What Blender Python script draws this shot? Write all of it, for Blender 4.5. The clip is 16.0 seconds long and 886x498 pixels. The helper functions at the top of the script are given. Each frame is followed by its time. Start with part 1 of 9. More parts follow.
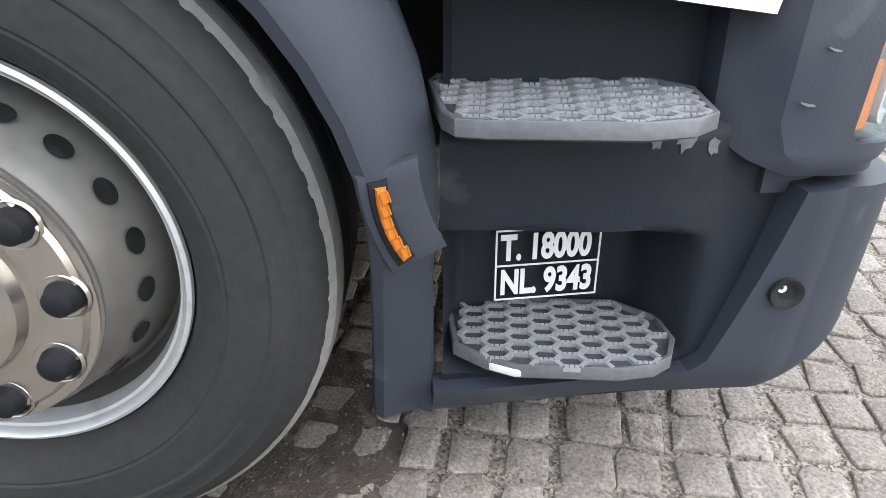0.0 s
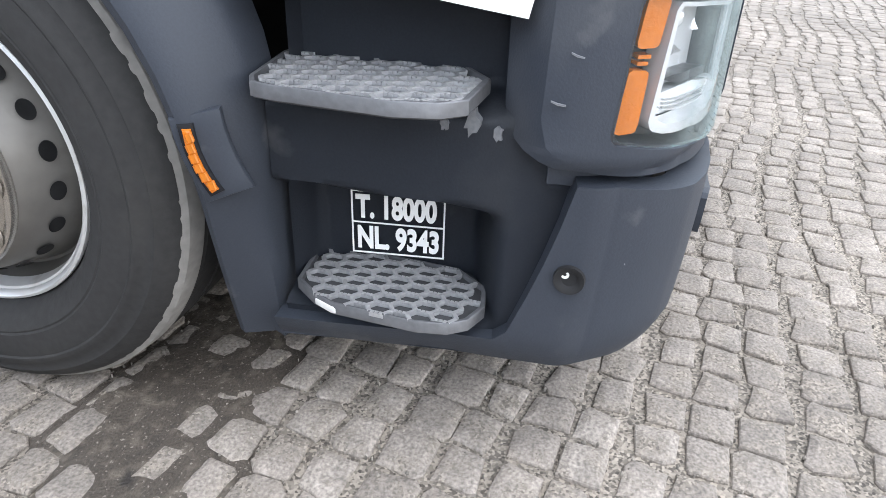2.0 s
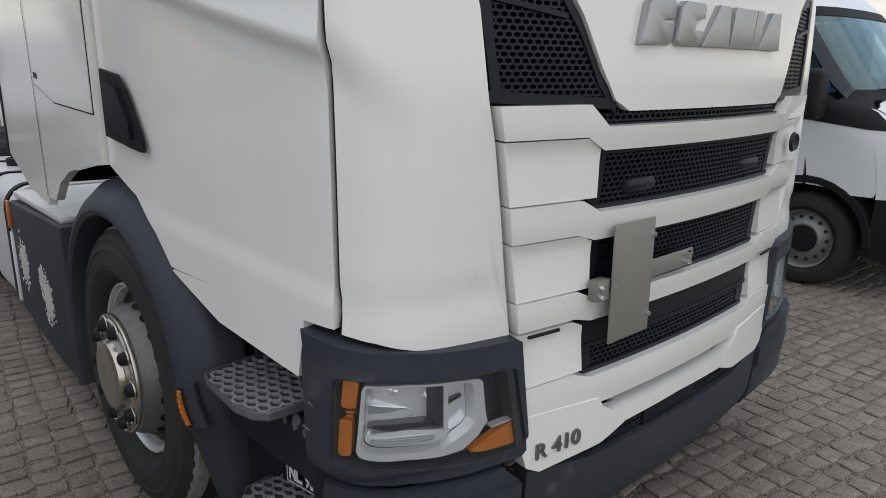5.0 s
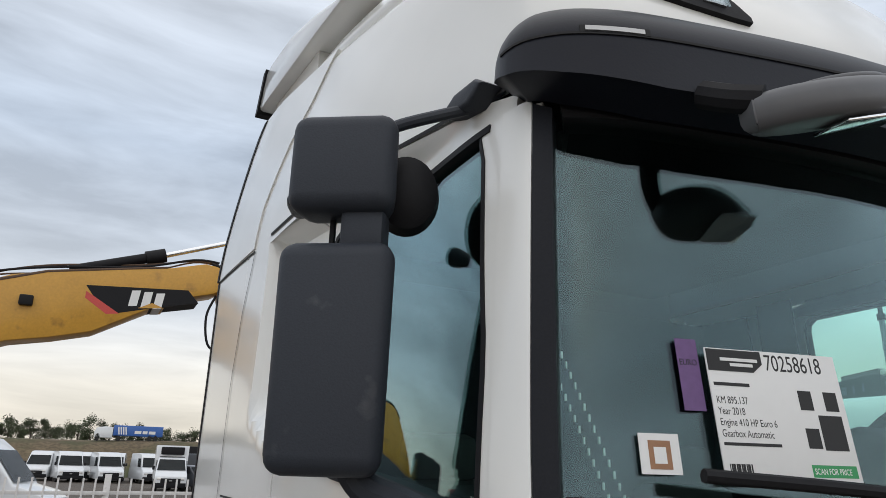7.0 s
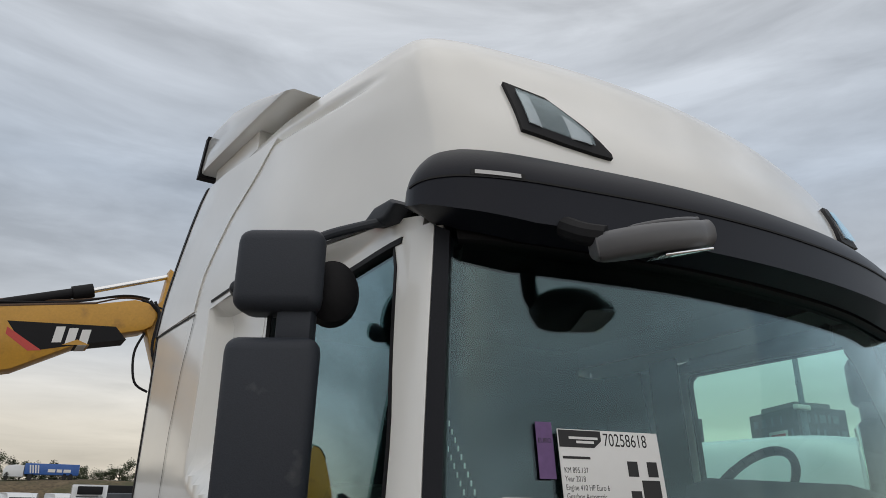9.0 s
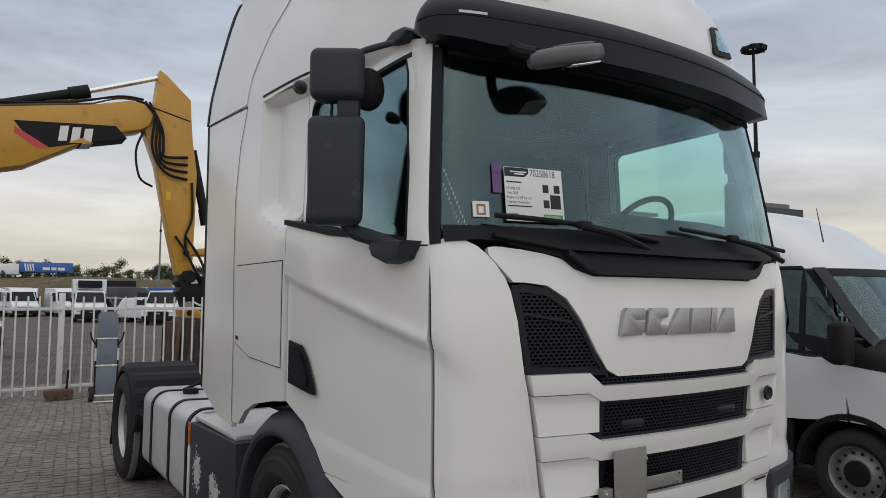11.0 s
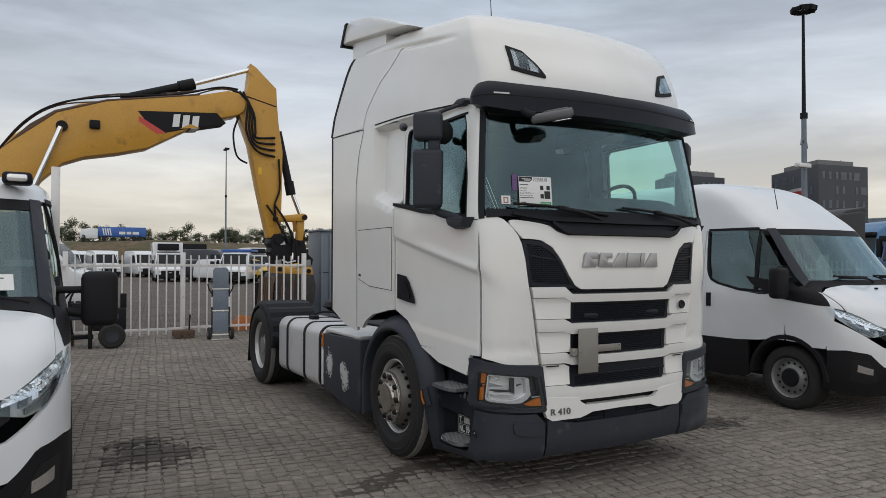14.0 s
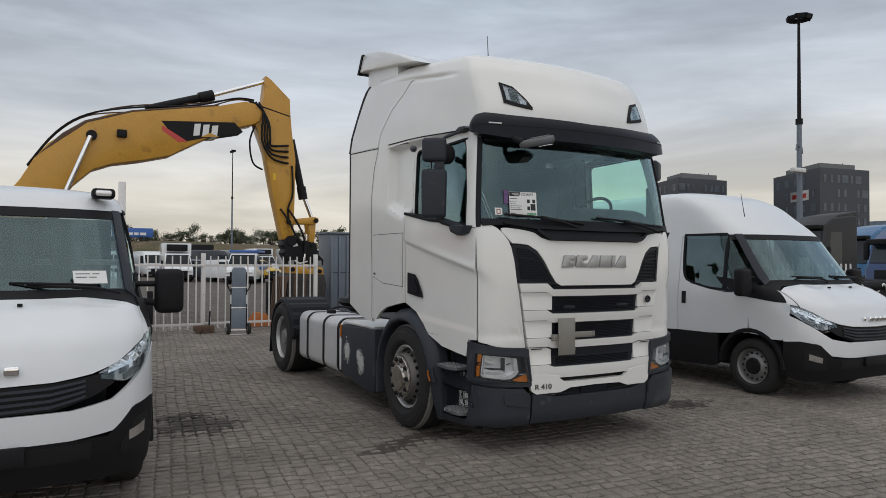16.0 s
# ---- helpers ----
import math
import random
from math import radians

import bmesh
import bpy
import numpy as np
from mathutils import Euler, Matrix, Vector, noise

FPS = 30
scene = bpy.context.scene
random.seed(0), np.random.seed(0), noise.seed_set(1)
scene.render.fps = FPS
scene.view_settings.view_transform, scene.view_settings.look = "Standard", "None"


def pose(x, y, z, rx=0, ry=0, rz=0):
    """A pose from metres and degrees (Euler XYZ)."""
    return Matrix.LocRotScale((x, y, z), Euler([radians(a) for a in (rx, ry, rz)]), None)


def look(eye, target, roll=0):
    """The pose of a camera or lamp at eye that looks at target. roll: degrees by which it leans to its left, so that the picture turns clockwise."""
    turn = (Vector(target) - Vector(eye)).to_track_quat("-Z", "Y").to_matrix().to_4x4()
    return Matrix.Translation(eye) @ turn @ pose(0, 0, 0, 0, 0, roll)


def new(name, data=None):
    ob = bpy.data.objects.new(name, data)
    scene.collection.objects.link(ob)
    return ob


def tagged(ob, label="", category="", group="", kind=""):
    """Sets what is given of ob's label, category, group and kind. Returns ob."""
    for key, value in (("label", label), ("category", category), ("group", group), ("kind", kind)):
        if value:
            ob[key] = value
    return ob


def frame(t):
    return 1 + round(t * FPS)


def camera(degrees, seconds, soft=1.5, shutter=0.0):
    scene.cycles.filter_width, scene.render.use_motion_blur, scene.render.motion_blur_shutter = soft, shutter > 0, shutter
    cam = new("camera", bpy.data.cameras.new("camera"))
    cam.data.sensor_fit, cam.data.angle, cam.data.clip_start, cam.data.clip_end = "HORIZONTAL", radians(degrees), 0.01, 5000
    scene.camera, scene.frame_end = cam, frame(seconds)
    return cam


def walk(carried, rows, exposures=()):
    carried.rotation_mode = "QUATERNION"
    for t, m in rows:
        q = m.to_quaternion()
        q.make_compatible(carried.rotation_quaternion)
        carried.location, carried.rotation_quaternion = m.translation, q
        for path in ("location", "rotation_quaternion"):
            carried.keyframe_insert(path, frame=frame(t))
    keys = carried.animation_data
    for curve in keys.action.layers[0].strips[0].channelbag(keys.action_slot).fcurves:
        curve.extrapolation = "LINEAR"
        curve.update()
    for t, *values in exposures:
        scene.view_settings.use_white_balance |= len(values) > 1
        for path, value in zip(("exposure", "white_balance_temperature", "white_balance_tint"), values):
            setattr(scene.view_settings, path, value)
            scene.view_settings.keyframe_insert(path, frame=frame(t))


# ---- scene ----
cam = camera(65.4, 16.0, soft=0.7)
PATH = [
    (0, (-1.956, 0.856, 0.942), (-0.187, 0.865, 0.008), -0.4),
    (0.5, (-2.042, 0.746, 0.913), (-0.335, 0.908, -0.115), 0.2),
    (1, (-2.019, 0.669, 0.869), (-0.340, 0.914, -0.190), 0.9),
    (1.5, (-1.949, 0.568, 0.849), (-0.276, 0.862, -0.206), 1.3),
    (2, (-2.044, 0.337, 0.982), (-0.354, 0.767, 0.002), 2.0),
    (2.5, (-2.093, 0.030, 1.058), (-0.416, 0.613, 0.136), 2.9),
    (3, (-1.959, -0.142, 1.081), (-0.353, 0.613, 0.158), 3.6),
    (3.2, (-1.928, -0.186, 1.106), (-0.376, 0.673, 0.183), 4.2),
    (5.3, (-1.84, -0.87, 1.559), (-0.6, 0.664, 1.232), 0.4),
    (5.5, (-1.828, -0.824, 1.614), (-0.643, 0.776, 1.427), 0.5),
    (6, (-1.782, -0.667, 1.805), (-0.82, 1.086, 1.798), 0.4),
    (6.5, (-1.724, -0.573, 1.899), (-0.834, 1.182, 2.255), 1.1),
    (7, (-1.692, -0.525, 1.986), (-0.84, 1.18, 2.59), 1.6),
    (7.5, (-1.676, -0.554, 2.093), (-0.838, 1.13, 2.771), 1.4),
    (8, (-1.668, -0.626, 2.123), (-0.804, 1.022, 2.856), 2.2),
    (8.2, (-1.686, -0.657, 2.125), (-0.789, 0.957, 2.892), 2.2),
    (10.3, (-2.184, -1.337, 1.775), (-1.058, 0.273, 2.153), 0.5),
    (10.5, (-2.263, -1.419, 1.758), (-1.132, 0.201, 2.068), 0.2),
    (11, (-2.432, -1.706, 1.687), (-1.313, -0.054, 1.832), 0.3),
    (11.5, (-2.662, -1.99, 1.651), (-1.559, -0.321, 1.676), 0.2),
    (12, (-2.89, -2.308, 1.649), (-1.814, -0.623, 1.634), 0.2),
    (12.5, (-3.058, -2.664, 1.632), (-2.017, -0.956, 1.617), 0.1),
    (13, (-3.281, -2.99, 1.598), (-2.267, -1.266, 1.607), 0.2),
    (13.5, (-3.485, -3.306, 1.596), (-2.483, -1.575, 1.626), 0.3),
    (14, (-3.633, -3.596, 1.597), (-2.64, -1.86, 1.631), 0.1),
    (14.5, (-3.807, -3.874, 1.592), (-2.824, -2.133, 1.627), 0.2),
    (15, (-3.96, -4.13, 1.592), (-2.977, -2.389, 1.632), 0.2),
    (15.5, (-4.065, -4.38, 1.578), (-3.084, -2.638, 1.618), 0.3),
    (16, (-4.127, -4.457, 1.591), (-3.142, -2.716, 1.629), 0.3),
]
EXPOSURES = [(0, 2.25, 6200, 10), (0.5, 2.5, 6160, 10), (1.5, 2.38, 6120, 10), (2.0, 2.2, 6120, 10), (2.6, 1.7, 6130, 10), (3.2, 1.25, 6150, 10), (5.3, 0.2, 6350, 10), (6.3, 0.25, 6380, 10), (7.2, 0.15, 6520, 10), (8.2, -0.05, 6720, 10), (10.3, -0.24, 6600, 10), (11.5, 0.0, 6540, 10), (13, 0.03, 6480, 10), (14.5, -0.1, 6520, 10), (16, -0.13, 6530, 10)]
walk(cam, [(t, look(eye, target, roll)) for t, eye, target, roll in PATH], EXPOSURES)

# ---- light: overcast evening sky ----
world = bpy.data.worlds.new("world")
scene.world = world
world.use_nodes = True
wn = world.node_tree
wn.nodes.clear()
w_out, w_bg = wn.nodes.new("ShaderNodeOutputWorld"), wn.nodes.new("ShaderNodeBackground")
w_sky = wn.nodes.new("ShaderNodeTexSky")
w_sky.sky_type = "NISHITA"
w_sky.sun_disc = False
SUN_UP, SUN_TURN = 38.0, 200.0
w_sky.sun_elevation, w_sky.sun_rotation = radians(SUN_UP), radians(SUN_TURN)
w_sky.air_density, w_sky.dust_density = 1.0, 2.0
w_tc = wn.nodes.new("ShaderNodeTexCoord")
w_map = wn.nodes.new("ShaderNodeMapping")
w_map.inputs["Scale"].default_value = (1.5, 1.5, 8.0)
w_noise = wn.nodes.new("ShaderNodeTexNoise")
w_noise.inputs["Scale"].default_value, w_noise.inputs["Detail"].default_value, w_noise.inputs["Roughness"].default_value = 1.7, 8.0, 0.55
w_noise.inputs["Distortion"].default_value = 0.4
wn.links.new(w_tc.outputs["Generated"], w_map.inputs["Vector"])
wn.links.new(w_map.outputs[0], w_noise.inputs["Vector"])
# cloud deck: blue-grey above, cream near the horizon
w_sep = wn.nodes.new("ShaderNodeSeparateXYZ")
wn.links.new(w_tc.outputs["Generated"], w_sep.inputs[0])
w_deck = wn.nodes.new("ShaderNodeValToRGB")
for pos, col in ((0.0, (0.84, 0.77, 0.66)), (0.09, (0.88, 0.83, 0.74)), (0.2, (0.69, 0.73, 0.78)), (0.4, (0.56, 0.64, 0.75)), (1.0, (0.62, 0.70, 0.82))):
    e = w_deck.color_ramp.elements.new(pos)
    e.color = (*col, 1)
w_deck.color_ramp.elements.remove(w_deck.color_ramp.elements[0])
w_deck.color_ramp.elements.remove(w_deck.color_ramp.elements[-1])
wn.links.new(w_sep.outputs["Z"], w_deck.inputs[0])
w_var = wn.nodes.new("ShaderNodeMapRange")
w_var.inputs["From Min"].default_value, w_var.inputs["From Max"].default_value = 0.32, 0.7
w_var.inputs["To Min"].default_value, w_var.inputs["To Max"].default_value = 0.74, 1.22
wn.links.new(w_noise.outputs["Fac"], w_var.inputs["Value"])
w_mul = wn.nodes.new("ShaderNodeVectorMath")
w_mul.operation = "SCALE"
wn.links.new(w_deck.outputs[0], w_mul.inputs[0])
wn.links.new(w_var.outputs[0], w_mul.inputs["Scale"])
w_skys = wn.nodes.new("ShaderNodeVectorMath")
w_skys.operation = "SCALE"
w_skys.inputs["Scale"].default_value = 0.10
wn.links.new(w_sky.outputs[0], w_skys.inputs[0])
w_mix = wn.nodes.new("ShaderNodeMix")
w_mix.data_type = "RGBA"
w_mix.inputs["Factor"].default_value = 0.88
wn.links.new(w_skys.outputs[0], w_mix.inputs["A"])
wn.links.new(w_mul.outputs[0], w_mix.inputs["B"])
wn.links.new(w_mix.outputs["Result"], w_bg.inputs[0])
w_bg.inputs[1].default_value = 1.0
wn.links.new(w_bg.outputs[0], w_out.inputs[0])
sun = new("sun", bpy.data.lights.new("sun", "SUN"))
sun.data.energy, sun.data.angle, sun.data.color = 0.6, radians(130), (1.0, 0.94, 0.86)
sun.matrix_basis = pose(0, 0, 20, 90 - SUN_UP, 0, 180 - SUN_TURN)
# ---- materials ----
def material(name, color, rough=0.5, metal=0.0, vary=0.12, grain=40.0, bump=0.0, coat=0.0, spots=None, island=0.0):
    """Principled surface with variation at two scales, optional bump and worn spots (colour, scale, threshold)."""
    m = bpy.data.materials.new(name)
    m.use_nodes = True
    nt = m.node_tree
    b = nt.nodes["Principled BSDF"]
    b.inputs["Roughness"].default_value, b.inputs["Metallic"].default_value = rough, metal
    b.inputs["Coat Weight"].default_value = coat
    b.inputs["Coat Roughness"].default_value = 0.08
    tc = nt.nodes.new("ShaderNodeTexCoord")
    n1, n2 = nt.nodes.new("ShaderNodeTexNoise"), nt.nodes.new("ShaderNodeTexNoise")
    n1.inputs["Scale"].default_value, n2.inputs["Scale"].default_value = 2.3, grain
    n1.inputs["Detail"].default_value = n2.inputs["Detail"].default_value = 5.0
    for n in (n1, n2):
        nt.links.new(tc.outputs["Object"], n.inputs["Vector"])
    add = nt.nodes.new("ShaderNodeMath")
    add.operation = "ADD"
    nt.links.new(n1.outputs["Fac"], add.inputs[0])
    nt.links.new(n2.outputs["Fac"], add.inputs[1])
    ramp = nt.nodes.new("ShaderNodeMapRange")
    ramp.inputs["From Min"].default_value, ramp.inputs["From Max"].default_value = 0.6, 1.4
    ramp.inputs["To Min"].default_value, ramp.inputs["To Max"].default_value = 1 - vary, 1 + vary
    nt.links.new(add.outputs[0], ramp.inputs["Value"])
    mul = nt.nodes.new("ShaderNodeVectorMath")
    mul.operation = "SCALE"
    mul.inputs[0].default_value = color[:3]
    nt.links.new(ramp.outputs["Result"], mul.inputs["Scale"])
    out = mul.outputs[0]
    if island:
        info, geo = nt.nodes.new("ShaderNodeObjectInfo"), nt.nodes.new("ShaderNodeNewGeometry")
        both = nt.nodes.new("ShaderNodeMath")
        both.operation = "ADD"
        nt.links.new(info.outputs["Random"], both.inputs[0])
        nt.links.new(geo.outputs["Random Per Island"], both.inputs[1])
        frac = nt.nodes.new("ShaderNodeMath")
        frac.operation = "FRACT"
        nt.links.new(both.outputs[0], frac.inputs[0])
        rng = nt.nodes.new("ShaderNodeMapRange")
        rng.inputs["To Min"].default_value, rng.inputs["To Max"].default_value = 1 - island, 1 + island
        nt.links.new(frac.outputs[0], rng.inputs["Value"])
        sc = nt.nodes.new("ShaderNodeVectorMath")
        sc.operation = "SCALE"
        nt.links.new(out, sc.inputs[0])
        nt.links.new(rng.outputs["Result"], sc.inputs["Scale"])
        out = sc.outputs[0]
    for col, scale, lo, hi in spots or ():
        ns = nt.nodes.new("ShaderNodeTexNoise")
        ns.inputs["Scale"].default_value, ns.inputs["Detail"].default_value = scale, 6.0
        nt.links.new(tc.outputs["Object"], ns.inputs["Vector"])
        mr = nt.nodes.new("ShaderNodeMapRange")
        mr.inputs["From Min"].default_value, mr.inputs["From Max"].default_value = lo, hi
        nt.links.new(ns.outputs["Fac"], mr.inputs["Value"])
        mix = nt.nodes.new("ShaderNodeMix")
        mix.data_type = "RGBA"
        nt.links.new(mr.outputs["Result"], mix.inputs["Factor"])
        nt.links.new(out, mix.inputs["A"])
        mix.inputs["B"].default_value = (*col, 1)
        out = mix.outputs["Result"]
    nt.links.new(out, b.inputs["Base Color"])
    if bump:
        bp = nt.nodes.new("ShaderNodeBump")
        bp.inputs["Strength"].default_value, bp.inputs["Distance"].default_value = bump, 0.004
        nt.links.new(n2.outputs["Fac"], bp.inputs["Height"])
        nt.links.new(bp.outputs["Normal"], b.inputs["Normal"])
    return m


def glass(name, color, rough=0.02, clear=0.8, base=0.07):
    """Thin tinted pane: mirror gloss that grows at a slant, over a see-through tint."""
    m = bpy.data.materials.new(name)
    m.use_nodes = True
    nt = m.node_tree
    nt.nodes.clear()
    out, mix = nt.nodes.new("ShaderNodeOutputMaterial"), nt.nodes.new("ShaderNodeMixShader")
    tr, gl, lw = nt.nodes.new("ShaderNodeBsdfTransparent"), nt.nodes.new("ShaderNodeBsdfGlossy"), nt.nodes.new("ShaderNodeLayerWeight")
    tr.inputs["Color"].default_value = (*[c * clear for c in color], 1)
    gl.inputs["Roughness"].default_value = rough
    gl.inputs["Color"].default_value = (0.76, 0.94, 1.0, 1)
    lw.inputs["Blend"].default_value = 0.5
    pw, mr = nt.nodes.new("ShaderNodeMath"), nt.nodes.new("ShaderNodeMapRange")
    pw.operation = "POWER"
    pw.inputs[1].default_value = 4.0
    mr.inputs["To Min"].default_value, mr.inputs["To Max"].default_value = base, 1.0
    nt.links.new(lw.outputs["Facing"], pw.inputs[0])
    nt.links.new(pw.outputs[0], mr.inputs["Value"])
    nt.links.new(mr.outputs["Result"], mix.inputs[0])
    nt.links.new(tr.outputs[0], mix.inputs[1])
    nt.links.new(gl.outputs[0], mix.inputs[2])
    nt.links.new(mix.outputs[0], out.inputs[0])
    return m


WHITE = material("cab_white_paint", (0.82, 0.816, 0.788), 0.22, vary=0.03, grain=3, coat=0.6)
VANWHITE = material("van_white_paint", (0.74, 0.76, 0.78), 0.25, vary=0.03, grain=3, coat=0.6)
DARK = material("dark_plastic", (0.033, 0.038, 0.049), 0.55, vary=0.12, grain=260, bump=0.12, spots=[((0.12, 0.12, 0.125), 9, 0.66, 0.85), ((0.075, 0.078, 0.085), 2.2, 0.56, 0.75)])
TRIM = material("black_trim_plastic", (0.015, 0.016, 0.02), 0.5, vary=0.15, grain=200, bump=0.08)
VISOR = material("visor_plastic", (0.011, 0.0125, 0.019), 0.36, vary=0.1, grain=200, bump=0.05)
BLACK = material("black_rubber_trim", (0.012, 0.012, 0.014), 0.6, vary=0.2, grain=90, bump=0.1)
RUBBER = material("tyre_rubber", (0.031, 0.0305, 0.0305), 0.7, vary=0.25, grain=60, bump=0.25, spots=[((0.05, 0.048, 0.045), 5, 0.6, 0.9)])
TREAD = material("dusty_tyre_tread", (0.19, 0.182, 0.17), 0.9, vary=0.25, grain=50, bump=0.3)
SILVER = material("lamp_silver_plastic", (0.74, 0.735, 0.73), 0.22, metal=0.45, vary=0.05, grain=30)
STAINLESS = material("brushed_stainless", (0.48, 0.45, 0.41), 0.26, metal=0.9, vary=0.10, grain=18, spots=[((0.33, 0.29, 0.24), 14, 0.6, 0.8)])
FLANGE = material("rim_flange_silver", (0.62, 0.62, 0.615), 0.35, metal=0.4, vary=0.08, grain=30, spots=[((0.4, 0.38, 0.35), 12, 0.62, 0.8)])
# silver darkened in its colour for shade inside the deep dish, plus brown spots
DISH = material("rim_dish_shaded_silver", (0.135, 0.129, 0.12), 0.45, metal=0.35, vary=0.15, grain=30, spots=[((0.09, 0.08, 0.07), 12, 0.6, 0.8)])
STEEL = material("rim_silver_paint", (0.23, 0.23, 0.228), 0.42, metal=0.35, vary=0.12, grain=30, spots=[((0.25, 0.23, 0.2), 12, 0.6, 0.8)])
CHROME = material("chrome", (0.86, 0.87, 0.88), 0.10, metal=1.0, vary=0.05)
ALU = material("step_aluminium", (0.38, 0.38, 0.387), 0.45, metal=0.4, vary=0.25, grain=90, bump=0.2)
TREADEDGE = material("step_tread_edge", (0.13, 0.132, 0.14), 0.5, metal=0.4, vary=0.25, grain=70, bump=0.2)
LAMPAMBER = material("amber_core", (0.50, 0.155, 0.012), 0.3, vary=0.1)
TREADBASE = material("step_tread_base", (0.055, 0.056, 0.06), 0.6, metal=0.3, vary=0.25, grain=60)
CHIP = material("bare_worn_metal", (0.7, 0.7, 0.68), 0.4, metal=0.3, vary=0.2)
MESH = material("grille_black", (0.012, 0.014, 0.02), 0.42, vary=0.15, grain=60)
# near-black puts shade into holes and behind grilles; also used for joints
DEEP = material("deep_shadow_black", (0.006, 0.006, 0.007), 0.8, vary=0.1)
LETTER = material("letter_silver", (0.42, 0.42, 0.42), 0.35, metal=0.6, vary=0.06)
AMBER = material("amber_lens", (0.50, 0.14, 0.01), 0.2, vary=0.15, grain=120, bump=0.3, coat=0.6)
REFLECT = material("headlamp_reflector", (0.86, 0.85, 0.84), 0.2, metal=0.5, vary=0.08, grain=20)
BOWL = material("polished_lamp_bowl", (0.92, 0.92, 0.915), 0.16, metal=0.55, vary=0.04, grain=20)
LAMPDARK = material("headlamp_bezel", (0.03, 0.03, 0.034), 0.3, vary=0.1)
GLASS = glass("windscreen_glass", (0.88, 1.0, 0.97), 0.0, clear=1.0, base=0.06)
SIDEGLASS = glass("side_glass", (0.84, 1.0, 0.95), 0.0, clear=1.0, base=0.08)
LENS = glass("clear_lens", (0.98, 0.99, 1.0), 0.03, 0.99, 0.04)
VANGLASS = glass("van_glass", (0.7, 0.82, 0.80), 0.0, clear=0.8, base=0.10)
INTERIOR = material("cab_interior_dark", (0.012, 0.013, 0.015), 0.8, vary=0.2)
SEAT = material("seat_fabric", (0.03, 0.03, 0.032), 0.9, vary=0.2, grain=200, bump=0.2)
PAPER = material("white_card", (0.78, 0.78, 0.77), 0.6, vary=0.02)
INK = material("black_ink", (0.015, 0.015, 0.016), 0.6, vary=0.05)
GREEN = material("green_strip", (0.03, 0.3, 0.1), 0.5, vary=0.03)
PURPLE = material("purple_sticker", (0.15, 0.075, 0.22), 0.5, vary=0.15, grain=80)
BROWN = material("brown_print", (0.32, 0.16, 0.08), 0.5, vary=0.15, grain=100)
YELLOW = material("excavator_yellow", (0.56, 0.29, 0.035), 0.42, vary=0.12, grain=25, coat=0.15, spots=[((0.28, 0.14, 0.03), 3.5, 0.62, 0.8)])
FENCE = material("fence_white_paint", (0.72, 0.7, 0.68), 0.5, vary=0.08, spots=[((0.4, 0.36, 0.3), 8, 0.64, 0.8)])
GREYPLASTIC = material("grey_blue_panel", (0.16, 0.19, 0.23), 0.5, vary=0.12, grain=20)
RED = material("red_paint", (0.55, 0.06, 0.05), 0.45, vary=0.1)
BLUE = material("blue_paint", (0.04, 0.13, 0.42), 0.4, vary=0.1)
VANYELLOW = material("yellow_paint", (0.75, 0.45, 0.02), 0.35, vary=0.08)
PLATE = material("bare_grey_metal_plate", (0.26, 0.25, 0.225), 0.45, metal=0.3, vary=0.1, grain=8)
RUST = material("rusty_steel", (0.12, 0.075, 0.05), 0.85, vary=0.35, grain=30, bump=0.4)
SCUFF = material("pale_scuff", (0.13, 0.135, 0.145), 0.7, vary=0.4, grain=120)
NUMBER = material("dark_chrome_letters", (0.20, 0.20, 0.205), 0.3, metal=0.7, vary=0.1)
VANLAMP = material("van_lamp_grey", (0.30, 0.31, 0.32), 0.25, metal=0.6, vary=0.3, grain=35)
# satin plastics and rubber shine less than paint
for m, level in ((DARK, 0.3), (TRIM, 0.15), (VISOR, 0.16), (BLACK, 0.2), (MESH, 0.25), (RUBBER, 0.18), (INTERIOR, 0.1)):
    m.node_tree.nodes["Principled BSDF"].inputs["Specular IOR Level"].default_value = level
# ---- mesh tools ----
def part(name, bm, mat, parent=None, label="", smooth=True, angle=35):
    me = bpy.data.meshes.new(name)
    bmesh.ops.recalc_face_normals(bm, faces=bm.faces)
    if smooth:
        lim = math.cos(radians(angle))
        for f in bm.faces:
            f.smooth = True
        for e in bm.edges:
            if len(e.link_faces) == 2:
                e.smooth = e.link_faces[0].normal.dot(e.link_faces[1].normal) > lim
    bm.to_mesh(me)
    bm.free()
    for m in mat if isinstance(mat, (list, tuple)) else [mat]:
        me.materials.append(m)
    ob = new(name, me)
    if parent:
        ob.parent = parent
    if label:
        ob["label"] = label
    return ob


def thing(name, label, category, group="", at=(0, 0, 0), turn=0):
    ob = tagged(new(name), label, category, group)
    ob.empty_display_size = 0.2
    ob.matrix_basis = pose(*at, 0, 0, turn)
    return ob


def add_box(bm, lo, hi, bevel=0.0, seg=2, m=None):
    r = bmesh.ops.create_cube(bm, size=1.0)
    vs = r["verts"]
    size = [hi[i] - lo[i] for i in range(3)]
    for v in vs:
        v.co = Vector([lo[i] + (v.co[i] + 0.5) * size[i] for i in range(3)])
        if m:
            v.co = m @ v.co
    if bevel:
        es = list({e for v in vs for e in v.link_edges})
        bmesh.ops.bevel(bm, geom=es, offset=bevel, segments=seg, affect="EDGES", profile=0.5)
    return bm


def box(lo, hi, bevel=0.0, seg=2, m=None):
    return add_box(bmesh.new(), lo, hi, bevel, seg, m)


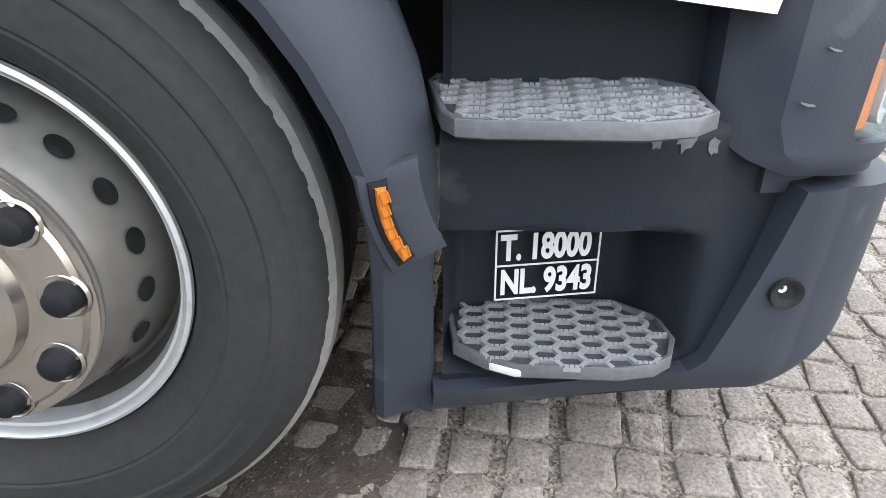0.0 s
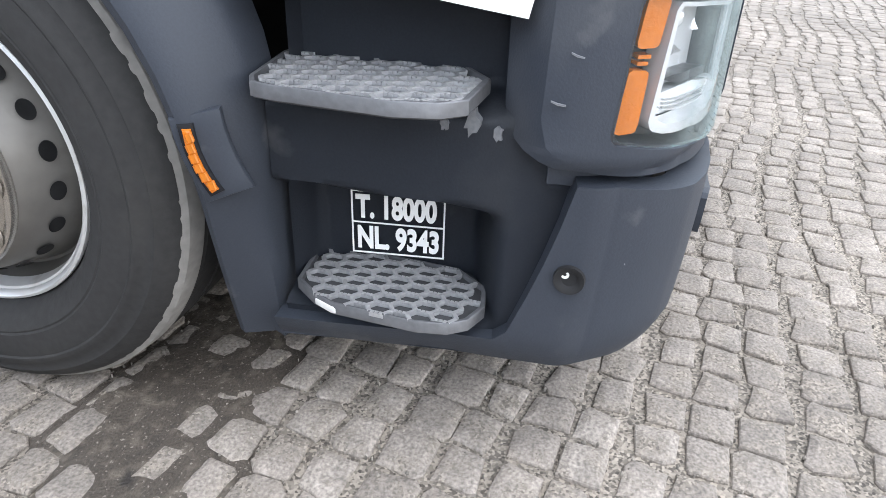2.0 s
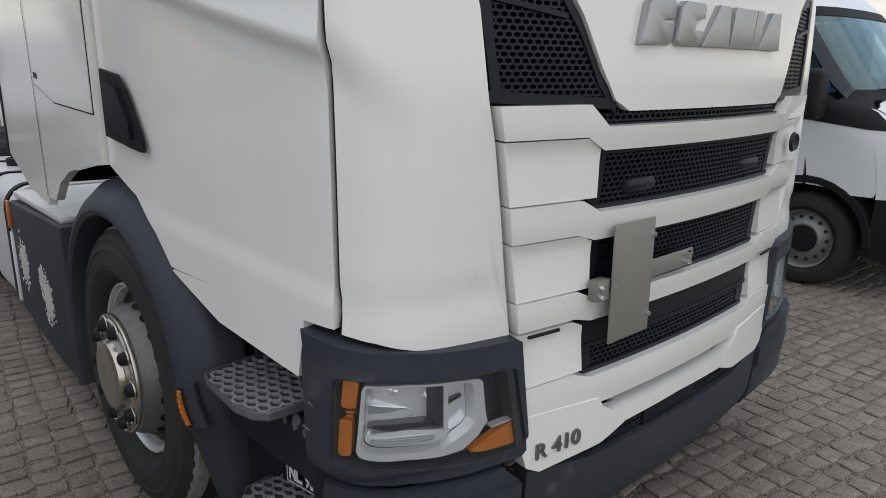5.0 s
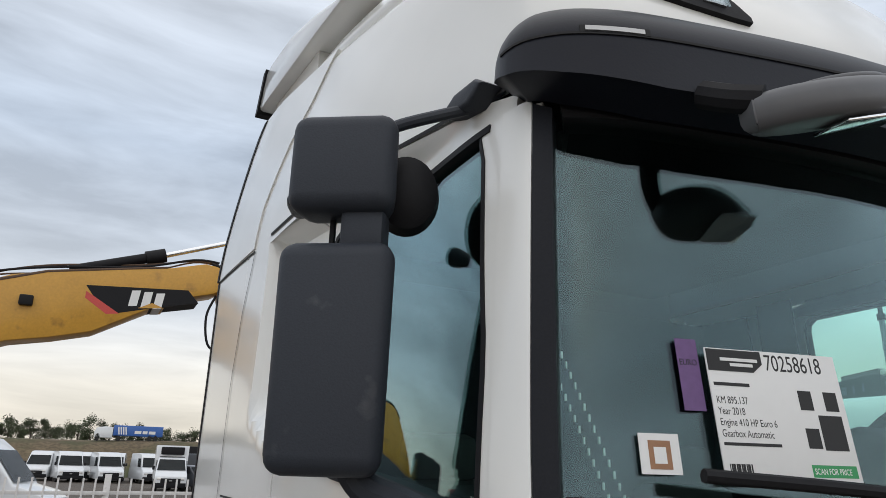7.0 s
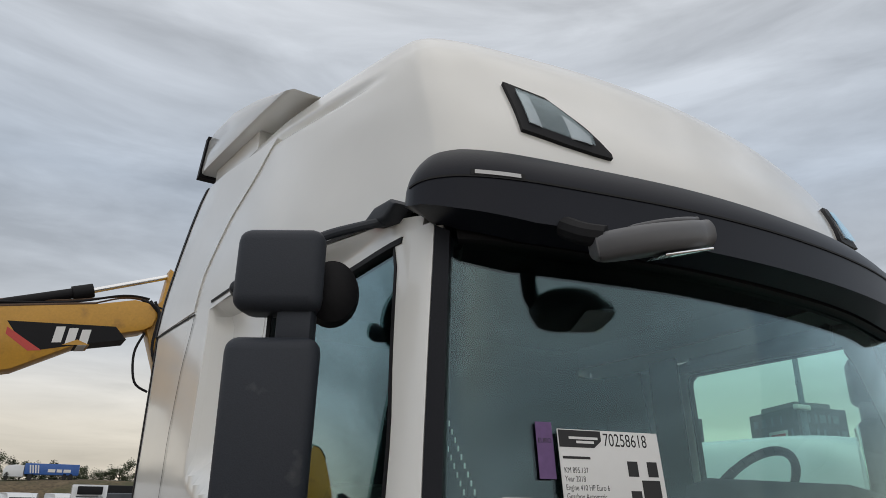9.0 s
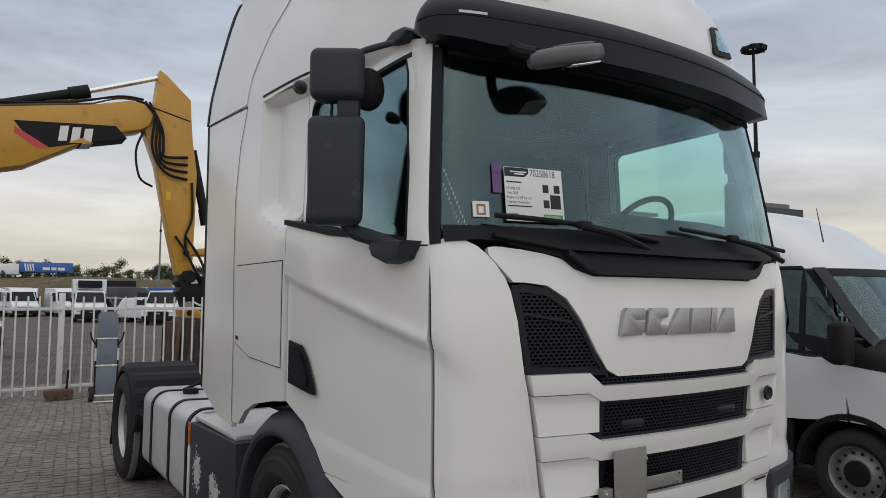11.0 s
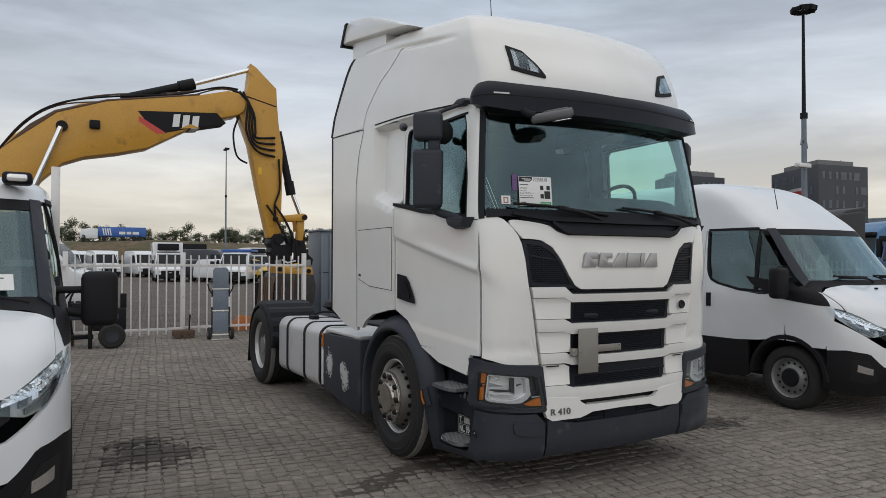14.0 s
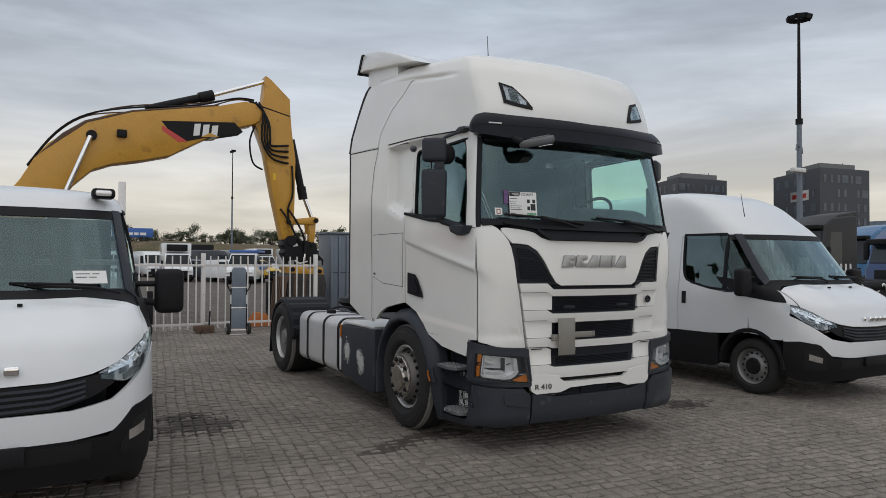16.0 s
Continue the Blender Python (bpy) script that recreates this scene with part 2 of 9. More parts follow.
def add_prism(bm, pts, axis, a, b, bevel=0.0, seg=2, m=None):
    """Extrudes a polygon: axis 'x': pts are (y, z); 'y': (x, z); 'z': (x, y)."""
    def at(p, d):
        v = {"x": (d, p[0], p[1]), "y": (p[0], d, p[1]), "z": (p[0], p[1], d)}[axis]
        return m @ Vector(v) if m else Vector(v)
    lo, hi = [bm.verts.new(at(p, a)) for p in pts], [bm.verts.new(at(p, b)) for p in pts]
    fs = [bm.faces.new(lo), bm.faces.new(hi[::-1])]
    n = len(pts)
    for i in range(n):
        fs.append(bm.faces.new((lo[i], hi[i], hi[(i + 1) % n], lo[(i + 1) % n])))
    bmesh.ops.recalc_face_normals(bm, faces=fs)
    if bevel:
        es = list({e for f in fs[:2] for e in f.edges})
        bmesh.ops.bevel(bm, geom=es, offset=bevel, segments=seg, affect="EDGES", profile=0.5)
    return bm


def prism(pts, axis, a, b, bevel=0.0, seg=2, m=None):
    return add_prism(bmesh.new(), pts, axis, a, b, bevel, seg, m)


def add_rod(bm, p, q, r0, r1=None, n=12, caps=True):
    p, q = Vector(p), Vector(q)
    d = (q - p).normalized()
    u = d.orthogonal().normalized()
    w = d.cross(u)
    rings = []
    for c, r in ((p, r0), (q, r1 if r1 is not None else r0)):
        rings.append([bm.verts.new(c + r * (math.cos(2 * math.pi * i / n) * u + math.sin(2 * math.pi * i / n) * w)) for i in range(n)])
    for i in range(n):
        bm.faces.new((rings[0][i], rings[0][(i + 1) % n], rings[1][(i + 1) % n], rings[1][i]))
    if caps:
        bm.faces.new(rings[0][::-1])
        bm.faces.new(rings[1])
    return bm


def rod(p, q, r0, r1=None, n=12):
    return add_rod(bmesh.new(), p, q, r0, r1, n)


def add_tube(bm, pts, r, n=8):
    """A tube along points, smoothed."""
    pts = [Vector(p) for p in pts]
    path = []
    for i in range(len(pts) - 1):
        a, b = pts[max(i - 1, 0)], pts[min(i + 2, len(pts) - 1)]
        for j in range(5):
            t = j / 5
            p1, p2 = pts[i], pts[i + 1]
            path.append(0.5 * (2 * p1 + (p2 - a) * t + (2 * a - 5 * p1 + 4 * p2 - b) * t * t + (3 * p1 - a - 3 * p2 + b) * t**3))
    path.append(pts[-1])
    prev, u = None, None
    for i, p in enumerate(path):
        d = (path[min(i + 1, len(path) - 1)] - path[max(i - 1, 0)]).normalized()
        u = d.orthogonal().normalized() if u is None else (u - d * u.dot(d)).normalized()
        w = d.cross(u)
        ring = [bm.verts.new(p + r * (math.cos(2 * math.pi * k / n) * u + math.sin(2 * math.pi * k / n) * w)) for k in range(n)]
        if prev:
            for k in range(n):
                bm.faces.new((prev[k], prev[(k + 1) % n], ring[(k + 1) % n], ring[k]))
        else:
            bm.faces.new(ring[::-1])
        prev = ring
    bm.faces.new(prev)
    return bm


def tube(pts, r, n=8):
    return add_tube(bmesh.new(), pts, r, n)


def lathe(profile, centre, n=48, axis="x", sign=1, closed=False):
    """Turns (offset along the axis, radius) round an axis through centre."""
    bm = bmesh.new()
    rings = []
    for d, r in profile:
        ring = []
        for i in range(n):
            a = 2 * math.pi * i / n
            if axis == "x":
                v = (centre[0] + sign * d, centre[1] + r * math.cos(a), centre[2] + r * math.sin(a))
            elif axis == "y":
                v = (centre[0] + r * math.cos(a), centre[1] + sign * d, centre[2] + r * math.sin(a))
            else:
                v = (centre[0] + r * math.cos(a), centre[1] + r * math.sin(a), centre[2] + sign * d)
            ring.append(bm.verts.new(v))
        rings.append(ring)
    pairs = list(zip(rings, rings[1:])) + ([(rings[-1], rings[0])] if closed else [])
    for a, b in pairs:
        for i in range(n):
            bm.faces.new((a[i], a[(i + 1) % n], b[(i + 1) % n], b[i]))
    if not closed:
        bmesh.ops.remove_doubles(bm, verts=bm.verts, dist=1e-5)
    return bm


def cr(a, b, c, d, t):
    return 0.5 * (2 * b + (c - a) * t + (2 * a - 5 * b + 4 * c - d) * t * t + (3 * b - a - 3 * c + d) * t**3)


class Hull:
    """A smooth shell through a table of levels (bottom to top), each a row of (x, y, z) from the front's middle round to the back."""

    def __init__(self, table):
        self.t = np.array(table, float)
        t = self.t
        mirror = t[:, 1:2] * (-1, 1, 1)
        t = np.concatenate([mirror, t, 2 * t[:, -1:] - t[:, -2:-1]], 1)
        self.g = np.concatenate([2 * t[:1] - t[1:2], t, 2 * t[-1:] - t[-2:-1]], 0)
        self.nv, self.nk = self.t.shape[:2]

    def pt(self, k, v):
        k, v = np.clip(np.asarray(k, float), 0, self.nk - 1 - 1e-6), np.clip(np.asarray(v, float), 0, self.nv - 1 - 1e-6)
        i, j = k.astype(int), v.astype(int)
        fk, fv = (k - i)[..., None], (v - j)[..., None]
        rows = [cr(*[self.g[j + b, i + a] for a in range(4)], fk) for b in range(4)]
        return cr(*rows, fv)

    def normal(self, k, v):
        e = 1e-3
        du = self.pt(k + e, v) - self.pt(np.maximum(k - e, 0), v)
        dv = self.pt(k, v + e) - self.pt(k, np.maximum(v - e, 0))
        n = np.cross(du, dv)
        return n / np.maximum(np.linalg.norm(n, axis=-1, keepdims=True), 1e-9)

    def locate(self, axis, a, z, kmin, kmax):
        """k and v where the shell's x or y is a and its height is z."""
        c = {"x": 0, "y": 1}[axis]
        kk, vv = np.meshgrid(np.linspace(kmin, kmax, 60), np.linspace(0, self.nv - 1, 80))
        g = self.pt(kk, vv)[..., [c, 2]].reshape(-1, 2)
        a, z = np.broadcast_arrays(np.asarray(a, float), np.asarray(z, float))
        want = np.stack([a.ravel(), z.ravel()], -1)
        near = ((want[:, None] - g[None]) ** 2).sum(-1).argmin(1)
        k, v = kk.ravel()[near].copy(), vv.ravel()[near].copy()
        for _ in range(6):
            p = self.pt(k, v)[:, [c, 2]]
            e = 1e-3
            jk, jv = (self.pt(k + e, v)[:, [c, 2]] - p) / e, (self.pt(k, v + e)[:, [c, 2]] - p) / e
            r = want - p
            det = jk[:, 0] * jv[:, 1] - jk[:, 1] * jv[:, 0]
            det = np.where(abs(det) < 1e-6, 1e-6, det)
            k = np.clip(k + np.clip((r[:, 0] * jv[:, 1] - r[:, 1] * jv[:, 0]) / det, -0.3, 0.3), kmin, kmax)
            v = np.clip(v + np.clip((jk[:, 0] * r[:, 1] - jk[:, 1] * r[:, 0]) / det, -0.3, 0.3), 0, self.nv - 1)
        return k.reshape(a.shape), v.reshape(a.shape)

    def skin(self, k, v, off=0.0, thick=0.02, sign=1, bm=None, bulge=None):
        """A plate over a grid of k, v, raised by off from the shell and thick inwards."""
        bm = bm or bmesh.new()
        n = self.normal(k, v)
        if bulge is not None:
            off = off + bulge[..., None]
        top, low = self.pt(k, v) + n * off, self.pt(k, v) + n * (off - thick)
        top, low = top * (sign, 1, 1), low * (sign, 1, 1)
        a, b = k.shape
        vt = [[bm.verts.new(top[i, j]) for j in range(b)] for i in range(a)]
        vl = [[bm.verts.new(low[i, j]) for j in range(b)] for i in range(a)]
        def quad(p, q, r, s):
            if len({p, q, r, s}) == 4:
                bm.faces.new((p, q, r, s))
        for i in range(a - 1):
            for j in range(b - 1):
                quad(vt[i][j], vt[i + 1][j], vt[i + 1][j + 1], vt[i][j + 1])
                quad(vl[i][j], vl[i][j + 1], vl[i + 1][j + 1], vl[i + 1][j])
        for i in range(a - 1):
            quad(vt[i][0], vl[i][0], vl[i + 1][0], vt[i + 1][0])
            quad(vt[i][-1], vt[i + 1][-1], vl[i + 1][-1], vl[i][-1])
        for j in range(b - 1):
            if k[0, 0] > 1e-6:
                quad(vt[0][j], vt[0][j + 1], vl[0][j + 1], vl[0][j])
            quad(vt[-1][j], vl[-1][j], vl[-1][j + 1], vt[-1][j + 1])
        return bm

    def panel(self, axis, rows, kmin, kmax, off=0.0, thick=0.02, sign=1, na=24, nz=10, bm=None, bulge=None):
        """A plate between a lower and an upper edge: rows of (a, z below, z above) along x or y."""
        rows = sorted(rows)
        xs = np.array([r[0] for r in rows])
        a = np.unique(np.concatenate([np.linspace(xs[0], xs[-1], na), xs]))
        lo, hi = np.interp(a, xs, [r[1] for r in rows]), np.interp(a, xs, [r[2] for r in rows])
        w = np.linspace(0, 1, nz)
        z = lo[:, None] * (1 - w) + hi[:, None] * w
        k, v = self.locate(axis, np.repeat(a[:, None], nz, 1), z, kmin, kmax)
        if axis == "x":
            k = np.where(abs(a[:, None]) < 1e-6, 0, k)
        return self.skin(k, v, off, thick, sign, bm, None if bulge is None else bulge(np.repeat(a[:, None], nz, 1), z))
# ---- ground ----
# far paving: fine block pattern in the material; near it real blocks stand on this sheet
STAINS = ((-2.85, 2.55, 0.45, 0.5, 0.0), (-2.95, 3.0, 0.3, 0.2, 0.0), (2.1, 1.0, 0.4, 0.25, 0.0))


def stained(nt, col, place, dark, extra=None):
    """Darkens a colour inside the ragged stains."""
    ragged = nt.nodes.new("ShaderNodeTexNoise")
    ragged.inputs["Scale"].default_value, ragged.inputs["Detail"].default_value = 17.0, 7.0
    nt.links.new(place, ragged.inputs["Vector"])
    wob = nt.nodes.new("ShaderNodeMapRange")
    wob.inputs["From Min"].default_value, wob.inputs["From Max"].default_value = 0.3, 0.7
    wob.inputs["To Min"].default_value, wob.inputs["To Max"].default_value = 0.1, 0.9
    nt.links.new(ragged.outputs["Fac"], wob.inputs["Value"])
    uneven = wob.outputs["Result"]
    if extra:
        both = nt.nodes.new("ShaderNodeMath")
        both.operation = "MULTIPLY_ADD"
        both.inputs[1].default_value = 0.4
        nt.links.new(extra, both.inputs[0])
        nt.links.new(uneven, both.inputs[2])
        uneven = both.outputs[0]
    for cx, cy, rx, ry, turn in STAINS:
        mp = nt.nodes.new("ShaderNodeMapping")
        mp.vector_type = "TEXTURE"
        mp.inputs["Location"].default_value, mp.inputs["Scale"].default_value, mp.inputs["Rotation"].default_value = (cx, cy, 0), (rx, ry, 10), (0, 0, turn)
        nt.links.new(place, mp.inputs["Vector"])
        ln = nt.nodes.new("ShaderNodeVectorMath")
        ln.operation = "LENGTH"
        nt.links.new(mp.outputs[0], ln.inputs[0])
        ad = nt.nodes.new("ShaderNodeMath")
        ad.operation = "ADD"
        nt.links.new(ln.outputs["Value"], ad.inputs[0])
        nt.links.new(uneven, ad.inputs[1])
        mr = nt.nodes.new("ShaderNodeMapRange")
        mr.inputs["From Min"].default_value, mr.inputs["From Max"].default_value = 1.36, 1.54
        mr.inputs["To Min"].default_value, mr.inputs["To Max"].default_value = dark, 1.0
        nt.links.new(ad.outputs[0], mr.inputs["Value"])
        sc = nt.nodes.new("ShaderNodeVectorMath")
        sc.operation = "SCALE"
        nt.links.new(col, sc.inputs[0])
        nt.links.new(mr.outputs["Result"], sc.inputs["Scale"])
        col = sc.outputs[0]
    return col


PAVE = bpy.data.materials.new("joint_grit")
PAVE.use_nodes = True
nt = PAVE.node_tree
b = nt.nodes["Principled BSDF"]
b.inputs["Roughness"].default_value = 0.9
tc, vo, nz = nt.nodes.new("ShaderNodeTexCoord"), nt.nodes.new("ShaderNodeTexVoronoi"), nt.nodes.new("ShaderNodeTexNoise")
vo.inputs["Scale"].default_value = 170.0
nz.inputs["Scale"].default_value, nz.inputs["Detail"].default_value = 1.1, 6.0
for n in (vo, nz):
    nt.links.new(tc.outputs["Object"], n.inputs["Vector"])
grit = nt.nodes.new("ShaderNodeValToRGB")
grit.color_ramp.elements[0].color, grit.color_ramp.elements[1].color = (0.055, 0.047, 0.039, 1), (0.31, 0.27, 0.225, 1)
sepc = nt.nodes.new("ShaderNodeSeparateColor")
nt.links.new(vo.outputs["Color"], sepc.inputs[0])
nt.links.new(sepc.outputs[0], grit.inputs[0])
brick = nt.nodes.new("ShaderNodeTexBrick")
brick.inputs["Scale"].default_value = 1.0
brick.inputs["Brick Width"].default_value, brick.inputs["Row Height"].default_value, brick.inputs["Mortar Size"].default_value = 0.15, 0.115, 0.009
brick.inputs["Color1"].default_value, brick.inputs["Color2"].default_value, brick.inputs["Mortar"].default_value = (0.147, 0.122, 0.100, 1), (0.119, 0.10, 0.083, 1), (0.062, 0.052, 0.043, 1)
mp = nt.nodes.new("ShaderNodeMapping")
mp.inputs["Rotation"].default_value = (0, 0, radians(97))
nt.links.new(tc.outputs["Object"], mp.inputs["Vector"])
nt.links.new(mp.outputs[0], brick.inputs["Vector"])
# grit where real blocks stand, brick pattern beyond
sxyz = nt.nodes.new("ShaderNodeSeparateXYZ")
nt.links.new(tc.outputs["Object"], sxyz.inputs[0])
far = nt.nodes.new("ShaderNodeMath")
far.operation = "GREATER_THAN"
far.inputs[1].default_value = 13.6
nt.links.new(sxyz.outputs["Y"], far.inputs[0])
far2 = nt.nodes.new("ShaderNodeMath")
far2.operation = "GREATER_THAN"
far2.inputs[1].default_value = 8.5
nt.links.new(sxyz.outputs["X"], far2.inputs[0])
either = nt.nodes.new("ShaderNodeMath")
either.operation = "MAXIMUM"
nt.links.new(far.outputs[0], either.inputs[0])
nt.links.new(far2.outputs[0], either.inputs[1])
for axis, limit in (("X", -8.6), ("Y", -5.6)):
    beyond, joined = nt.nodes.new("ShaderNodeMath"), nt.nodes.new("ShaderNodeMath")
    beyond.operation, joined.operation = "LESS_THAN", "MAXIMUM"
    beyond.inputs[1].default_value = limit
    nt.links.new(sxyz.outputs[axis], beyond.inputs[0])
    nt.links.new(beyond.outputs[0], joined.inputs[0])
    nt.links.new(either.outputs[0], joined.inputs[1])
    either = joined
mx = nt.nodes.new("ShaderNodeMix")
mx.data_type = "RGBA"
nt.links.new(either.outputs[0], mx.inputs["Factor"])
nt.links.new(grit.outputs[0], mx.inputs["A"])
nt.links.new(brick.outputs["Color"], mx.inputs["B"])
mr = nt.nodes.new("ShaderNodeMapRange")
mr.inputs["From Min"].default_value, mr.inputs["From Max"].default_value = 0.3, 0.7
mr.inputs["To Min"].default_value, mr.inputs["To Max"].default_value = 0.7, 1.25
nt.links.new(nz.outputs["Fac"], mr.inputs["Value"])
sc = nt.nodes.new("ShaderNodeVectorMath")
sc.operation = "SCALE"
nt.links.new(mx.outputs["Result"], sc.inputs[0])
nt.links.new(mr.outputs["Result"], sc.inputs["Scale"])
nt.links.new(stained(nt, sc.outputs[0], tc.outputs["Object"], 0.2), b.inputs["Base Color"])
bp = nt.nodes.new("ShaderNodeBump")
bp.inputs["Strength"].default_value, bp.inputs["Distance"].default_value = 0.8, 0.006
nt.links.new(sepc.outputs[0], bp.inputs["Height"])
nt.links.new(bp.outputs["Normal"], b.inputs["Normal"])
gm = bmesh.new()
gm.faces.new([gm.verts.new((x, y, -0.0045)) for x, y in ((-600, -200), (600, -200), (600, 900), (-600, 900))])
ground = tagged(part("ground", gm, PAVE, smooth=False), "grey worn block paving of the vehicle yard", "ground", kind="structure")
# ---- the white tractor unit ----
truck = thing("truck", "white sleeper-cab tractor unit parked on block paving", "truck")

OUT = [(0, 0.085), (0.4, 0.11), (0.8, 0.185), (0.985, 0.236), (1.085, 0.30), (1.122, 0.42), (1.16, 0.75), (1.195, 1.15), (1.205, 1.5), (1.205, 2.2), (1.205, 2.86)]
BACK = [1, 1, 1, 1, 1, 0.85, 0.45, 0.1, 0, 0, 0]
SLIM = [1, 1, 1, 1, 1, 1, 0.9, 0.6, 0.3, 0.08, 0]
LEVELS = [(0.2, 0.02, 1), (0.5, 0.0, 1), (0.85, 0, 1), (1.1, 0, 1), (1.4, 0, 1), (1.75, 0.01, 1), (1.95, 0.045, 0.995), (2.3, 0.09, 0.965), (2.65, 0.145, 0.925), (2.92, 0.175, 0.905)]
LOWER = [1, 0.85, 0.35, 0, 0, 0, 0, 0, 0, 0, 0]
low_at = lambda z: np.interp(z, (0.5, 0.7, 0.85, 1.1, 1.4), (0.06, 0.06, 0.055, 0.035, 0.0))
cab_rows = [[(x * (1 - (1 - g) * s), y + d * b + low_at(z) * q, z) for (x, y), b, s, q in zip(OUT, BACK, SLIM, LOWER)] for z, d, g in LEVELS]
for zf, zr, d, gf, gr in ((3.12, 3.25, 0.27, 0.895, 0.98), (3.30, 3.44, 0.37, 0.87, 0.95), (3.44, 3.58, 0.54, 0.79, 0.86), (3.51, 3.66, 0.88, 0.53, 0.56), (3.53, 3.69, 1.25, 0.0, 0.0)):
    row = []
    for x, y in OUT:
        w = (y - 0.085) / 2.775
        row.append((x * (gf + (gr - gf) * w), y + d * (1 - w), zf + (zr - zf) * min(1, w * 1.6)))
    cab_rows.append(row)
CAB = Hull(cab_rows)
ZS = [r[0] for r in LEVELS]


def cab_kv(kk, z):
    v = np.interp(z, ZS, range(len(ZS)))
    for _ in range(6):
        p = CAB.pt(kk, v)[..., 2]
        v = np.clip(v + (z - p) / np.maximum((CAB.pt(kk, v + 1e-3)[..., 2] - p) / 1e-3, 0.05), 0, 12)
    return v


def cab_k(rows, off=0.0, thick=0.02, sign=1, nk=16, nz=10, bm=None, bulge=None):
    """A cab plate from rows of (k, z below, z above)."""
    ks = np.array([r[0] for r in rows])
    k = np.unique(np.concatenate([np.linspace(ks[0], ks[-1], nk), ks]))
    lo, hi = np.interp(k, ks, [r[1] for r in rows]), np.interp(k, ks, [r[2] for r in rows])
    w = np.linspace(0, 1, nz)
    z = lo[:, None] * (1 - w) + hi[:, None] * w
    kk = np.repeat(k[:, None], nz, 1)
    return CAB.skin(kk, cab_kv(kk, z), off, thick, sign, bm, None if bulge is None else bulge(kk, z))


def cab_front(rows, off=0.0, thick=0.02, nx=20, nz=6, bm=None, bulge=None):
    """A plate across the whole front, symmetric, from rows of (x, z below, z above) with x from 0 outwards."""
    bm = bm or bmesh.new()
    for sign in (-1, 1):
        CAB.panel("x", rows, 0, 4.2, off, thick, sign, nx, nz, bm, bulge)
    if rows[0][0] == 0:
        bmesh.ops.remove_doubles(bm, verts=[v for v in bm.verts if abs(v.co.x) < 1e-4], dist=1e-4)
    return bm


LAMP_EDGE = [(4.40, 0.840), (4.30, 0.850), (4.1, 0.852), (3.5, 0.848), (2.6, 0.832), (1.85, 0.818), (1.735, 0.814), (1.635, 0.605), (1.65, 0.588), (2.0, 0.595), (2.6, 0.610), (3.4, 0.630), (4.2, 0.645), (4.48, 0.648), (4.54, 0.660)]


def fore(k, z):
    """How far the lamp's front end stands proud of the cab's shell."""
    return 0.022 * np.clip((3.0 - k) / 0.9, 0, 1)


def grown(loop, g):
    """A loop of (k, z) scaled about its middle."""
    c = np.mean(np.array(loop), axis=0)
    return [tuple(c + (np.array(p) - c) * g) for p in loop]


def spokes(loop, c, n):
    """The loop cut by n even rays from c, in a space where a lamp is about as wide as high."""
    size = np.array((1.5, 0.13))
    q = (np.array(loop) - c) / size
    out = []
    for i in range(n):
        a = 2 * math.pi * i / n
        d = np.array((math.cos(a), math.sin(a)))
        best = 0.0
        for p0, p1 in zip(q, np.roll(q, -1, 0)):
            e = p1 - p0
            det = d[1] * e[0] - d[0] * e[1]
            if abs(det) < 1e-9:
                continue
            t, u = (p0[1] * e[0] - p0[0] * e[1]) / det, (p0[1] * d[0] - p0[0] * d[1]) / det
            if t > 0 and -1e-6 <= u <= 1 + 1e-6:
                best = max(best, t)
        out.append(np.array(c) + d * best * size)
    return np.array(out)


def cab_ring(outer, inner, off=0.0, thick=0.02, sign=1, n=120, m=5, bulge=None, mid=None, bm=None):
    """A closed band on the cab between two loops of (k, z)."""
    bm = bm or bmesh.new()
    c = np.array(mid) if mid else np.mean(np.array(inner), axis=0)
    a, b = spokes(inner, c, n), spokes(outer, c, n)
    w = np.linspace(0, 1, m)[:, None, None]
    g = a[None] * (1 - w) + b[None] * w
    k, z = g[..., 0], g[..., 1]
    v = cab_kv(k, z)
    nor = CAB.normal(k, v)
    h = off + (0 if bulge is None else bulge(k, z)[..., None])
    flip = np.array((sign, 1, 1))
    top, low = (CAB.pt(k, v) + nor * h) * flip, (CAB.pt(k, v) + nor * (h - thick)) * flip
    vt, vl = [[bm.verts.new(p) for p in r] for r in top], [[bm.verts.new(p) for p in r] for r in low]
    for i in range(n):
        j = (i + 1) % n
        for r in range(m - 1):
            bm.faces.new((vt[r][i], vt[r][j], vt[r + 1][j], vt[r + 1][i]))
            bm.faces.new((vl[r][i], vl[r + 1][i], vl[r + 1][j], vl[r][j]))
        bm.faces.new((vt[0][i], vl[0][i], vl[0][j], vt[0][j]))
        bm.faces.new((vt[-1][i], vt[-1][j], vl[-1][j], vl[-1][i]))
    return bm


def cab_fill(loop, off=0.0, thick=0.02, sign=1, n=48, bulge=None):
    """A plate on the cab inside a loop of (k, z)."""
    c = np.mean(np.array(loop), axis=0)
    bm = cab_ring(loop, [tuple(c + (np.array(p) - c) * 0.02) for p in loop], off, thick, sign, n, 5, bulge)
    bmesh.ops.holes_fill(bm, edges=[e for e in bm.edges if len(e.link_faces) == 1])
    return bm


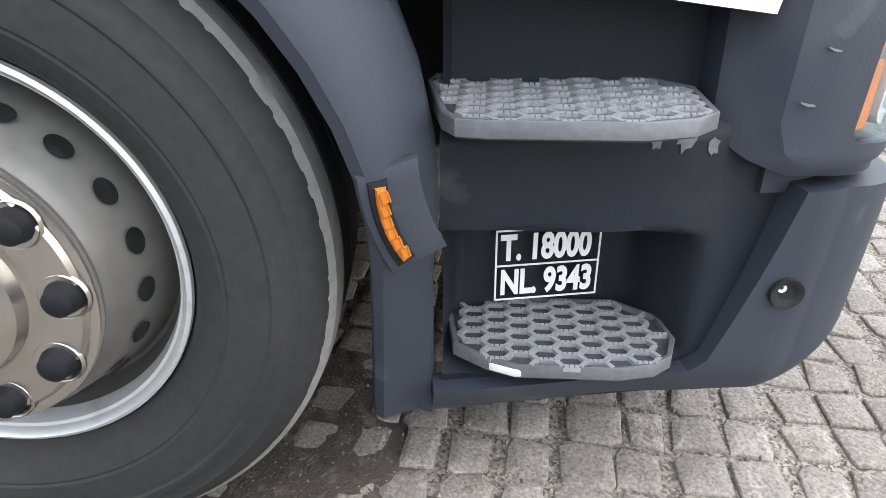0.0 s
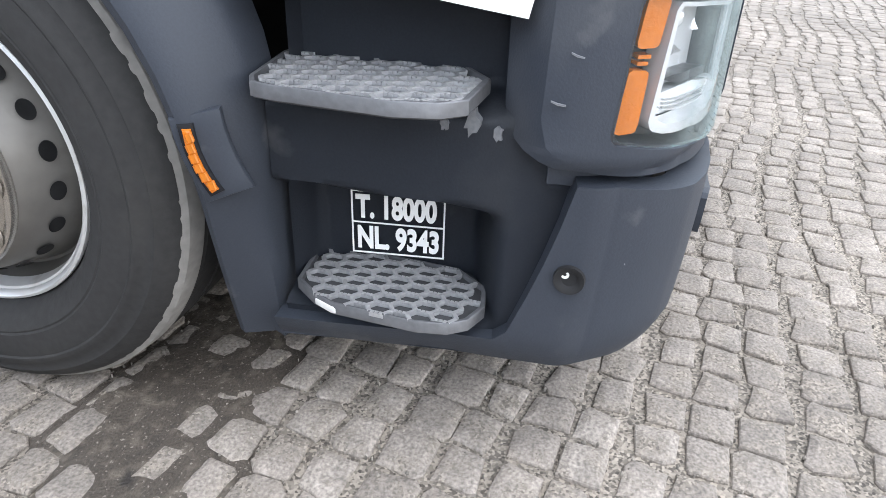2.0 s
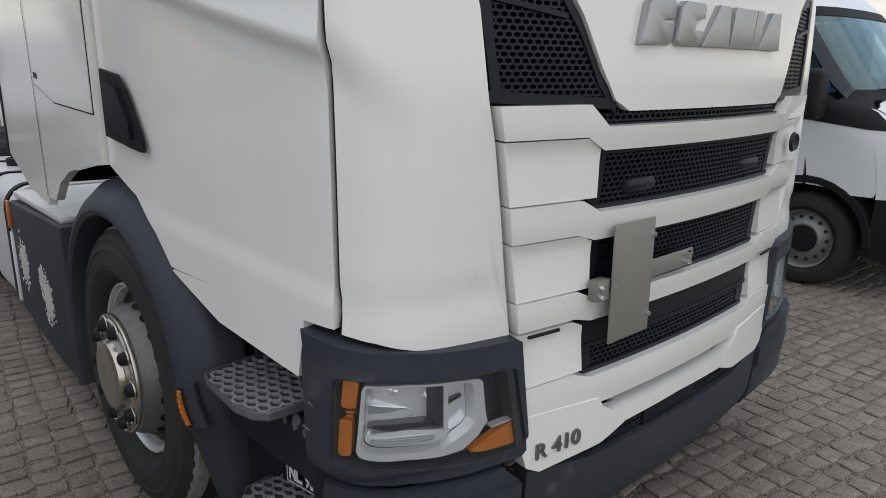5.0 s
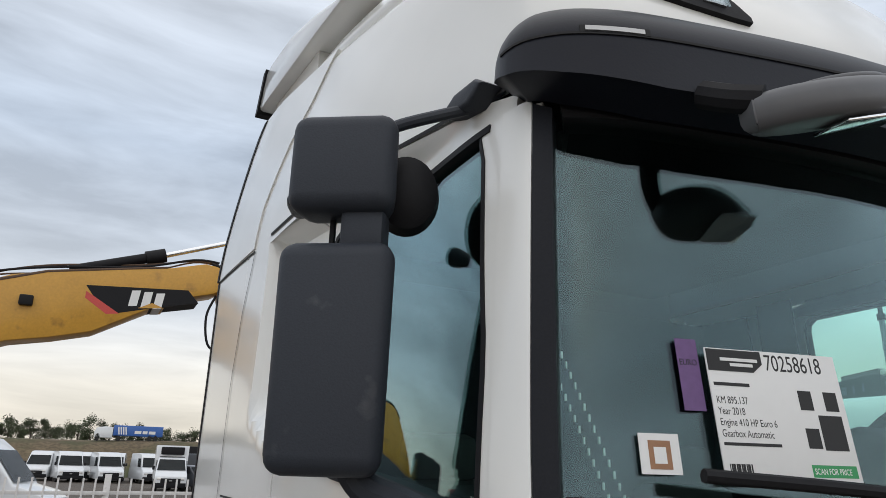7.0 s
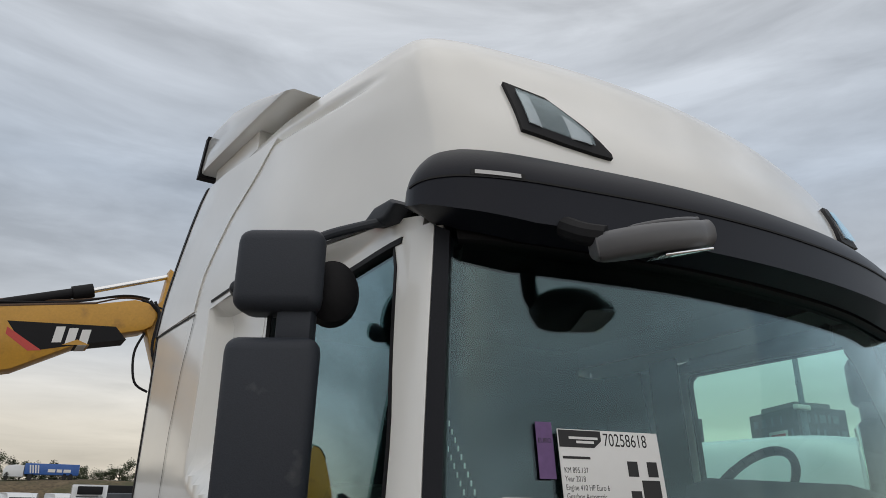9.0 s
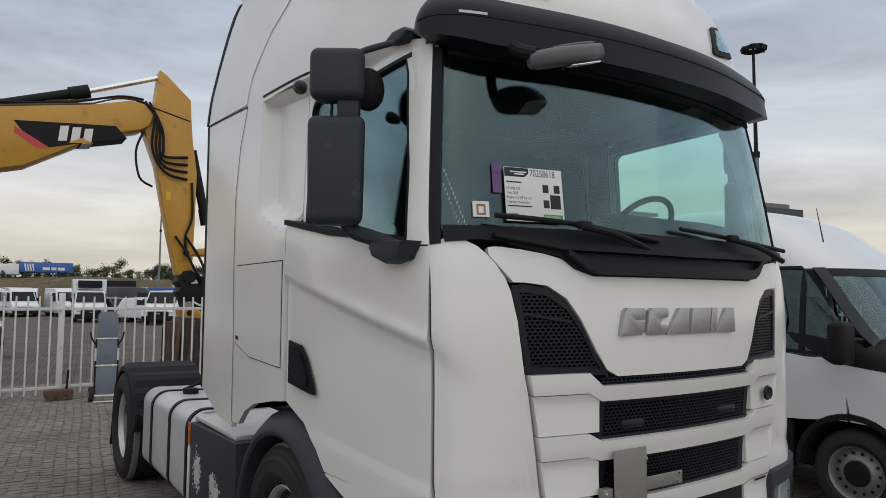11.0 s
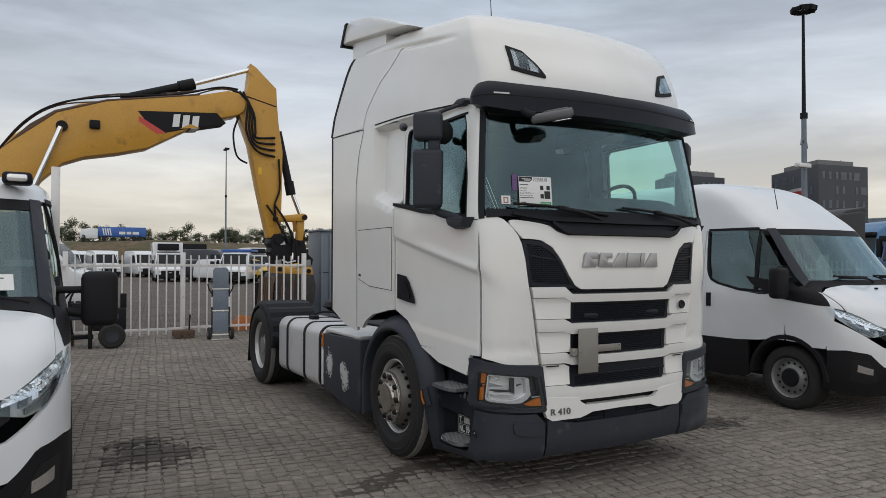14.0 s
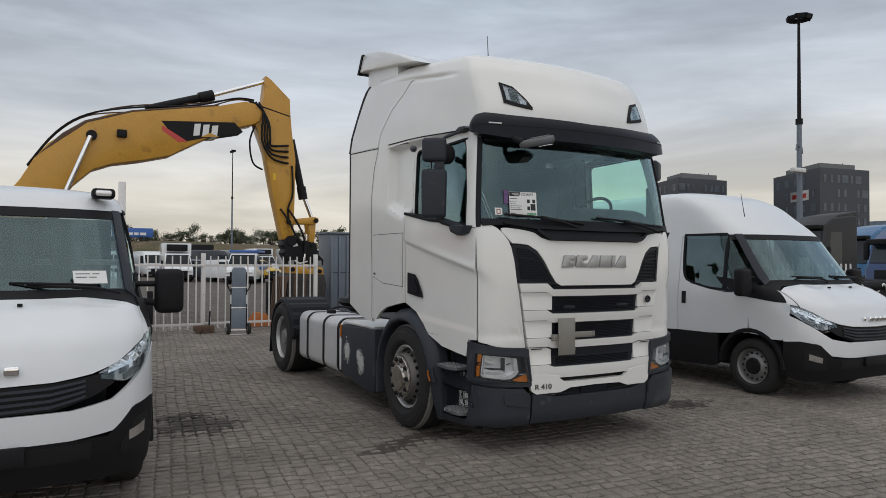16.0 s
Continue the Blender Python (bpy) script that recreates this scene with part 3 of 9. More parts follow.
def honeycomb(bm, inside, x0, x1, z0, z1, off=0.0, cell=0.0215, width=0.0056, depth=0.014):
    """Honeycomb bars over the cab front, where inside(x, z) holds."""
    h = cell * 0.62
    segs = []
    nx, nz = int((x1 - x0) / cell) + 2, int((z1 - z0) / h) + 2
    for j in range(nz):
        for i in range(nx):
            cx, cz = x0 + (i + 0.5 * (j % 2)) * cell, z0 + j * h
            if not inside(cx, cz):
                continue
            a, b = cell * 0.5, h * 0.36
            hexa = [(cx - a, cz - b), (cx, cz - 2 * b + 0.002), (cx + a, cz - b), (cx + a, cz + b)]
            segs += [(hexa[0], hexa[1]), (hexa[1], hexa[2]), (hexa[2], hexa[3])]
    if not segs:
        return bm
    p, q = np.array([s[0] for s in segs]), np.array([s[1] for s in segs])
    d = (q - p) / np.linalg.norm(q - p, axis=1, keepdims=True)
    n = np.stack([-d[:, 1], d[:, 0]], 1) * width / 2
    corners = np.stack([p - n, p + n, q + n, q - n], 1)
    s = np.sign(corners[..., 0])
    k, v = CAB.locate("x", abs(corners[..., 0]), corners[..., 1], 0, 3.0)
    nor = CAB.normal(k, v)
    top = (CAB.pt(k, v) + nor * off) * np.stack([np.where(s < 0, -1, 1), s * 0 + 1, s * 0 + 1], -1)
    low = (CAB.pt(k, v) + nor * (off - depth)) * np.stack([np.where(s < 0, -1, 1), s * 0 + 1, s * 0 + 1], -1)
    for t, b in zip(top, low):
        tv, bv = [bm.verts.new(c) for c in t], [bm.verts.new(c) for c in b]
        bm.faces.new(tv)
        for e in range(4):
            bm.faces.new((tv[e], bv[e], bv[(e + 1) % 4], tv[(e + 1) % 4]))
    return bm


def writing(text, size, m, depth=0.001, align="LEFT", squeeze=1.0, bold=0.0):
    """A bmesh of raised letters in the built-in font, laid by the pose m (x along the line, y up)."""
    cu = bpy.data.curves.new("letters", "FONT")
    cu.body, cu.size, cu.extrude, cu.align_x, cu.offset = text, size, depth, align, bold
    ob = bpy.data.objects.new("letters", cu)
    scene.collection.objects.link(ob)
    me = bpy.data.meshes.new_from_object(ob.evaluated_get(bpy.context.evaluated_depsgraph_get()))
    bm = bmesh.new()
    bm.from_mesh(me)
    bpy.data.objects.remove(ob)
    bpy.data.curves.remove(cu)
    bpy.data.meshes.remove(me)
    for v in bm.verts:
        v.co = m @ Vector((v.co.x * squeeze, v.co.y, v.co.z))
    return bm


def crease(a, z):
    """The pressed line that falls along the door and fades at the corner."""
    line = 1.50 + 0.235 * (a - 0.37)
    t = np.clip((z - line) / 0.05, 0, 1)
    glow = 0.010 * np.exp(-((z - line - 0.03) / 0.05) ** 2)
    low = np.clip((0.97 + 0.09 * (a - 0.4) + 0.08 - z) / 0.05, 0, 1)
    return (0.020 * t * t * (3 - 2 * t) - 0.020 + 0.007 * low + glow * np.clip((1.2 - a) / 0.5, 0, 1)) * np.clip((a - 0.05) / 0.25, 0, 1)


def corner_crease(k, z):
    line = 1.49 - 0.085 * (4.31 - k)
    t = np.clip((z - line) / 0.06, 0, 1)
    low = np.clip((1.04 - z) / 0.08, 0, 1)
    fade = np.clip((k - 2.7) / 1.3, 0, 1)
    return (0.020 * t * t * (3 - 2 * t) - 0.020) * fade - 0.008 * low * (1 - low) * 4


def eased(v):
    v = np.clip(v, 0, 1)
    return v * v * (3 - 2 * v)


def sunk(a, z):
    """The side window and the field behind it lie deeper than the cab's side; a bevel closes the field above."""
    return -0.085 * eased((a - 0.48) / 0.75) * eased((2.742 - z) / 0.05)


def pocket(a, z):
    """The sunk field runs on behind the door and ends in bevelled edges."""
    return sunk(a, z) * eased((1.875 - a) / 0.07) * eased((z - 2.02 - 0.10 * eased((a - 1.5) / 0.4)) / 0.09)


def bumper_tuck(k, z):
    swell = np.interp(k, (1.62, 1.9, 2.3, 3.2, 3.8, 4.3), (0.012, 0.026, 0.034, 0.032, 0.018, 0.004)) * np.clip((z - 0.22) / 0.10, 0, 1)
    tuck = 0.006 * np.clip((0.57 - z) / 0.15, 0, 1) * np.clip((k - 2.9) / 1.0, 0, 1) * np.clip((5.4 - k) / 0.8, 0, 1)
    return swell - tuck - 0.008 - 0.035 * np.clip((0.30 - z) / 0.09, 0, 1) ** 2 - 0.035 * np.clip((k - 4.6) / 0.8, 0, 1)


def seam(pts, width, sign, kmin=6.5, kmax=10):
    """A thin dark joint along a line of (y, z) on the cab side."""
    y, z = np.array([p[0] for p in pts]), np.array([p[1] for p in pts])
    t = np.linspace(0, len(pts) - 1, 6 * len(pts))
    y, z = np.interp(t, range(len(pts)), y), np.interp(t, range(len(pts)), z)
    d = np.stack([np.gradient(y), np.gradient(z)], 1)
    d /= np.linalg.norm(d, axis=1, keepdims=True)
    bm, rows = bmesh.new(), []
    for side in (-0.5, 0.5):
        k, v = CAB.locate("y", y - d[:, 1] * width * side, z + d[:, 0] * width * side, kmin, kmax)
        p = (CAB.pt(k, v) + CAB.normal(k, v) * 0.003) * (sign, 1, 1)
        rows.append([bm.verts.new(c) for c in p])
    for i in range(len(y) - 1):
        bm.faces.new((rows[0][i], rows[1][i], rows[1][i + 1], rows[0][i + 1]))
    return bm


FR, RY, RR = (1.482, 0.495), 5.41, 0.495


def set_in(sign):
    """The step box stands turned a little towards the wheel."""
    m = Matrix.Translation((-1.131, 0.468, 0.005)) @ Matrix.Rotation(radians(-3.5), 4, "Z") @ Matrix.Translation((1.136, -0.464, 0))
    s = Matrix.Diagonal((-1, 1, 1, 1))
    return m if sign < 0 else s @ m @ s

for sign in (-1, 1):
    # --- painted skin ---
    part("corner_panel", cab_k([(1.735, 0.885, 0.89), (1.79, 0.885, 1.03), (1.85, 0.885, 1.16), (1.94, 0.885, 1.34), (2.0, 0.887, 1.43), (2.08, 0.888, 1.61), (2.17, 0.89, 1.715), (2.26, 0.89, 1.765), (2.42, 0.892, 1.815), (2.6, 0.895, 1.85), (2.8, 0.90, 1.877), (3.1, 0.91, 1.898), (3.5, 0.925, 1.91), (4.31, 0.94, 1.88)], 0, 0.03, sign, 26, 26, bulge=corner_crease), WHITE, truck)
    door = part("door", CAB.panel("y", [(0.343, 0.95, 1.875), (0.43, 0.95, 1.88), (0.8, 0.95, 1.93), (1.04, 0.957, 1.975), (1.12, 1.04, 1.99), (1.25, 1.13, 2.01), (1.455, 1.2, 2.04)], 3.9, 8.2, 0, 0.03, sign, 60, 110, bulge=crease), WHITE, truck)
    part("door_skirt", CAB.panel("y", [(0.44, 0.93, 0.95), (0.467, 0.806, 0.95), (0.8, 0.855, 0.95), (1.03, 0.945, 0.952)], 3.9, 8.2, 0, 0.03, sign, 30, 12, bulge=crease), WHITE, door)
    part("door_gap", cab_k([(4.285, 0.94, 1.875), (4.385, 0.94, 1.875)], -0.003, 0.01, sign, 4, 40, bulge=corner_crease), DEEP, truck)
    part("roof_seam", seam([(0.42, 2.722), (0.8, 2.742), (1.235, 2.757), (1.86, 2.768)], 0.012, sign, 4.2, 10), DEEP, truck)
    part("panel_seam", seam([(2.09, 2.765), (2.11, 2.72), (2.19, 2.558), (2.247, 2.269), (2.24, 1.88), (2.215, 1.5), (2.21, 1.0)], 0.007, sign, 7.5, 10), DEEP, truck)
    part("panel_seam", seam([(2.09, 2.765), (2.85, 2.803)], 0.008, sign, 7.5, 10.2), DEEP, truck)
    edge = lambda y: float(np.interp(y, (0.466, 0.474, 0.490, 0.538, 0.578, 0.606), (1.90, 1.99, 2.18, 2.40, 2.58, 2.645)))
    ys = [0.468 + 0.0092 * i for i in range(16)]
    part("window_frame", CAB.panel("y", [(0.445, 1.885, 2.66), (0.466, 1.885, 2.66)] + [(y, edge(y), 2.672) for y in ys], 3.9, 8.2, 0.0, 0.03, sign, 24, 10, bulge=sunk), WHITE, door)
    part("window_frame", CAB.panel("y", [(0.5, 2.652, 2.70), (0.606, 2.652, 2.722), (0.95, 2.655, 2.742), (1.38, 2.655, 2.752), (1.41, 2.64, 2.752), (1.42, 2.60, 2.752), (1.458, 2.60, 2.752)], 3.9, 8.2, 0, 0.03, sign, 16, 12, bulge=sunk), WHITE, door)
    part("window_frame", CAB.panel("y", [(1.419, 2.02, 2.60), (1.458, 2.03, 2.60)], 3.9, 8.2, 0, 0.03, sign, 4, 8, bulge=sunk), WHITE, door)
    part("window_seal", CAB.panel("y", [(0.470, 1.885, 1.912), (0.56, 1.905, 1.93), (1.0, 1.955, 1.98), (1.46, 2.04, 2.065)], 3.9, 8.2, 0.012, 0.115, sign, 10, 3), BLACK, door)
    part("window_seal", CAB.panel("y", [(0.575, 2.645, 2.662), (0.95, 2.645, 2.662), (1.37, 2.645, 2.662), (1.40, 2.625, 2.65), (1.412, 2.59, 2.63), (1.42, 2.57, 2.60)], 3.9, 8.2, 0.004, 0.03, sign, 16, 3, bulge=sunk), BLACK, door)
    part("window_seal", CAB.panel("y", [(1.408, 2.02, 2.60), (1.421, 2.02, 2.60)], 3.9, 8.2, 0.004, 0.03, sign, 3, 8, bulge=sunk), BLACK, door)
    part("window_seal", CAB.panel("y", [(y, max(1.90, edge(y - 0.009)), edge(y)) for y in ys], 3.9, 8.2, 0.004, 0.03, sign, 24, 4, bulge=sunk), BLACK, door)
    part("side_window", CAB.panel("y", [(y, 1.892 + 0.18 * (y - 0.468), edge(y) + 0.006) for y in ys] + [(0.64, 1.91, 2.652), (0.95, 1.95, 2.652), (1.38, 2.0, 2.652), (1.415, 2.0, 2.61)], 3.9, 8.2, -0.012, 0.005, sign, 40, 10, bulge=sunk), SIDEGLASS, door).visible_shadow = False
    part("handle_recess", CAB.panel("y", [(1.115, 1.268, 1.285), (1.13, 1.268, 1.32), (1.2, 1.275, 1.43), (1.25, 1.282, 1.475), (1.385, 1.297, 1.492)], 3.9, 8.2, 0.003, 0.01, sign, 14, 10), BLACK, door)
    part("door_handle", CAB.panel("y", [(1.17, 1.30, 1.345), (1.24, 1.31, 1.44), (1.30, 1.33, 1.455), (1.34, 1.35, 1.46)], 3.9, 8.2, 0.014, 0.015, sign, 8, 6), VISOR, door)
    part("sleeper_side", CAB.panel("y", [(1.465, 1.2, 2.73), (1.6, 1.185, 2.735), (1.85, 1.14, 2.745), (2.0, 1.08, 2.75), (2.1, 1.0, 2.755), (2.213, 1.0, 2.76)], 7.5, 9.2, 0, 0.03, sign, 34, 44, bulge=pocket), WHITE, truck)
    flap = part("hatch_gap", CAB.panel("y", [(1.485, 1.352, 1.872), (1.93, 1.372, 1.872), (2.19, 1.435, 1.872)], 7.5, 9.2, 0.0015, 0.01, sign, 12, 8), DEEP, truck)
    part("hatch", CAB.panel("y", [(1.491, 1.358, 1.866), (1.93, 1.378, 1.866), (2.184, 1.441, 1.866)], 7.5, 9.2, 0.005, 0.01, sign, 12, 12), WHITE, flap)
    part("hatch_badge", CAB.panel("y", [(2.12, 1.455, 1.475), (2.165, 1.46, 1.48)], 7.5, 9.2, 0.007, 0.004, sign, 3, 3), INK, truck)
    part("side_deflector", CAB.panel("y", [(2.214, 0.965, 2.80), (2.5, 1.0, 2.80), (2.83, 1.12, 2.80)], 8.9, 10, 0, 0.03, sign, 12, 24), WHITE, truck)
    part("deflector_edge", CAB.panel("y", [(2.83, 1.12, 2.80), (2.858, 1.13, 2.80)], 8.9, 10, 0.004, 0.05, sign, 3, 20), BLACK, truck)
    # roof, with a pressed groove along its side
    kk, vv = np.meshgrid(np.linspace(0, 9, 90), np.linspace(8.32, 14, 110), indexing="ij")
    groove = -0.026 * np.exp(-((vv - 10.72 - 0.10 * (kk - 6.5)) / 0.13) ** 2) * np.clip((kk - 5.2) / 1.0, 0, 1)
    part("roof_shell", CAB.skin(kk, vv, 0, 0.03, sign, bulge=groove), WHITE, truck)
    u = np.linspace(0, 1, 24)
    yf, zf = np.interp(u, (0, 0.22, 0.52, 0.7, 1), (2.10, 2.03, 1.834, 1.673, 1.50)), np.interp(u, (0, 0.22, 0.52, 0.7, 1), (2.778, 2.927, 3.131, 3.227, 3.36))
    yr, zr = np.interp(u, (0, 0.25, 0.5, 0.8, 0.93, 1), (2.865, 2.82, 2.71, 2.60, 2.52, 2.44)), np.interp(u, (0, 0.25, 0.5, 0.8, 0.93, 1), (2.808, 2.976, 3.166, 3.355, 3.455, 3.49))
    lean = lambda z: 1.212 - 0.062 * max(0, (z - 2.8) / 0.7) ** 1.6
    for name, w0, w1, proud, mat in (("upper_deflector", 0.0, 0.945, 0.0, WHITE), ("deflector_edge", 0.947, 1.0, 0.004, BLACK)):
        bm = bmesh.new()
        gv = []
        kf, vf = CAB.locate("y", yf, zf, 6, 9.9)
        xf = abs(CAB.pt(kf, vf)[:, 0]) + 0.006
        for i in range(24):
            row = []
            for w in np.linspace(w0, w1, 10 if w0 == 0 else 3):
                y, z = yf[i] + (yr[i] - yf[i]) * w, zf[i] + (zr[i] - zf[i]) * w
                x = xf[i] + (max(lean(zr[i]), xf[i]) - xf[i]) * min(1, w * 1.5)
                row.append(bm.verts.new((sign * (x + proud), y, z)))
            gv.append(row)
        for a, b in zip(gv, gv[1:]):
            for j in range(len(a) - 1):
                bm.faces.new((a[j], a[j + 1], b[j + 1], b[j]))
        bmesh.ops.recalc_face_normals(bm, faces=bm.faces[:])
        if sum(f.normal.x for f in bm.faces) * sign < 0:
            bmesh.ops.reverse_faces(bm, faces=bm.faces[:])
        bmesh.ops.solidify(bm, geom=bm.faces[:], thickness=0.03)
        part(name, bm, mat, truck)
    part("lining", cab_k([(1.6, 0.95, 1.85), (3.9, 0.95, 1.87), (4.4, 0.98, 1.86), (7.8, 1.2, 1.98), (8.2, 1.2, 2.0), (8.3, 1.2, 2.7), (9.4, 1.2, 2.72), (9.7, 1.2, 2.72)], -0.06, 0.015, sign, 40, 14, bulge=lambda k, z: -0.095 * eased((k - 4.6) / 1.6) * eased((z - 1.6) / 0.25)), INTERIOR, truck)
    kk, vv = np.meshgrid(np.linspace(0, 9.3, 40), np.linspace(8.6, 13.9, 20), indexing="ij")
    part("roof_lining", CAB.skin(kk, vv, -0.06, 0.01, sign), INTERIOR, truck)
    part("lining", CAB.panel("y", [(1.43, 1.9, 2.74), (1.62, 1.9, 2.74)], 3.9, 9.2, -0.15, 0.01, sign, 6, 8), INTERIOR, truck)
    part("lining", CAB.panel("y", [(0.62, 2.66, 2.745), (0.95, 2.66, 2.745), (1.43, 2.66, 2.745)], 3.9, 9.2, -0.05, 0.01, sign, 10, 8, bulge=sunk), INTERIOR, truck)
    # windscreen surround
    part("screen_pillar", cab_k([(3.81, 1.885, 2.64), (4.20, 1.88, 2.66)], 0.004, 0.05, sign, 10, 14), TRIM, truck)
    part("pillar_skin", cab_k([(4.225, 1.88, 2.66), (4.93, 1.885, 2.665)], 0.004, 0.03, sign, 8, 14), WHITE, truck)
    # bumper corner with headlamp
    part("bumper_corner", cab_k([(1.62, 0.238, 0.485), (1.8, 0.236, 0.553), (2.4, 0.236, 0.562), (3.4, 0.258, 0.574), (4.0, 0.256, 0.582), (4.3, 0.246, 0.585), (4.78, 0.232, 0.58), (5.12, 0.222, 0.30), (5.2, 0.22, 0.278), (6.3, 0.205, 0.262)], 0.012, 0.05, sign, 60, 18, bulge=bumper_tuck), DARK, truck)
    part("bumper_ledge", cab_k([(1.72, 0.54, 0.59), (5.0, 0.565, 0.612)], -0.04, 0.04, sign, 30, 3), DARK, truck)
    roll = lambda k, z: -0.085 * np.clip((k - 4.95) / 0.32, 0, 1) ** 2 - 0.012 * np.clip((0.625 - z) / 0.02, 0, 1) ** 2
    part("headlamp_housing", cab_ring([(1.70, 0.885), (2.5, 0.896), (3.5, 0.912), (4.5, 0.928), (5.05, 0.935), (5.2, 0.922), (5.27, 0.885), (5.27, 0.67), (5.2, 0.625), (5.0, 0.606), (4.5, 0.600), (3.5, 0.592), (2.5, 0.576), (1.60, 0.562)], LAMP_EDGE, 0.012, 0.06, sign, bulge=lambda k, z: fore(k, z) + roll(k, z)), DARK, truck)
    part("bumper_pad", cab_k([(1.635, 0.408, 0.488), (1.70, 0.402, 0.492), (2.35, 0.43, 0.515), (2.5, 0.445, 0.516), (2.56, 0.475, 0.510)], 0.022, 0.015, sign, 16, 6, bulge=bumper_tuck), DARK, truck)
    lamp = part("headlamp", cab_fill(LAMP_EDGE, -0.05, 0.015, sign, bulge=fore), LAMPDARK, truck, "clear headlamp with amber strips")
    part("lamp_rim", cab_ring(LAMP_EDGE, grown(LAMP_EDGE, 0.955), 0.004, 0.05, sign, bulge=fore), LAMPDARK, lamp)
    part("amber_strip", cab_fill([(4.22, 0.838), (4.16, 0.843), (3.9, 0.841), (3.87, 0.836), (3.95, 0.779), (4.0, 0.776), (4.26, 0.776), (4.30, 0.780)], -0.006, 0.02, sign), AMBER, lamp)
    part("amber_strip", cab_fill([(4.21, 0.766), (4.0, 0.766), (4.0, 0.761), (4.21, 0.761)], -0.012, 0.02, sign), AMBER, lamp)
    part("amber_strip", cab_fill([(4.21, 0.757), (4.03, 0.757), (4.03, 0.752), (4.21, 0.752)], -0.012, 0.02, sign), AMBER, lamp)
    part("amber_strip", cab_fill([(4.36, 0.744), (4.33, 0.748), (4.06, 0.747), (4.03, 0.742), (4.08, 0.664), (4.12, 0.660), (4.41, 0.657), (4.46, 0.661)], -0.006, 0.02, sign), AMBER, lamp)
    part("amber_strip", cab_fill([(2.12, 0.626), (1.98, 0.640), (1.78, 0.663), (1.66, 0.668), (1.62, 0.62), (1.66, 0.606), (1.95, 0.612)], -0.004, 0.02, sign, bulge=fore), AMBER, lamp)
    # bright moulded frame round the main bowl, swept up at its front end
    part("lamp_frame", cab_ring([(3.80, 0.826), (3.72, 0.834), (3.0, 0.826), (2.3, 0.814), (2.04, 0.806), (1.985, 0.796), (1.95, 0.71), (1.93, 0.690), (2.02, 0.660), (2.2, 0.637), (2.5, 0.636), (3.0, 0.644), (3.7, 0.655), (3.90, 0.662), (3.96, 0.675)],
         [(3.735, 0.822), (3.69, 0.828), (3.0, 0.820), (2.3, 0.808), (2.11, 0.803), (2.085, 0.79), (2.065, 0.715), (2.06, 0.700), (2.12, 0.684), (2.3, 0.666), (2.5, 0.657), (3.0, 0.659), (3.65, 0.669), (3.82, 0.677), (3.87, 0.685)], -0.001, 0.035, sign, bulge=lambda k, z: fore(k, z) - 0.004 * np.clip((2.3 - k) / 0.3, 0, 1), mid=(2.95, 0.74)), SILVER, lamp)
    part("lamp_blade", cab_k([(1.66, 0.671, 0.675), (1.9, 0.668, 0.673)], -0.004, 0.02, sign, 4, 2, bulge=fore), SILVER, lamp)
    part("bowl", cab_fill([(3.735, 0.822), (3.69, 0.828), (3.0, 0.820), (2.3, 0.808), (2.11, 0.803), (2.085, 0.79), (2.065, 0.715), (2.06, 0.700), (2.12, 0.684), (2.3, 0.666), (2.5, 0.657), (3.0, 0.659), (3.65, 0.669), (3.82, 0.677), (3.87, 0.685)], -0.040, 0.004, sign, bulge=fore), BOWL, lamp)
    # main bowl: coved upper half, sloping shelf, dark cut-off and the ribbed running light below
    cove = lambda z, z0, z1: np.clip(1 - ((z - (z0 + z1) / 2) / ((z1 - z0) / 2)) ** 2, 0, 1)
    part("reflector", cab_k([(2.58, 0.775, 0.818), (2.9, 0.776, 0.822), (3.66, 0.786, 0.826)], -0.022, 0.008, sign, 26, 12, bulge=lambda k, z: fore(k, z) - 0.05 * cove(z, 0.765, 0.84) * np.clip((3.75 - k) / 0.5, 0, 1) * np.clip((k - 2.5) / 0.2, 0, 1)), BOWL, lamp)
    for k0 in (2.86, 3.12, 3.40):
        part("reflector_facet", cab_k([(k0, 0.785, 0.822), (k0 + 0.05, 0.785, 0.823)], -0.046, 0.01, sign, 3, 8, bulge=fore), LAMPDARK if k0 < 3.2 else SILVER, lamp)
    part("reflector", cab_k([(2.60, 0.735, 0.737), (2.9, 0.736, 0.752), (3.3, 0.738, 0.768), (3.72, 0.742, 0.780)], -0.020, 0.008, sign, 16, 8, bulge=lambda k, z: fore(k, z) - 0.028 * np.clip((0.78 - z) / 0.045, 0, 1)), BOWL, lamp)
    part("reflector", cab_k([(2.58, 0.738, 0.774), (2.9, 0.754, 0.775), (3.3, 0.770, 0.782), (3.66, 0.781, 0.786)], -0.048, 0.008, sign, 16, 4, bulge=fore), BOWL, lamp)
    part("projector", lathe([(0.0, 0.0), (0.012, 0.010), (0.004, 0.018), (-0.02, 0.022)], (sign * 0.99, 0.283, 0.803), 20, "y", -1), BOWL, lamp)
    part("lamp_divider", cab_fill([(3.74, 0.736), (3.74, 0.728), (3.2, 0.716), (2.75, 0.715), (2.45, 0.704), (2.38, 0.71), (2.6, 0.726), (3.0, 0.730), (3.4, 0.732)], -0.012, 0.03, sign, bulge=fore), LAMPDARK, lamp)
    part("lamp_divider", cab_k([(2.44, 0.708, 0.812), (2.56, 0.712, 0.814)], -0.006, 0.04, sign, 4, 10, bulge=fore), LAMPDARK, lamp)
    part("lamp_frame", cab_k([(2.38, 0.695, 0.810), (2.44, 0.70, 0.811)], -0.002, 0.04, sign, 3, 10, bulge=fore), SILVER, lamp)
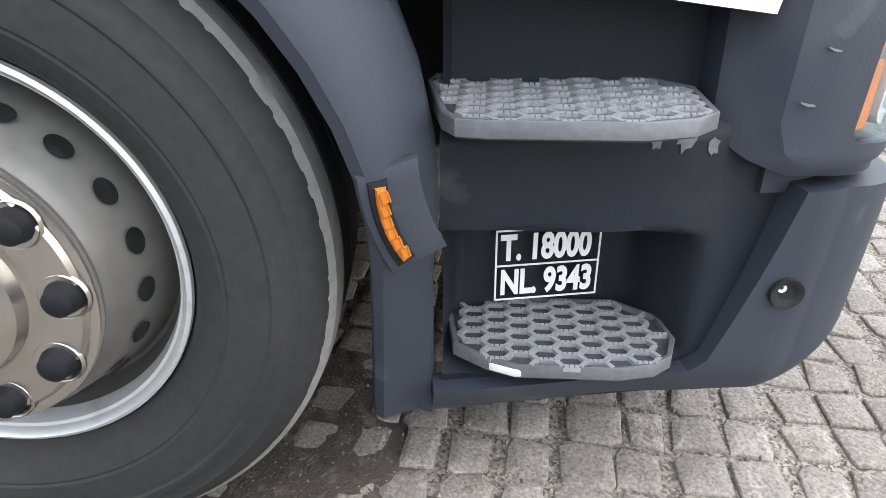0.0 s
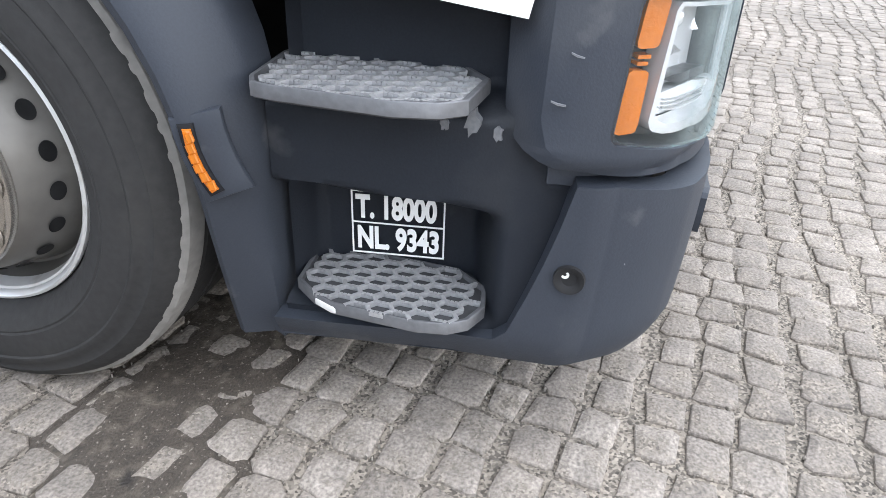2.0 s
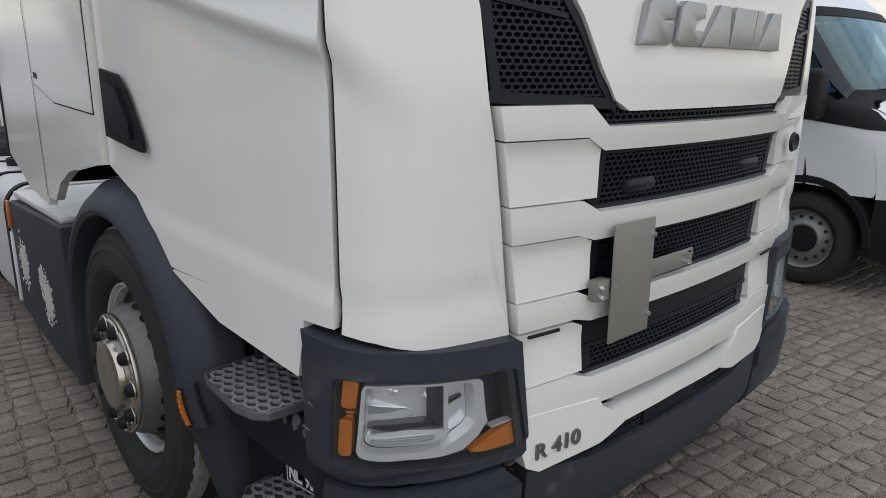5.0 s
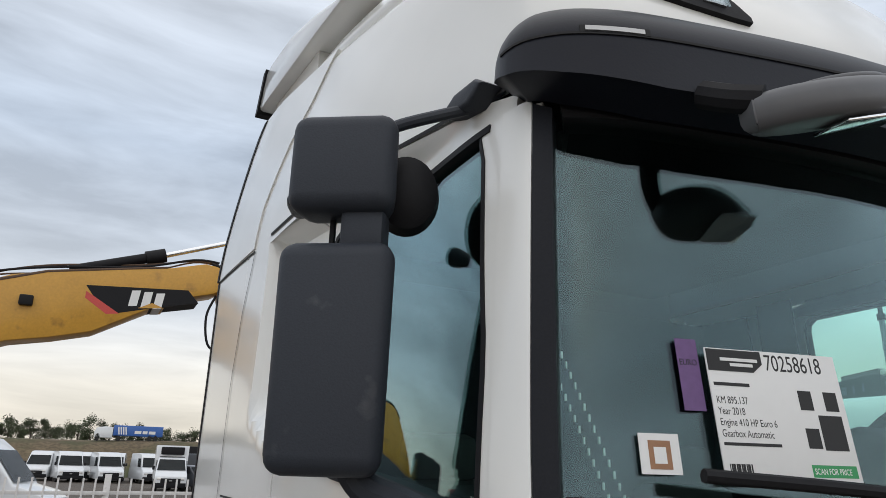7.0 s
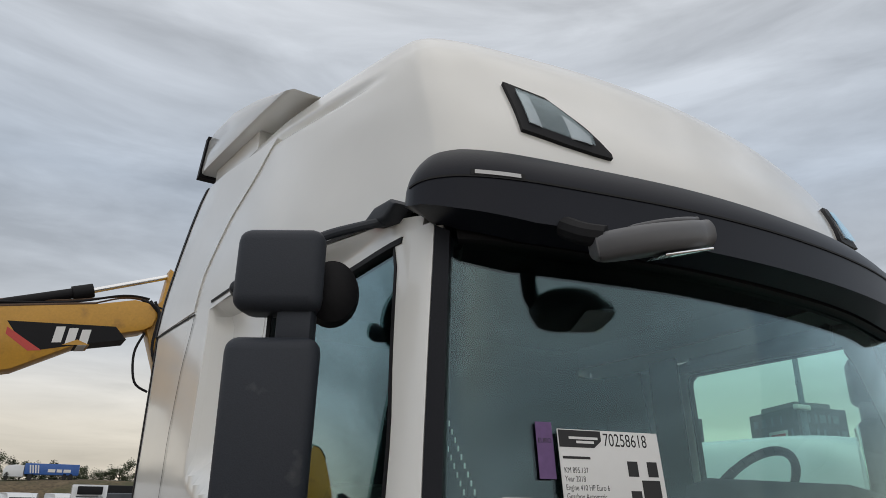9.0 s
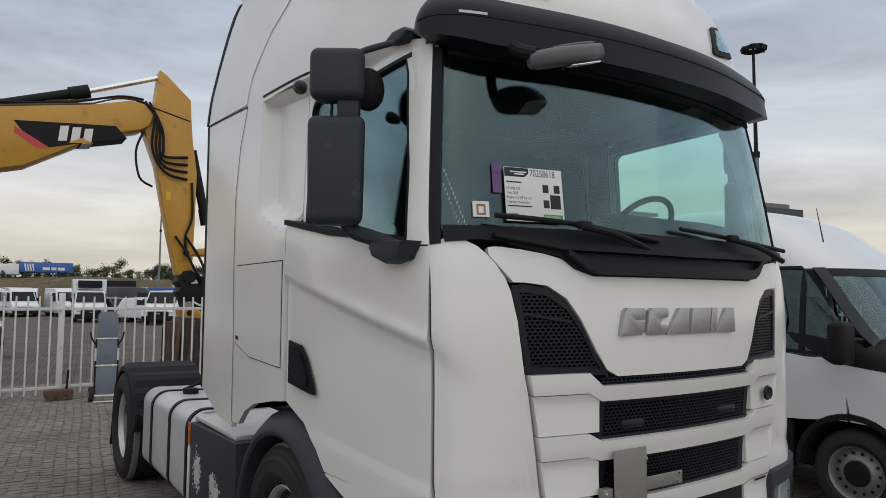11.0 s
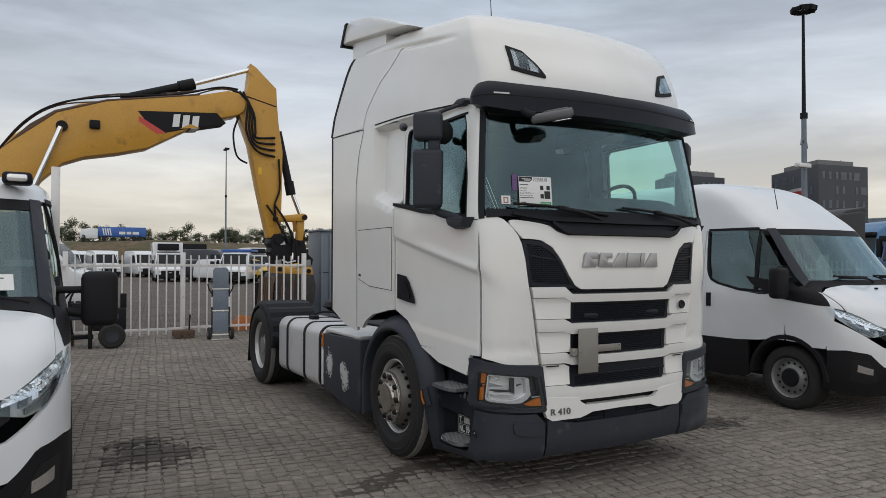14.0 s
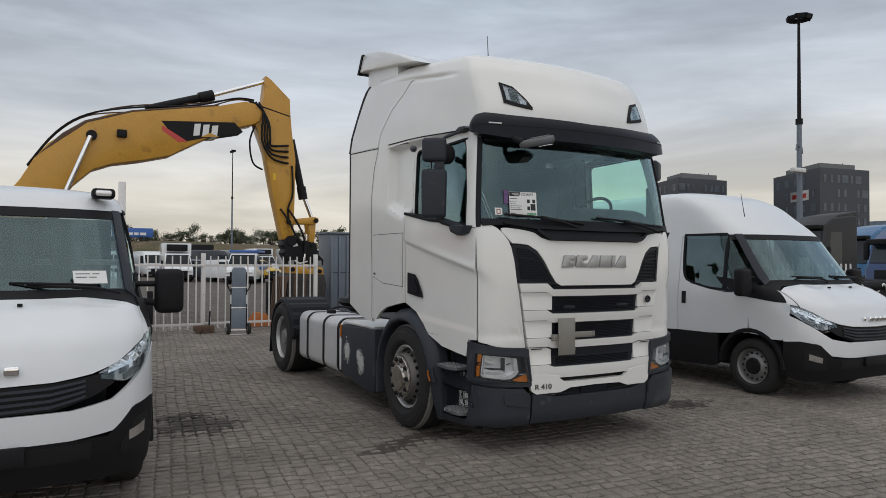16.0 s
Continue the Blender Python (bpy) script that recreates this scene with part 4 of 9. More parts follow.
    part("running_light", cab_fill([(3.74, 0.713), (3.76, 0.694), (3.6, 0.684), (3.0, 0.674), (2.5, 0.671), (2.36, 0.683), (2.30, 0.694), (2.5, 0.701), (2.9, 0.711), (3.3, 0.714)], -0.012, 0.02, sign, bulge=fore), BOWL, lamp)
    for row in range(3):
        part("light_guide", cab_k([(2.55, 0.678 + 0.006 * row, 0.6805 + 0.006 * row), (3.0, 0.680 + 0.007 * row, 0.6830 + 0.007 * row), (3.68, 0.689 + 0.006 * row, 0.6915 + 0.006 * row)], -0.008, 0.006, sign, 18, 2, bulge=fore), LETTER, lamp)
    # outer bowl
    part("reflector", cab_k([(2.12, 0.72, 0.796), (2.37, 0.722, 0.80)], -0.025, 0.008, sign, 10, 12, bulge=lambda k, z: fore(k, z) - 0.035 * cove(z, 0.70, 0.81)), BOWL, lamp)
    part("reflector_facet", cab_fill([(2.35, 0.755), (2.14, 0.765), (2.14, 0.758), (2.35, 0.742)], -0.03, 0.01, sign, bulge=fore), LAMPDARK, lamp)
    part("lens", cab_fill(grown(LAMP_EDGE, 0.985), 0.009, 0.003, sign, bulge=fore), LENS, lamp).visible_shadow = False
    # sensor in the bumper corner
    kk, vv = CAB.locate("y", [0.371], [0.424], 3, 6)
    c = (CAB.pt(kk, vv) + CAB.normal(kk, vv) * (0.013 + bumper_tuck(kk, np.array([0.424]))[:, None]))[0] * (sign, 1, 1)
    part("sensor_socket", lathe([(0.0, 0.0), (0.001, 0.012), (0.006, 0.018), (0.007, 0.024), (-0.012, 0.026)], c, 24, "x", sign), DEEP, truck)
    part("sensor", lathe([(0.0, 0.0), (0.002, 0.0065), (-0.01, 0.008)], c + np.array((0, 0.007, 0.007)), 16, "x", sign), CHIP, truck)
    # step housing: one moulded wall with two pockets
    ny, nz = 52, 78
    Y, Z = np.meshgrid(np.linspace(0.34, 0.860, ny), np.linspace(0.215, 0.95, nz), indexing="ij")
    soft = lambda v: np.clip(v, 0, 1) ** 2 * (3 - 2 * np.clip(v, 0, 1))
    front = np.interp(Y, (0.34, 0.40, 0.46, 0.6, 0.872), (1.045, 1.07, 1.085, 1.112, 1.146))
    back = 0.968 + 0.176 * (Y - 0.613)
    back = back + (front - back) * np.maximum(soft((0.575 - Y) / 0.10), soft((Y - 0.842) / 0.03))
    upper = np.interp(Y, (0.40, 0.872), (1.0, 1.035))
    upper = upper + (front - upper) * np.maximum(soft((0.52 - Y) / 0.06), soft((Y - 0.85) / 0.03)) * soft((0.93 - Z) / 0.1)
    low = soft((Z - 0.272) / 0.03) * soft((0.523 - 0.05 * (0.86 - Y) - Z) / 0.035)
    high = soft((Z - 0.645) / 0.04)
    X = front - 0.012 * soft((0.30 - Z) / 0.05) + (back - front) * low + (upper - front) * high
    bm = bmesh.new()
    gv = [[bm.verts.new((sign * X[i, j], Y[i, j], Z[i, j])) for j in range(nz)] for i in range(ny)]
    for i in range(ny - 1):
        for j in range(nz - 1):
            bm.faces.new((gv[i][j], gv[i + 1][j], gv[i + 1][j + 1], gv[i][j + 1]))
    bmesh.ops.solidify(bm, geom=bm.faces[:], thickness=0.012 * sign)
    bm.transform(set_in(sign))
    part("step_housing", bm, DARK, truck, angle=60)
    part("bolt", lathe([(0, 0), (0.004, 0.008), (0, 0.012)], set_in(sign) @ Vector((sign * 1.028, 0.505, 0.395)), 12, "x", sign), DEEP, truck)
    for zt, pts in ((0.70, [(-1.0, 0.872), (-1.04, 0.88), (-1.185, 0.852), (-1.212, 0.835), (-1.218, 0.80), (-1.218, 0.62), (-1.20, 0.56), (-1.17, 0.53), (-1.06, 0.53), (-1.0, 0.585)]), (0.32, [(-0.985, 0.858), (-1.03, 0.856), (-1.12, 0.840), (-1.155, 0.79), (-1.170, 0.75), (-1.170, 0.60), (-1.158, 0.55), (-1.135, 0.522), (-1.09, 0.507), (-1.03, 0.52), (-0.985, 0.585)])):
        pts = [(-sign * x, y) for x, y in pts]
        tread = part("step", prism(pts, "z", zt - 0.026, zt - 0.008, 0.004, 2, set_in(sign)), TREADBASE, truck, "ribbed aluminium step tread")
        bm = bmesh.new()
        xs, ys = [abs(p[0]) for p in pts], [p[1] for p in pts]

        def inside(x, y):
            hit = False
            for i in range(len(pts)):
                (x1, y1), (x2, y2) = (abs(pts[i][0]), pts[i][1]), (abs(pts[i - 1][0]), pts[i - 1][1])
                if (y1 > y) != (y2 > y) and x < (x2 - x1) * (y - y1) / (y2 - y1) + x1:
                    hit = not hit
            return hit
        for col in range(-1, 12):
            for row in range(-1, 9):
                cx, cy = 1.005 + row * 0.030 + (0.015 if col % 2 else 0), 0.525 + col * 0.036
                six = [(cx, cy - 0.0235), (cx + 0.015, cy - 0.0125), (cx + 0.015, cy + 0.0125), (cx, cy + 0.0235)]
                for (xa, ya), (xb, yb) in zip(six, six[1:]):
                    if inside(xa, ya) and inside(xb, yb):
                        dx, dy = xb - xa, yb - ya
                        ln = math.hypot(dx, dy)
                        q = Matrix.Translation((sign * (xa + xb) / 2, (ya + yb) / 2, zt - 0.005)) @ Matrix.Rotation(math.atan2(dy, sign * dx), 4, "Z")
                        add_box(bm, (-ln / 2, -0.0024, -0.004), (ln / 2, 0.0024, 0.003), m=q)
                        for tooth in (-0.3, 0.0, 0.3):
                            add_box(bm, (tooth * ln - 0.003, -0.0036, 0.0), (tooth * ln + 0.003, 0.0036, 0.0055), m=q)
        bm.transform(set_in(sign))
        ribs = part("tread_ribs", bm, ALU, tread)
        tagged(ribs, kind="stuff")
        bm = bmesh.new()
        n = len(pts)
        mx, my = sum(p[0] for p in pts) / n, sum(p[1] for p in pts) / n
        for (xa, ya), (xb, yb) in zip(pts, pts[1:] + pts[:1]):
            va = [bm.verts.new((xa + (mx - xa) * g, ya + (my - ya) * g, z)) for g, z in ((-0.02, zt - 0.022), (-0.02, zt - 0.002), (-0.01, zt), (0.03, zt), (0.04, zt - 0.008))]
            vb = [bm.verts.new((xb + (mx - xb) * g, yb + (my - yb) * g, z)) for g, z in ((-0.02, zt - 0.022), (-0.02, zt - 0.002), (-0.01, zt), (0.03, zt), (0.04, zt - 0.008))]
            for q in range(4):
                bm.faces.new((va[q], va[q + 1], vb[q + 1], vb[q]))
        bmesh.ops.remove_doubles(bm, verts=bm.verts[:], dist=1e-5)
        bm.transform(set_in(sign))
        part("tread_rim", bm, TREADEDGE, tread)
    if sign < 0:
        bm = bmesh.new()
        add_prism(bm, [(-1.1745, 0.742), (-1.1745, 0.752), (-1.160, 0.788), (-1.154, 0.79), (-1.162, 0.76)], "z", 0.300, 0.3125, 0.002)
        bm.transform(set_in(-1))
        part("worn_edge", bm, CHIP, truck, "bare chipped step edge")
    # front wheel arch
    bm = bmesh.new()
    prof = [(1.05, 0.652), (1.165, 0.657), (1.19, 0.652), (1.242, 0.607), (1.262, 0.578), (1.266, 0.558), (1.258, 0.540), (1.24, 0.535), (0.93, 0.55)]
    path = [(1, 0.0, z) for z in (0.19, 0.22, 0.27, 0.32, 0.37, 0.42, 0.46, FR[1])]
    rings = []
    for s, _, z in path:
        rings.append([(x, FR[0] - r, z) for x, r in prof])
    for i in range(1, 24):
        a = math.pi - math.pi * i / 24
        rings.append([(x, FR[0] + r * math.cos(a), FR[1] + r * math.sin(a)) for x, r in prof])
    for z in (FR[1], 0.40, 0.32, 0.26):
        rings.append([(x, FR[0] + r, z) for x, r in prof])
    def leg(x, y, z, r):
        """The front leg of the arch is slimmer and leans inwards to its foot."""
        if y < FR[0]:
            f = min(1, max(0, (0.82 - z) / 0.35))
            y += 0.05 * f * min(1, max(0, (r - 0.55) / 0.1))
            if z < 0.62 and r < 0.6:
                y += 0.028 * (0.62 - z) / 0.43
            if z < 0.62 and x > 1.0:
                x -= 0.115 * ((0.62 - z) / 0.43) ** 1.2 * (1 if x > 1.2 else 0.45)
        return x, y, z
    rings = [[leg(*p, q[1]) for p, q in zip(ring, prof)] for ring in rings]
    rings = [[(x - 0.042 * (x > 1.1), y, z) for x, y, z in ring] for ring in rings]
    vs = [[bm.verts.new((sign * x, y, z)) for x, y, z in ring] for ring in rings]
    for a, b in zip(vs, vs[1:]):
        for i in range(len(prof) - 1):
            bm.faces.new((a[i], a[i + 1], b[i + 1], b[i]))
    bm.faces.new(vs[0])
    bm.faces.new(vs[-1][::-1])
    part("wheel_arch", bm, DARK, truck)
    # amber marker on the arch
    up, outw = Vector((sign * 0.02, 0.026, 0.108)).normalized(), Vector((sign * 0.92, -0.40, -0.005)).normalized()
    along = up.cross(outw).normalized()
    up = outw.cross(along)
    tilt = Matrix(((*outw, 0), (*along, 0), (*up, 0), (0, 0, 0, 1))).transposed()
    tilt = set_in(sign) @ Matrix.Translation((sign * 1.249, 0.913, 0.581)) @ tilt
    fwd = -1 if along.y > 0 else 1
    def bow(w0, w1, h, push):
        """An outline bowed along the arch, from side w0 to side w1."""
        left = [(fwd * (w0 + push * (i / 5 - 0.5) ** 2), h * (2 * i / 5 - 1)) for i in range(6)]
        right = [(fwd * (w1 + push * (i / 5 - 0.5) ** 2), h * (2 * i / 5 - 1) * 0.93) for i in range(6)]
        return left + right[::-1]
    part("marker_recess", prism(bow(-0.026, 0.052, 0.070, 0.03), "x", -0.02, -0.001, 0.006, 2, tilt), DARK, truck)
    marker = part("side_marker", prism(bow(-0.016, 0.008, 0.060, 0.03), "x", -0.012, 0.004, 0.004, 2, tilt), BLACK, truck, "amber side marker lamp in a dark oval rim")
    part("marker_lens", prism(bow(-0.010, 0.003, 0.053, 0.03), "x", 0.0, 0.011, 0.005, 2, tilt), AMBER, marker, "ribbed amber lens")
    for i in range(6):
        w = i / 5 - 0.5
        part("marker_led", box((0.008, fwd * -0.0035 + fwd * 0.03 * w * w - 0.004, 0.078 * w - 0.0045), (0.0125, fwd * -0.0035 + fwd * 0.03 * w * w + 0.004, 0.078 * w + 0.0045), 0.002, 1, tilt), LAMPAMBER, marker)
    # wheels
    for y0, deep, wide in ((FR[0] + 0.014, -0.04, 0.30), (RY, 0.13, 0.62)):
        X = sign * (1.182 if y0 < 3 else 1.235)
        wheel = part("wheel", lathe([(-0.055, 0.288), (-0.036, 0.3), (-0.016, 0.309), (-0.002, 0.321), (0.009, 0.335), (0.0165, 0.352), (0.0155, 0.356), (0.0185, 0.36), (0.019, 0.40), (0.0165, 0.412), (0.019, 0.416), (0.0185, 0.424), (0.014, 0.43), (0.008, 0.448), (0.009, 0.452), (0.0, 0.466), (-0.012, 0.478), (-0.022, 0.484), (-0.03, 0.478)], (X, y0, 0.495), 96, "x", sign), RUBBER, truck, "black truck wheel on a silver steel rim")
        part("tread", lathe([(-0.075, 0.482), (-0.082, 0.484), (-0.084, 0.496), (-0.14, 0.498), (-0.142, 0.484), (-0.152, 0.484), (-0.154, 0.498), (-0.26, 0.497), (-wide, 0.48), (-wide, 0.30)], (X, y0, 0.495), 72, "x", sign), RUBBER, wheel)
        shoulder = lathe([(-0.020, 0.4825), (-0.030, 0.493), (-0.068, 0.4975), (-0.074, 0.494), (-0.076, 0.482)], (X, y0, 0.495), 192, "x", sign)
        worn = random.Random(11)
        for v in shoulder.verts:
            if abs(v.co.x - X) < 0.026:
                v.co.x += sign * worn.uniform(-0.004, 0.003)
        part("shoulder", shoulder, TREAD, wheel, "dusty worn shoulder of the tread")
        if deep < 0:
            face = [(-0.105, 0.262), (-0.108, 0.256), (-0.098, 0.251), (0.008, 0.219), (0.024, 0.208), (0.034, 0.20), (0.036, 0.0)]
            hx, tx, tr = 0.031, 0.93, 0.37
        else:
            face = [(-0.06 - deep * 0.4, 0.268), (-deep - 0.07, 0.255), (-deep - 0.072, 0.250), (-deep - 0.016, 0.215), (-deep - 0.003, 0.2), (-deep, 0.10), (-deep, 0.0)]
            hx, tx, tr = deep + 0.046, 0.84, 0.54
        # rim face coloured darker than its flange for the shade in the dish
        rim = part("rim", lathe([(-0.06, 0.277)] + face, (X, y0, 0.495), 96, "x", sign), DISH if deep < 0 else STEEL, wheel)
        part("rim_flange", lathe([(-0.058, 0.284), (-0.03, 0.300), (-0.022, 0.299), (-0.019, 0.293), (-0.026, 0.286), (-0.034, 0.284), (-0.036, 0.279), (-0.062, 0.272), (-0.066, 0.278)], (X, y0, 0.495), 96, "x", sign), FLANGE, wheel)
        for i in range(20 if deep < 0 else 10):
            a = 2 * math.pi * (i + 0.5) / (20 if deep < 0 else 10)
            ca, sa = math.cos(a), math.sin(a)
            # dark disc laid on the rim, its colour standing in for the hole's shade
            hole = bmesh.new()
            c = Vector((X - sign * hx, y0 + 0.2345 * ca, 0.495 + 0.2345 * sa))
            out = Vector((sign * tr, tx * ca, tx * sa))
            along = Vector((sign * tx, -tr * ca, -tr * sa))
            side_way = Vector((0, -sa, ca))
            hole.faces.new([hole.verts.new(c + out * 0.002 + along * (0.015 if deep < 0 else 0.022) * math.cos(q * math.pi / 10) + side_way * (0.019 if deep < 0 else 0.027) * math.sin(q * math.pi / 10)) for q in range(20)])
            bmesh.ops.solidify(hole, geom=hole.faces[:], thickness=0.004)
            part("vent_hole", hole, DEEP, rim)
        for i in range(10):
            a = 2 * math.pi * i / 10
            nut = lathe([(0.034, 0.0), (0.033, 0.012), (0.028, 0.019), (0.012, 0.023), (0.006, 0.027)], (X - sign * deep, y0 + 0.1675 * math.cos(a), 0.495 + 0.1675 * math.sin(a)), 16 if deep < 0.1 else 6, "x", sign)
            part("wheel_nut", nut, BLACK if deep < 0.1 else STEEL, rim)
            if deep < 0.1:
                part("nut_ring", lathe([(0.006, 0.027), (0.010, 0.0285), (0.012, 0.031), (0.008, 0.034)], (X - sign * deep, y0 + 0.1675 * math.cos(a), 0.495 + 0.1675 * math.sin(a)), 20, "x", sign), STAINLESS, rim)
        if deep < 0.1:
            part("hub_cover", lathe([(-0.012, 0.206), (-0.004, 0.2075), (0.004, 0.205), (0.006, 0.198), (0.004, 0.192), (0.010, 0.186), (0.012, 0.14), (0.010, 0.128), (0.012, 0.122), (0.03, 0.116), (0.036, 0.105), (0.036, 0.085), (0.034, 0.0)], (X - sign * deep, y0, 0.495), 64, "x", sign), STAINLESS, rim, "brushed stainless hub cover")
        else:
            part("hub", lathe([(0.0, 0.13), (0.05, 0.12), (0.09, 0.10), (0.10, 0.06), (0.10, 0.0)], (X - sign * deep, y0, 0.495), 32, "x", sign), STEEL, rim)
    # rear mudguard with flap
    bm = bmesh.new()
    rings = []
    for i in range(25):
        a = math.radians(178 - i * 6.9)
        w = 0.018 if i % 3 else 0
        rings.append([(0.62, RY + 0.53 * math.cos(a), 0.495 + 0.53 * math.sin(a)), (0.62, RY + (0.555 + w) * math.cos(a), 0.495 + (0.555 + w) * math.sin(a)), (1.20, RY + (0.56 + w) * math.cos(a), 0.495 + (0.56 + w) * math.sin(a)), (1.235, RY + 0.545 * math.cos(a), 0.495 + 0.545 * math.sin(a)), (1.24, RY + 0.505 * math.cos(a), 0.495 + 0.505 * math.sin(a)), (1.21, RY + 0.51 * math.cos(a), 0.495 + 0.51 * math.sin(a))])
    rings.append([(x, RY + 0.60 + (y - RY - 0.55) * 0.4, 0.22) for x, y, z in rings[-1]])
    vs = [[bm.verts.new((sign * x, y, z)) for x, y, z in ring] for ring in rings]
    for a, b in zip(vs, vs[1:]):
        for i in range(6):
            bm.faces.new((a[i], a[(i + 1) % 6], b[(i + 1) % 6], b[i]))
    bm.faces.new(vs[0])
    bm.faces.new(vs[-1][::-1])
    part("rear_mudguard", bm, TRIM, truck, angle=15)
    part("mudguard_bracket", box((sign * 1.215 - 0.02, 4.80, 0.55), (sign * 1.215 + 0.02, 4.88, 0.68), 0.01), BLACK, truck)
    # tank with straps
    def ring(g, y):
        poly = []
        for cx, cz, a0, r in ((-0.66, 0.38, 270, 0.09), (-0.66, 0.82, 0, 0.09), (-1.07, 0.80, 90, 0.12), (-1.09, 0.38, 180, 0.10)):
            for i in range(7):
                a = math.radians(a0 + 15 * i)
                poly.append((-sign * (cx + (r + g) * math.cos(a)), cz + (r + g) * math.sin(a)))
        return poly
    tank = part("fuel_tank", prism(ring(0.0, 0), "y", 3.17, 4.70, 0.03, 3), material("tank_aluminium", (0.66, 0.66, 0.67), 0.32, metal=0.25, vary=0.08, grain=14) if sign < 0 else bpy.data.materials["tank_aluminium"], truck, "bright aluminium fuel tank with black straps")
    for y in (3.22, 3.72, 4.33):
        part("tank_strap", prism(ring(0.008, 0), "y", y - 0.028, y + 0.028), BLACK, tank)
    part("tank_cap", lathe([(0.0, 0.06), (0.03, 0.06), (0.05, 0.05), (0.055, 0.0)], (sign * 0.95, 4.1, 0.91), 24, "z"), BLACK, tank)
    part("tank_line", tube([(sign * 1.0, 4.12, 0.95), (sign * 0.8, 4.2, 0.99), (sign * 0.6, 4.0, 0.97)], 0.012), BLACK, tank)
    # dark side box between arch and tank
    side_box = part("side_box", prism([(2.16, 0.25), (2.2, 0.22), (2.42, 0.22), (3.08, 0.30), (3.13, 0.33), (3.13, 0.84), (3.10, 0.86), (2.16, 0.88)], "x", sign * 0.62, sign * 1.195, 0.012), DARK, truck)
    part("box_top", box((sign * 0.9 - 0.27, 2.25, 0.875), (sign * 0.9 + 0.27, 3.12, 0.905), 0.01), CHIP, side_box, "bright torn foil on the box top")
    part("side_reflector", box((sign * 1.2 - 0.008, 3.10, 0.72), (sign * 1.2 + 0.008, 3.135, 0.86), 0.004), AMBER, truck)
    part("strap_edge", box((sign * 1.2 - 0.006, 3.105, 0.34), (sign * 1.2 + 0.006, 3.135, 0.70), 0.002), PAPER, truck)
    # chassis rail and mirror group
    part("chassis_rail", box((sign * 0.385 - 0.04, 0.6, 0.58), (sign * 0.385 + 0.04, 6.2, 0.86), 0.01), BLACK, truck)
    # the mirror housings turn their faces outwards
    MG = Matrix.Translation((sign * 1.327, 0.655, 0)) @ Matrix.Rotation(radians(33 * sign), 4, "Z")

    def housing(w, d, z0, z1, low, bow):
        """A rounded mirror shell: bowed front, narrower at its foot and towards its back."""
        bm = box((-w / 2, 0, z0), (w / 2, d, z1), 0.035, 4)
        for v in bm.verts:
            f = (v.co.z - z0) / (z1 - z0)
            v.co.x *= (1 - low * (1 - f) ** 2) * (1 - 0.22 * v.co.y / d)
            v.co.y -= bow * (1 - (2 * v.co.x / w) ** 2) * (1 - v.co.y / d)
        bm.transform(MG)
        return bm
    mirror = part("mirror", housing(0.235, 0.11, 1.965, 2.385, 0.06, 0.02), DARK, truck, "black door mirror housing")
    part("mirror_head", housing(0.225, 0.11, 2.445, 2.65, 0.0, 0.02), DARK, mirror)
    part("mirror_neck", box((0.0 if sign < 0 else -0.085, 0.02, 2.37), (0.085 if sign < 0 else 0.0, 0.09, 2.46), 0.012, m=MG), DARK, mirror)
    part("neck_strut", box((-0.03, 0.06, 2.37), (-0.02, 0.075, 2.46), 0.002, m=MG), BLACK, mirror)
    part("mirror_glass", box((-0.085, 0.108, 2.0), (0.085, 0.113, 2.36), 0.002, m=MG), CHROME, mirror)
    dome = lathe([(-0.035, 0.0), (-0.03, 0.05), (-0.01, 0.08), (0.02, 0.088), (0.05, 0.07), (0.07, 0.03), (0.075, 0.0)], (0, 0, 0), 28, "y", 1)
    dome.transform(Matrix.Translation((sign * 1.168, 0.70, 2.525)) @ Matrix.Rotation(radians(20 * sign), 4, "Z") @ Matrix.Diagonal((0.8, 1, 1, 1)))
    if sign < 0:
        part("kerb_mirror", dome, BLACK, mirror)
        cap = lathe([(-0.10, 0.0), (-0.09, 0.016), (-0.04, 0.026), (0.02, 0.032), (0.05, 0.026), (0.06, 0.0)], (0, 0, 0), 24, "y", 1)
        cap.transform(Matrix.Translation((-1.28, 1.13, 2.62)) @ Matrix.Rotation(radians(-25), 4, "Z") @ Matrix.Rotation(radians(12), 4, "X"))
        part("rear_mirror_cap", cap, DARK, mirror)
    part("mirror_arm", tube([(sign * 1.06, 0.64, 2.722), (sign * 1.12, 0.66, 2.70), (sign * 1.20, 0.68, 2.665), (sign * 1.25, 0.69, 2.63)], 0.013, 10), DARK, mirror)
    part("arm_foot", prism([(0.545, 2.735), (0.575, 2.758), (0.66, 2.765), (0.72, 2.745), (0.71, 2.728), (0.67, 2.715), (0.60, 2.708)], "x", sign * 1.015, sign * 1.085, 0.012, 3), DARK, mirror)
    part("mirror_arm", tube([(sign * 1.14, 0.50, 1.875), (sign * 1.15, 0.57, 1.90), (sign * 1.175, 0.64, 1.922), (sign * 1.23, 0.69, 1.95), (sign * 1.27, 0.70, 2.01)], 0.03, 10), DARK, mirror)
    part("arm_foot", prism([(0.38, 1.895), (0.60, 1.905), (0.63, 1.885), (0.60, 1.845), (0.50, 1.815), (0.42, 1.83)], "x", sign * 1.10, sign * 1.20, 0.012), DARK, mirror)

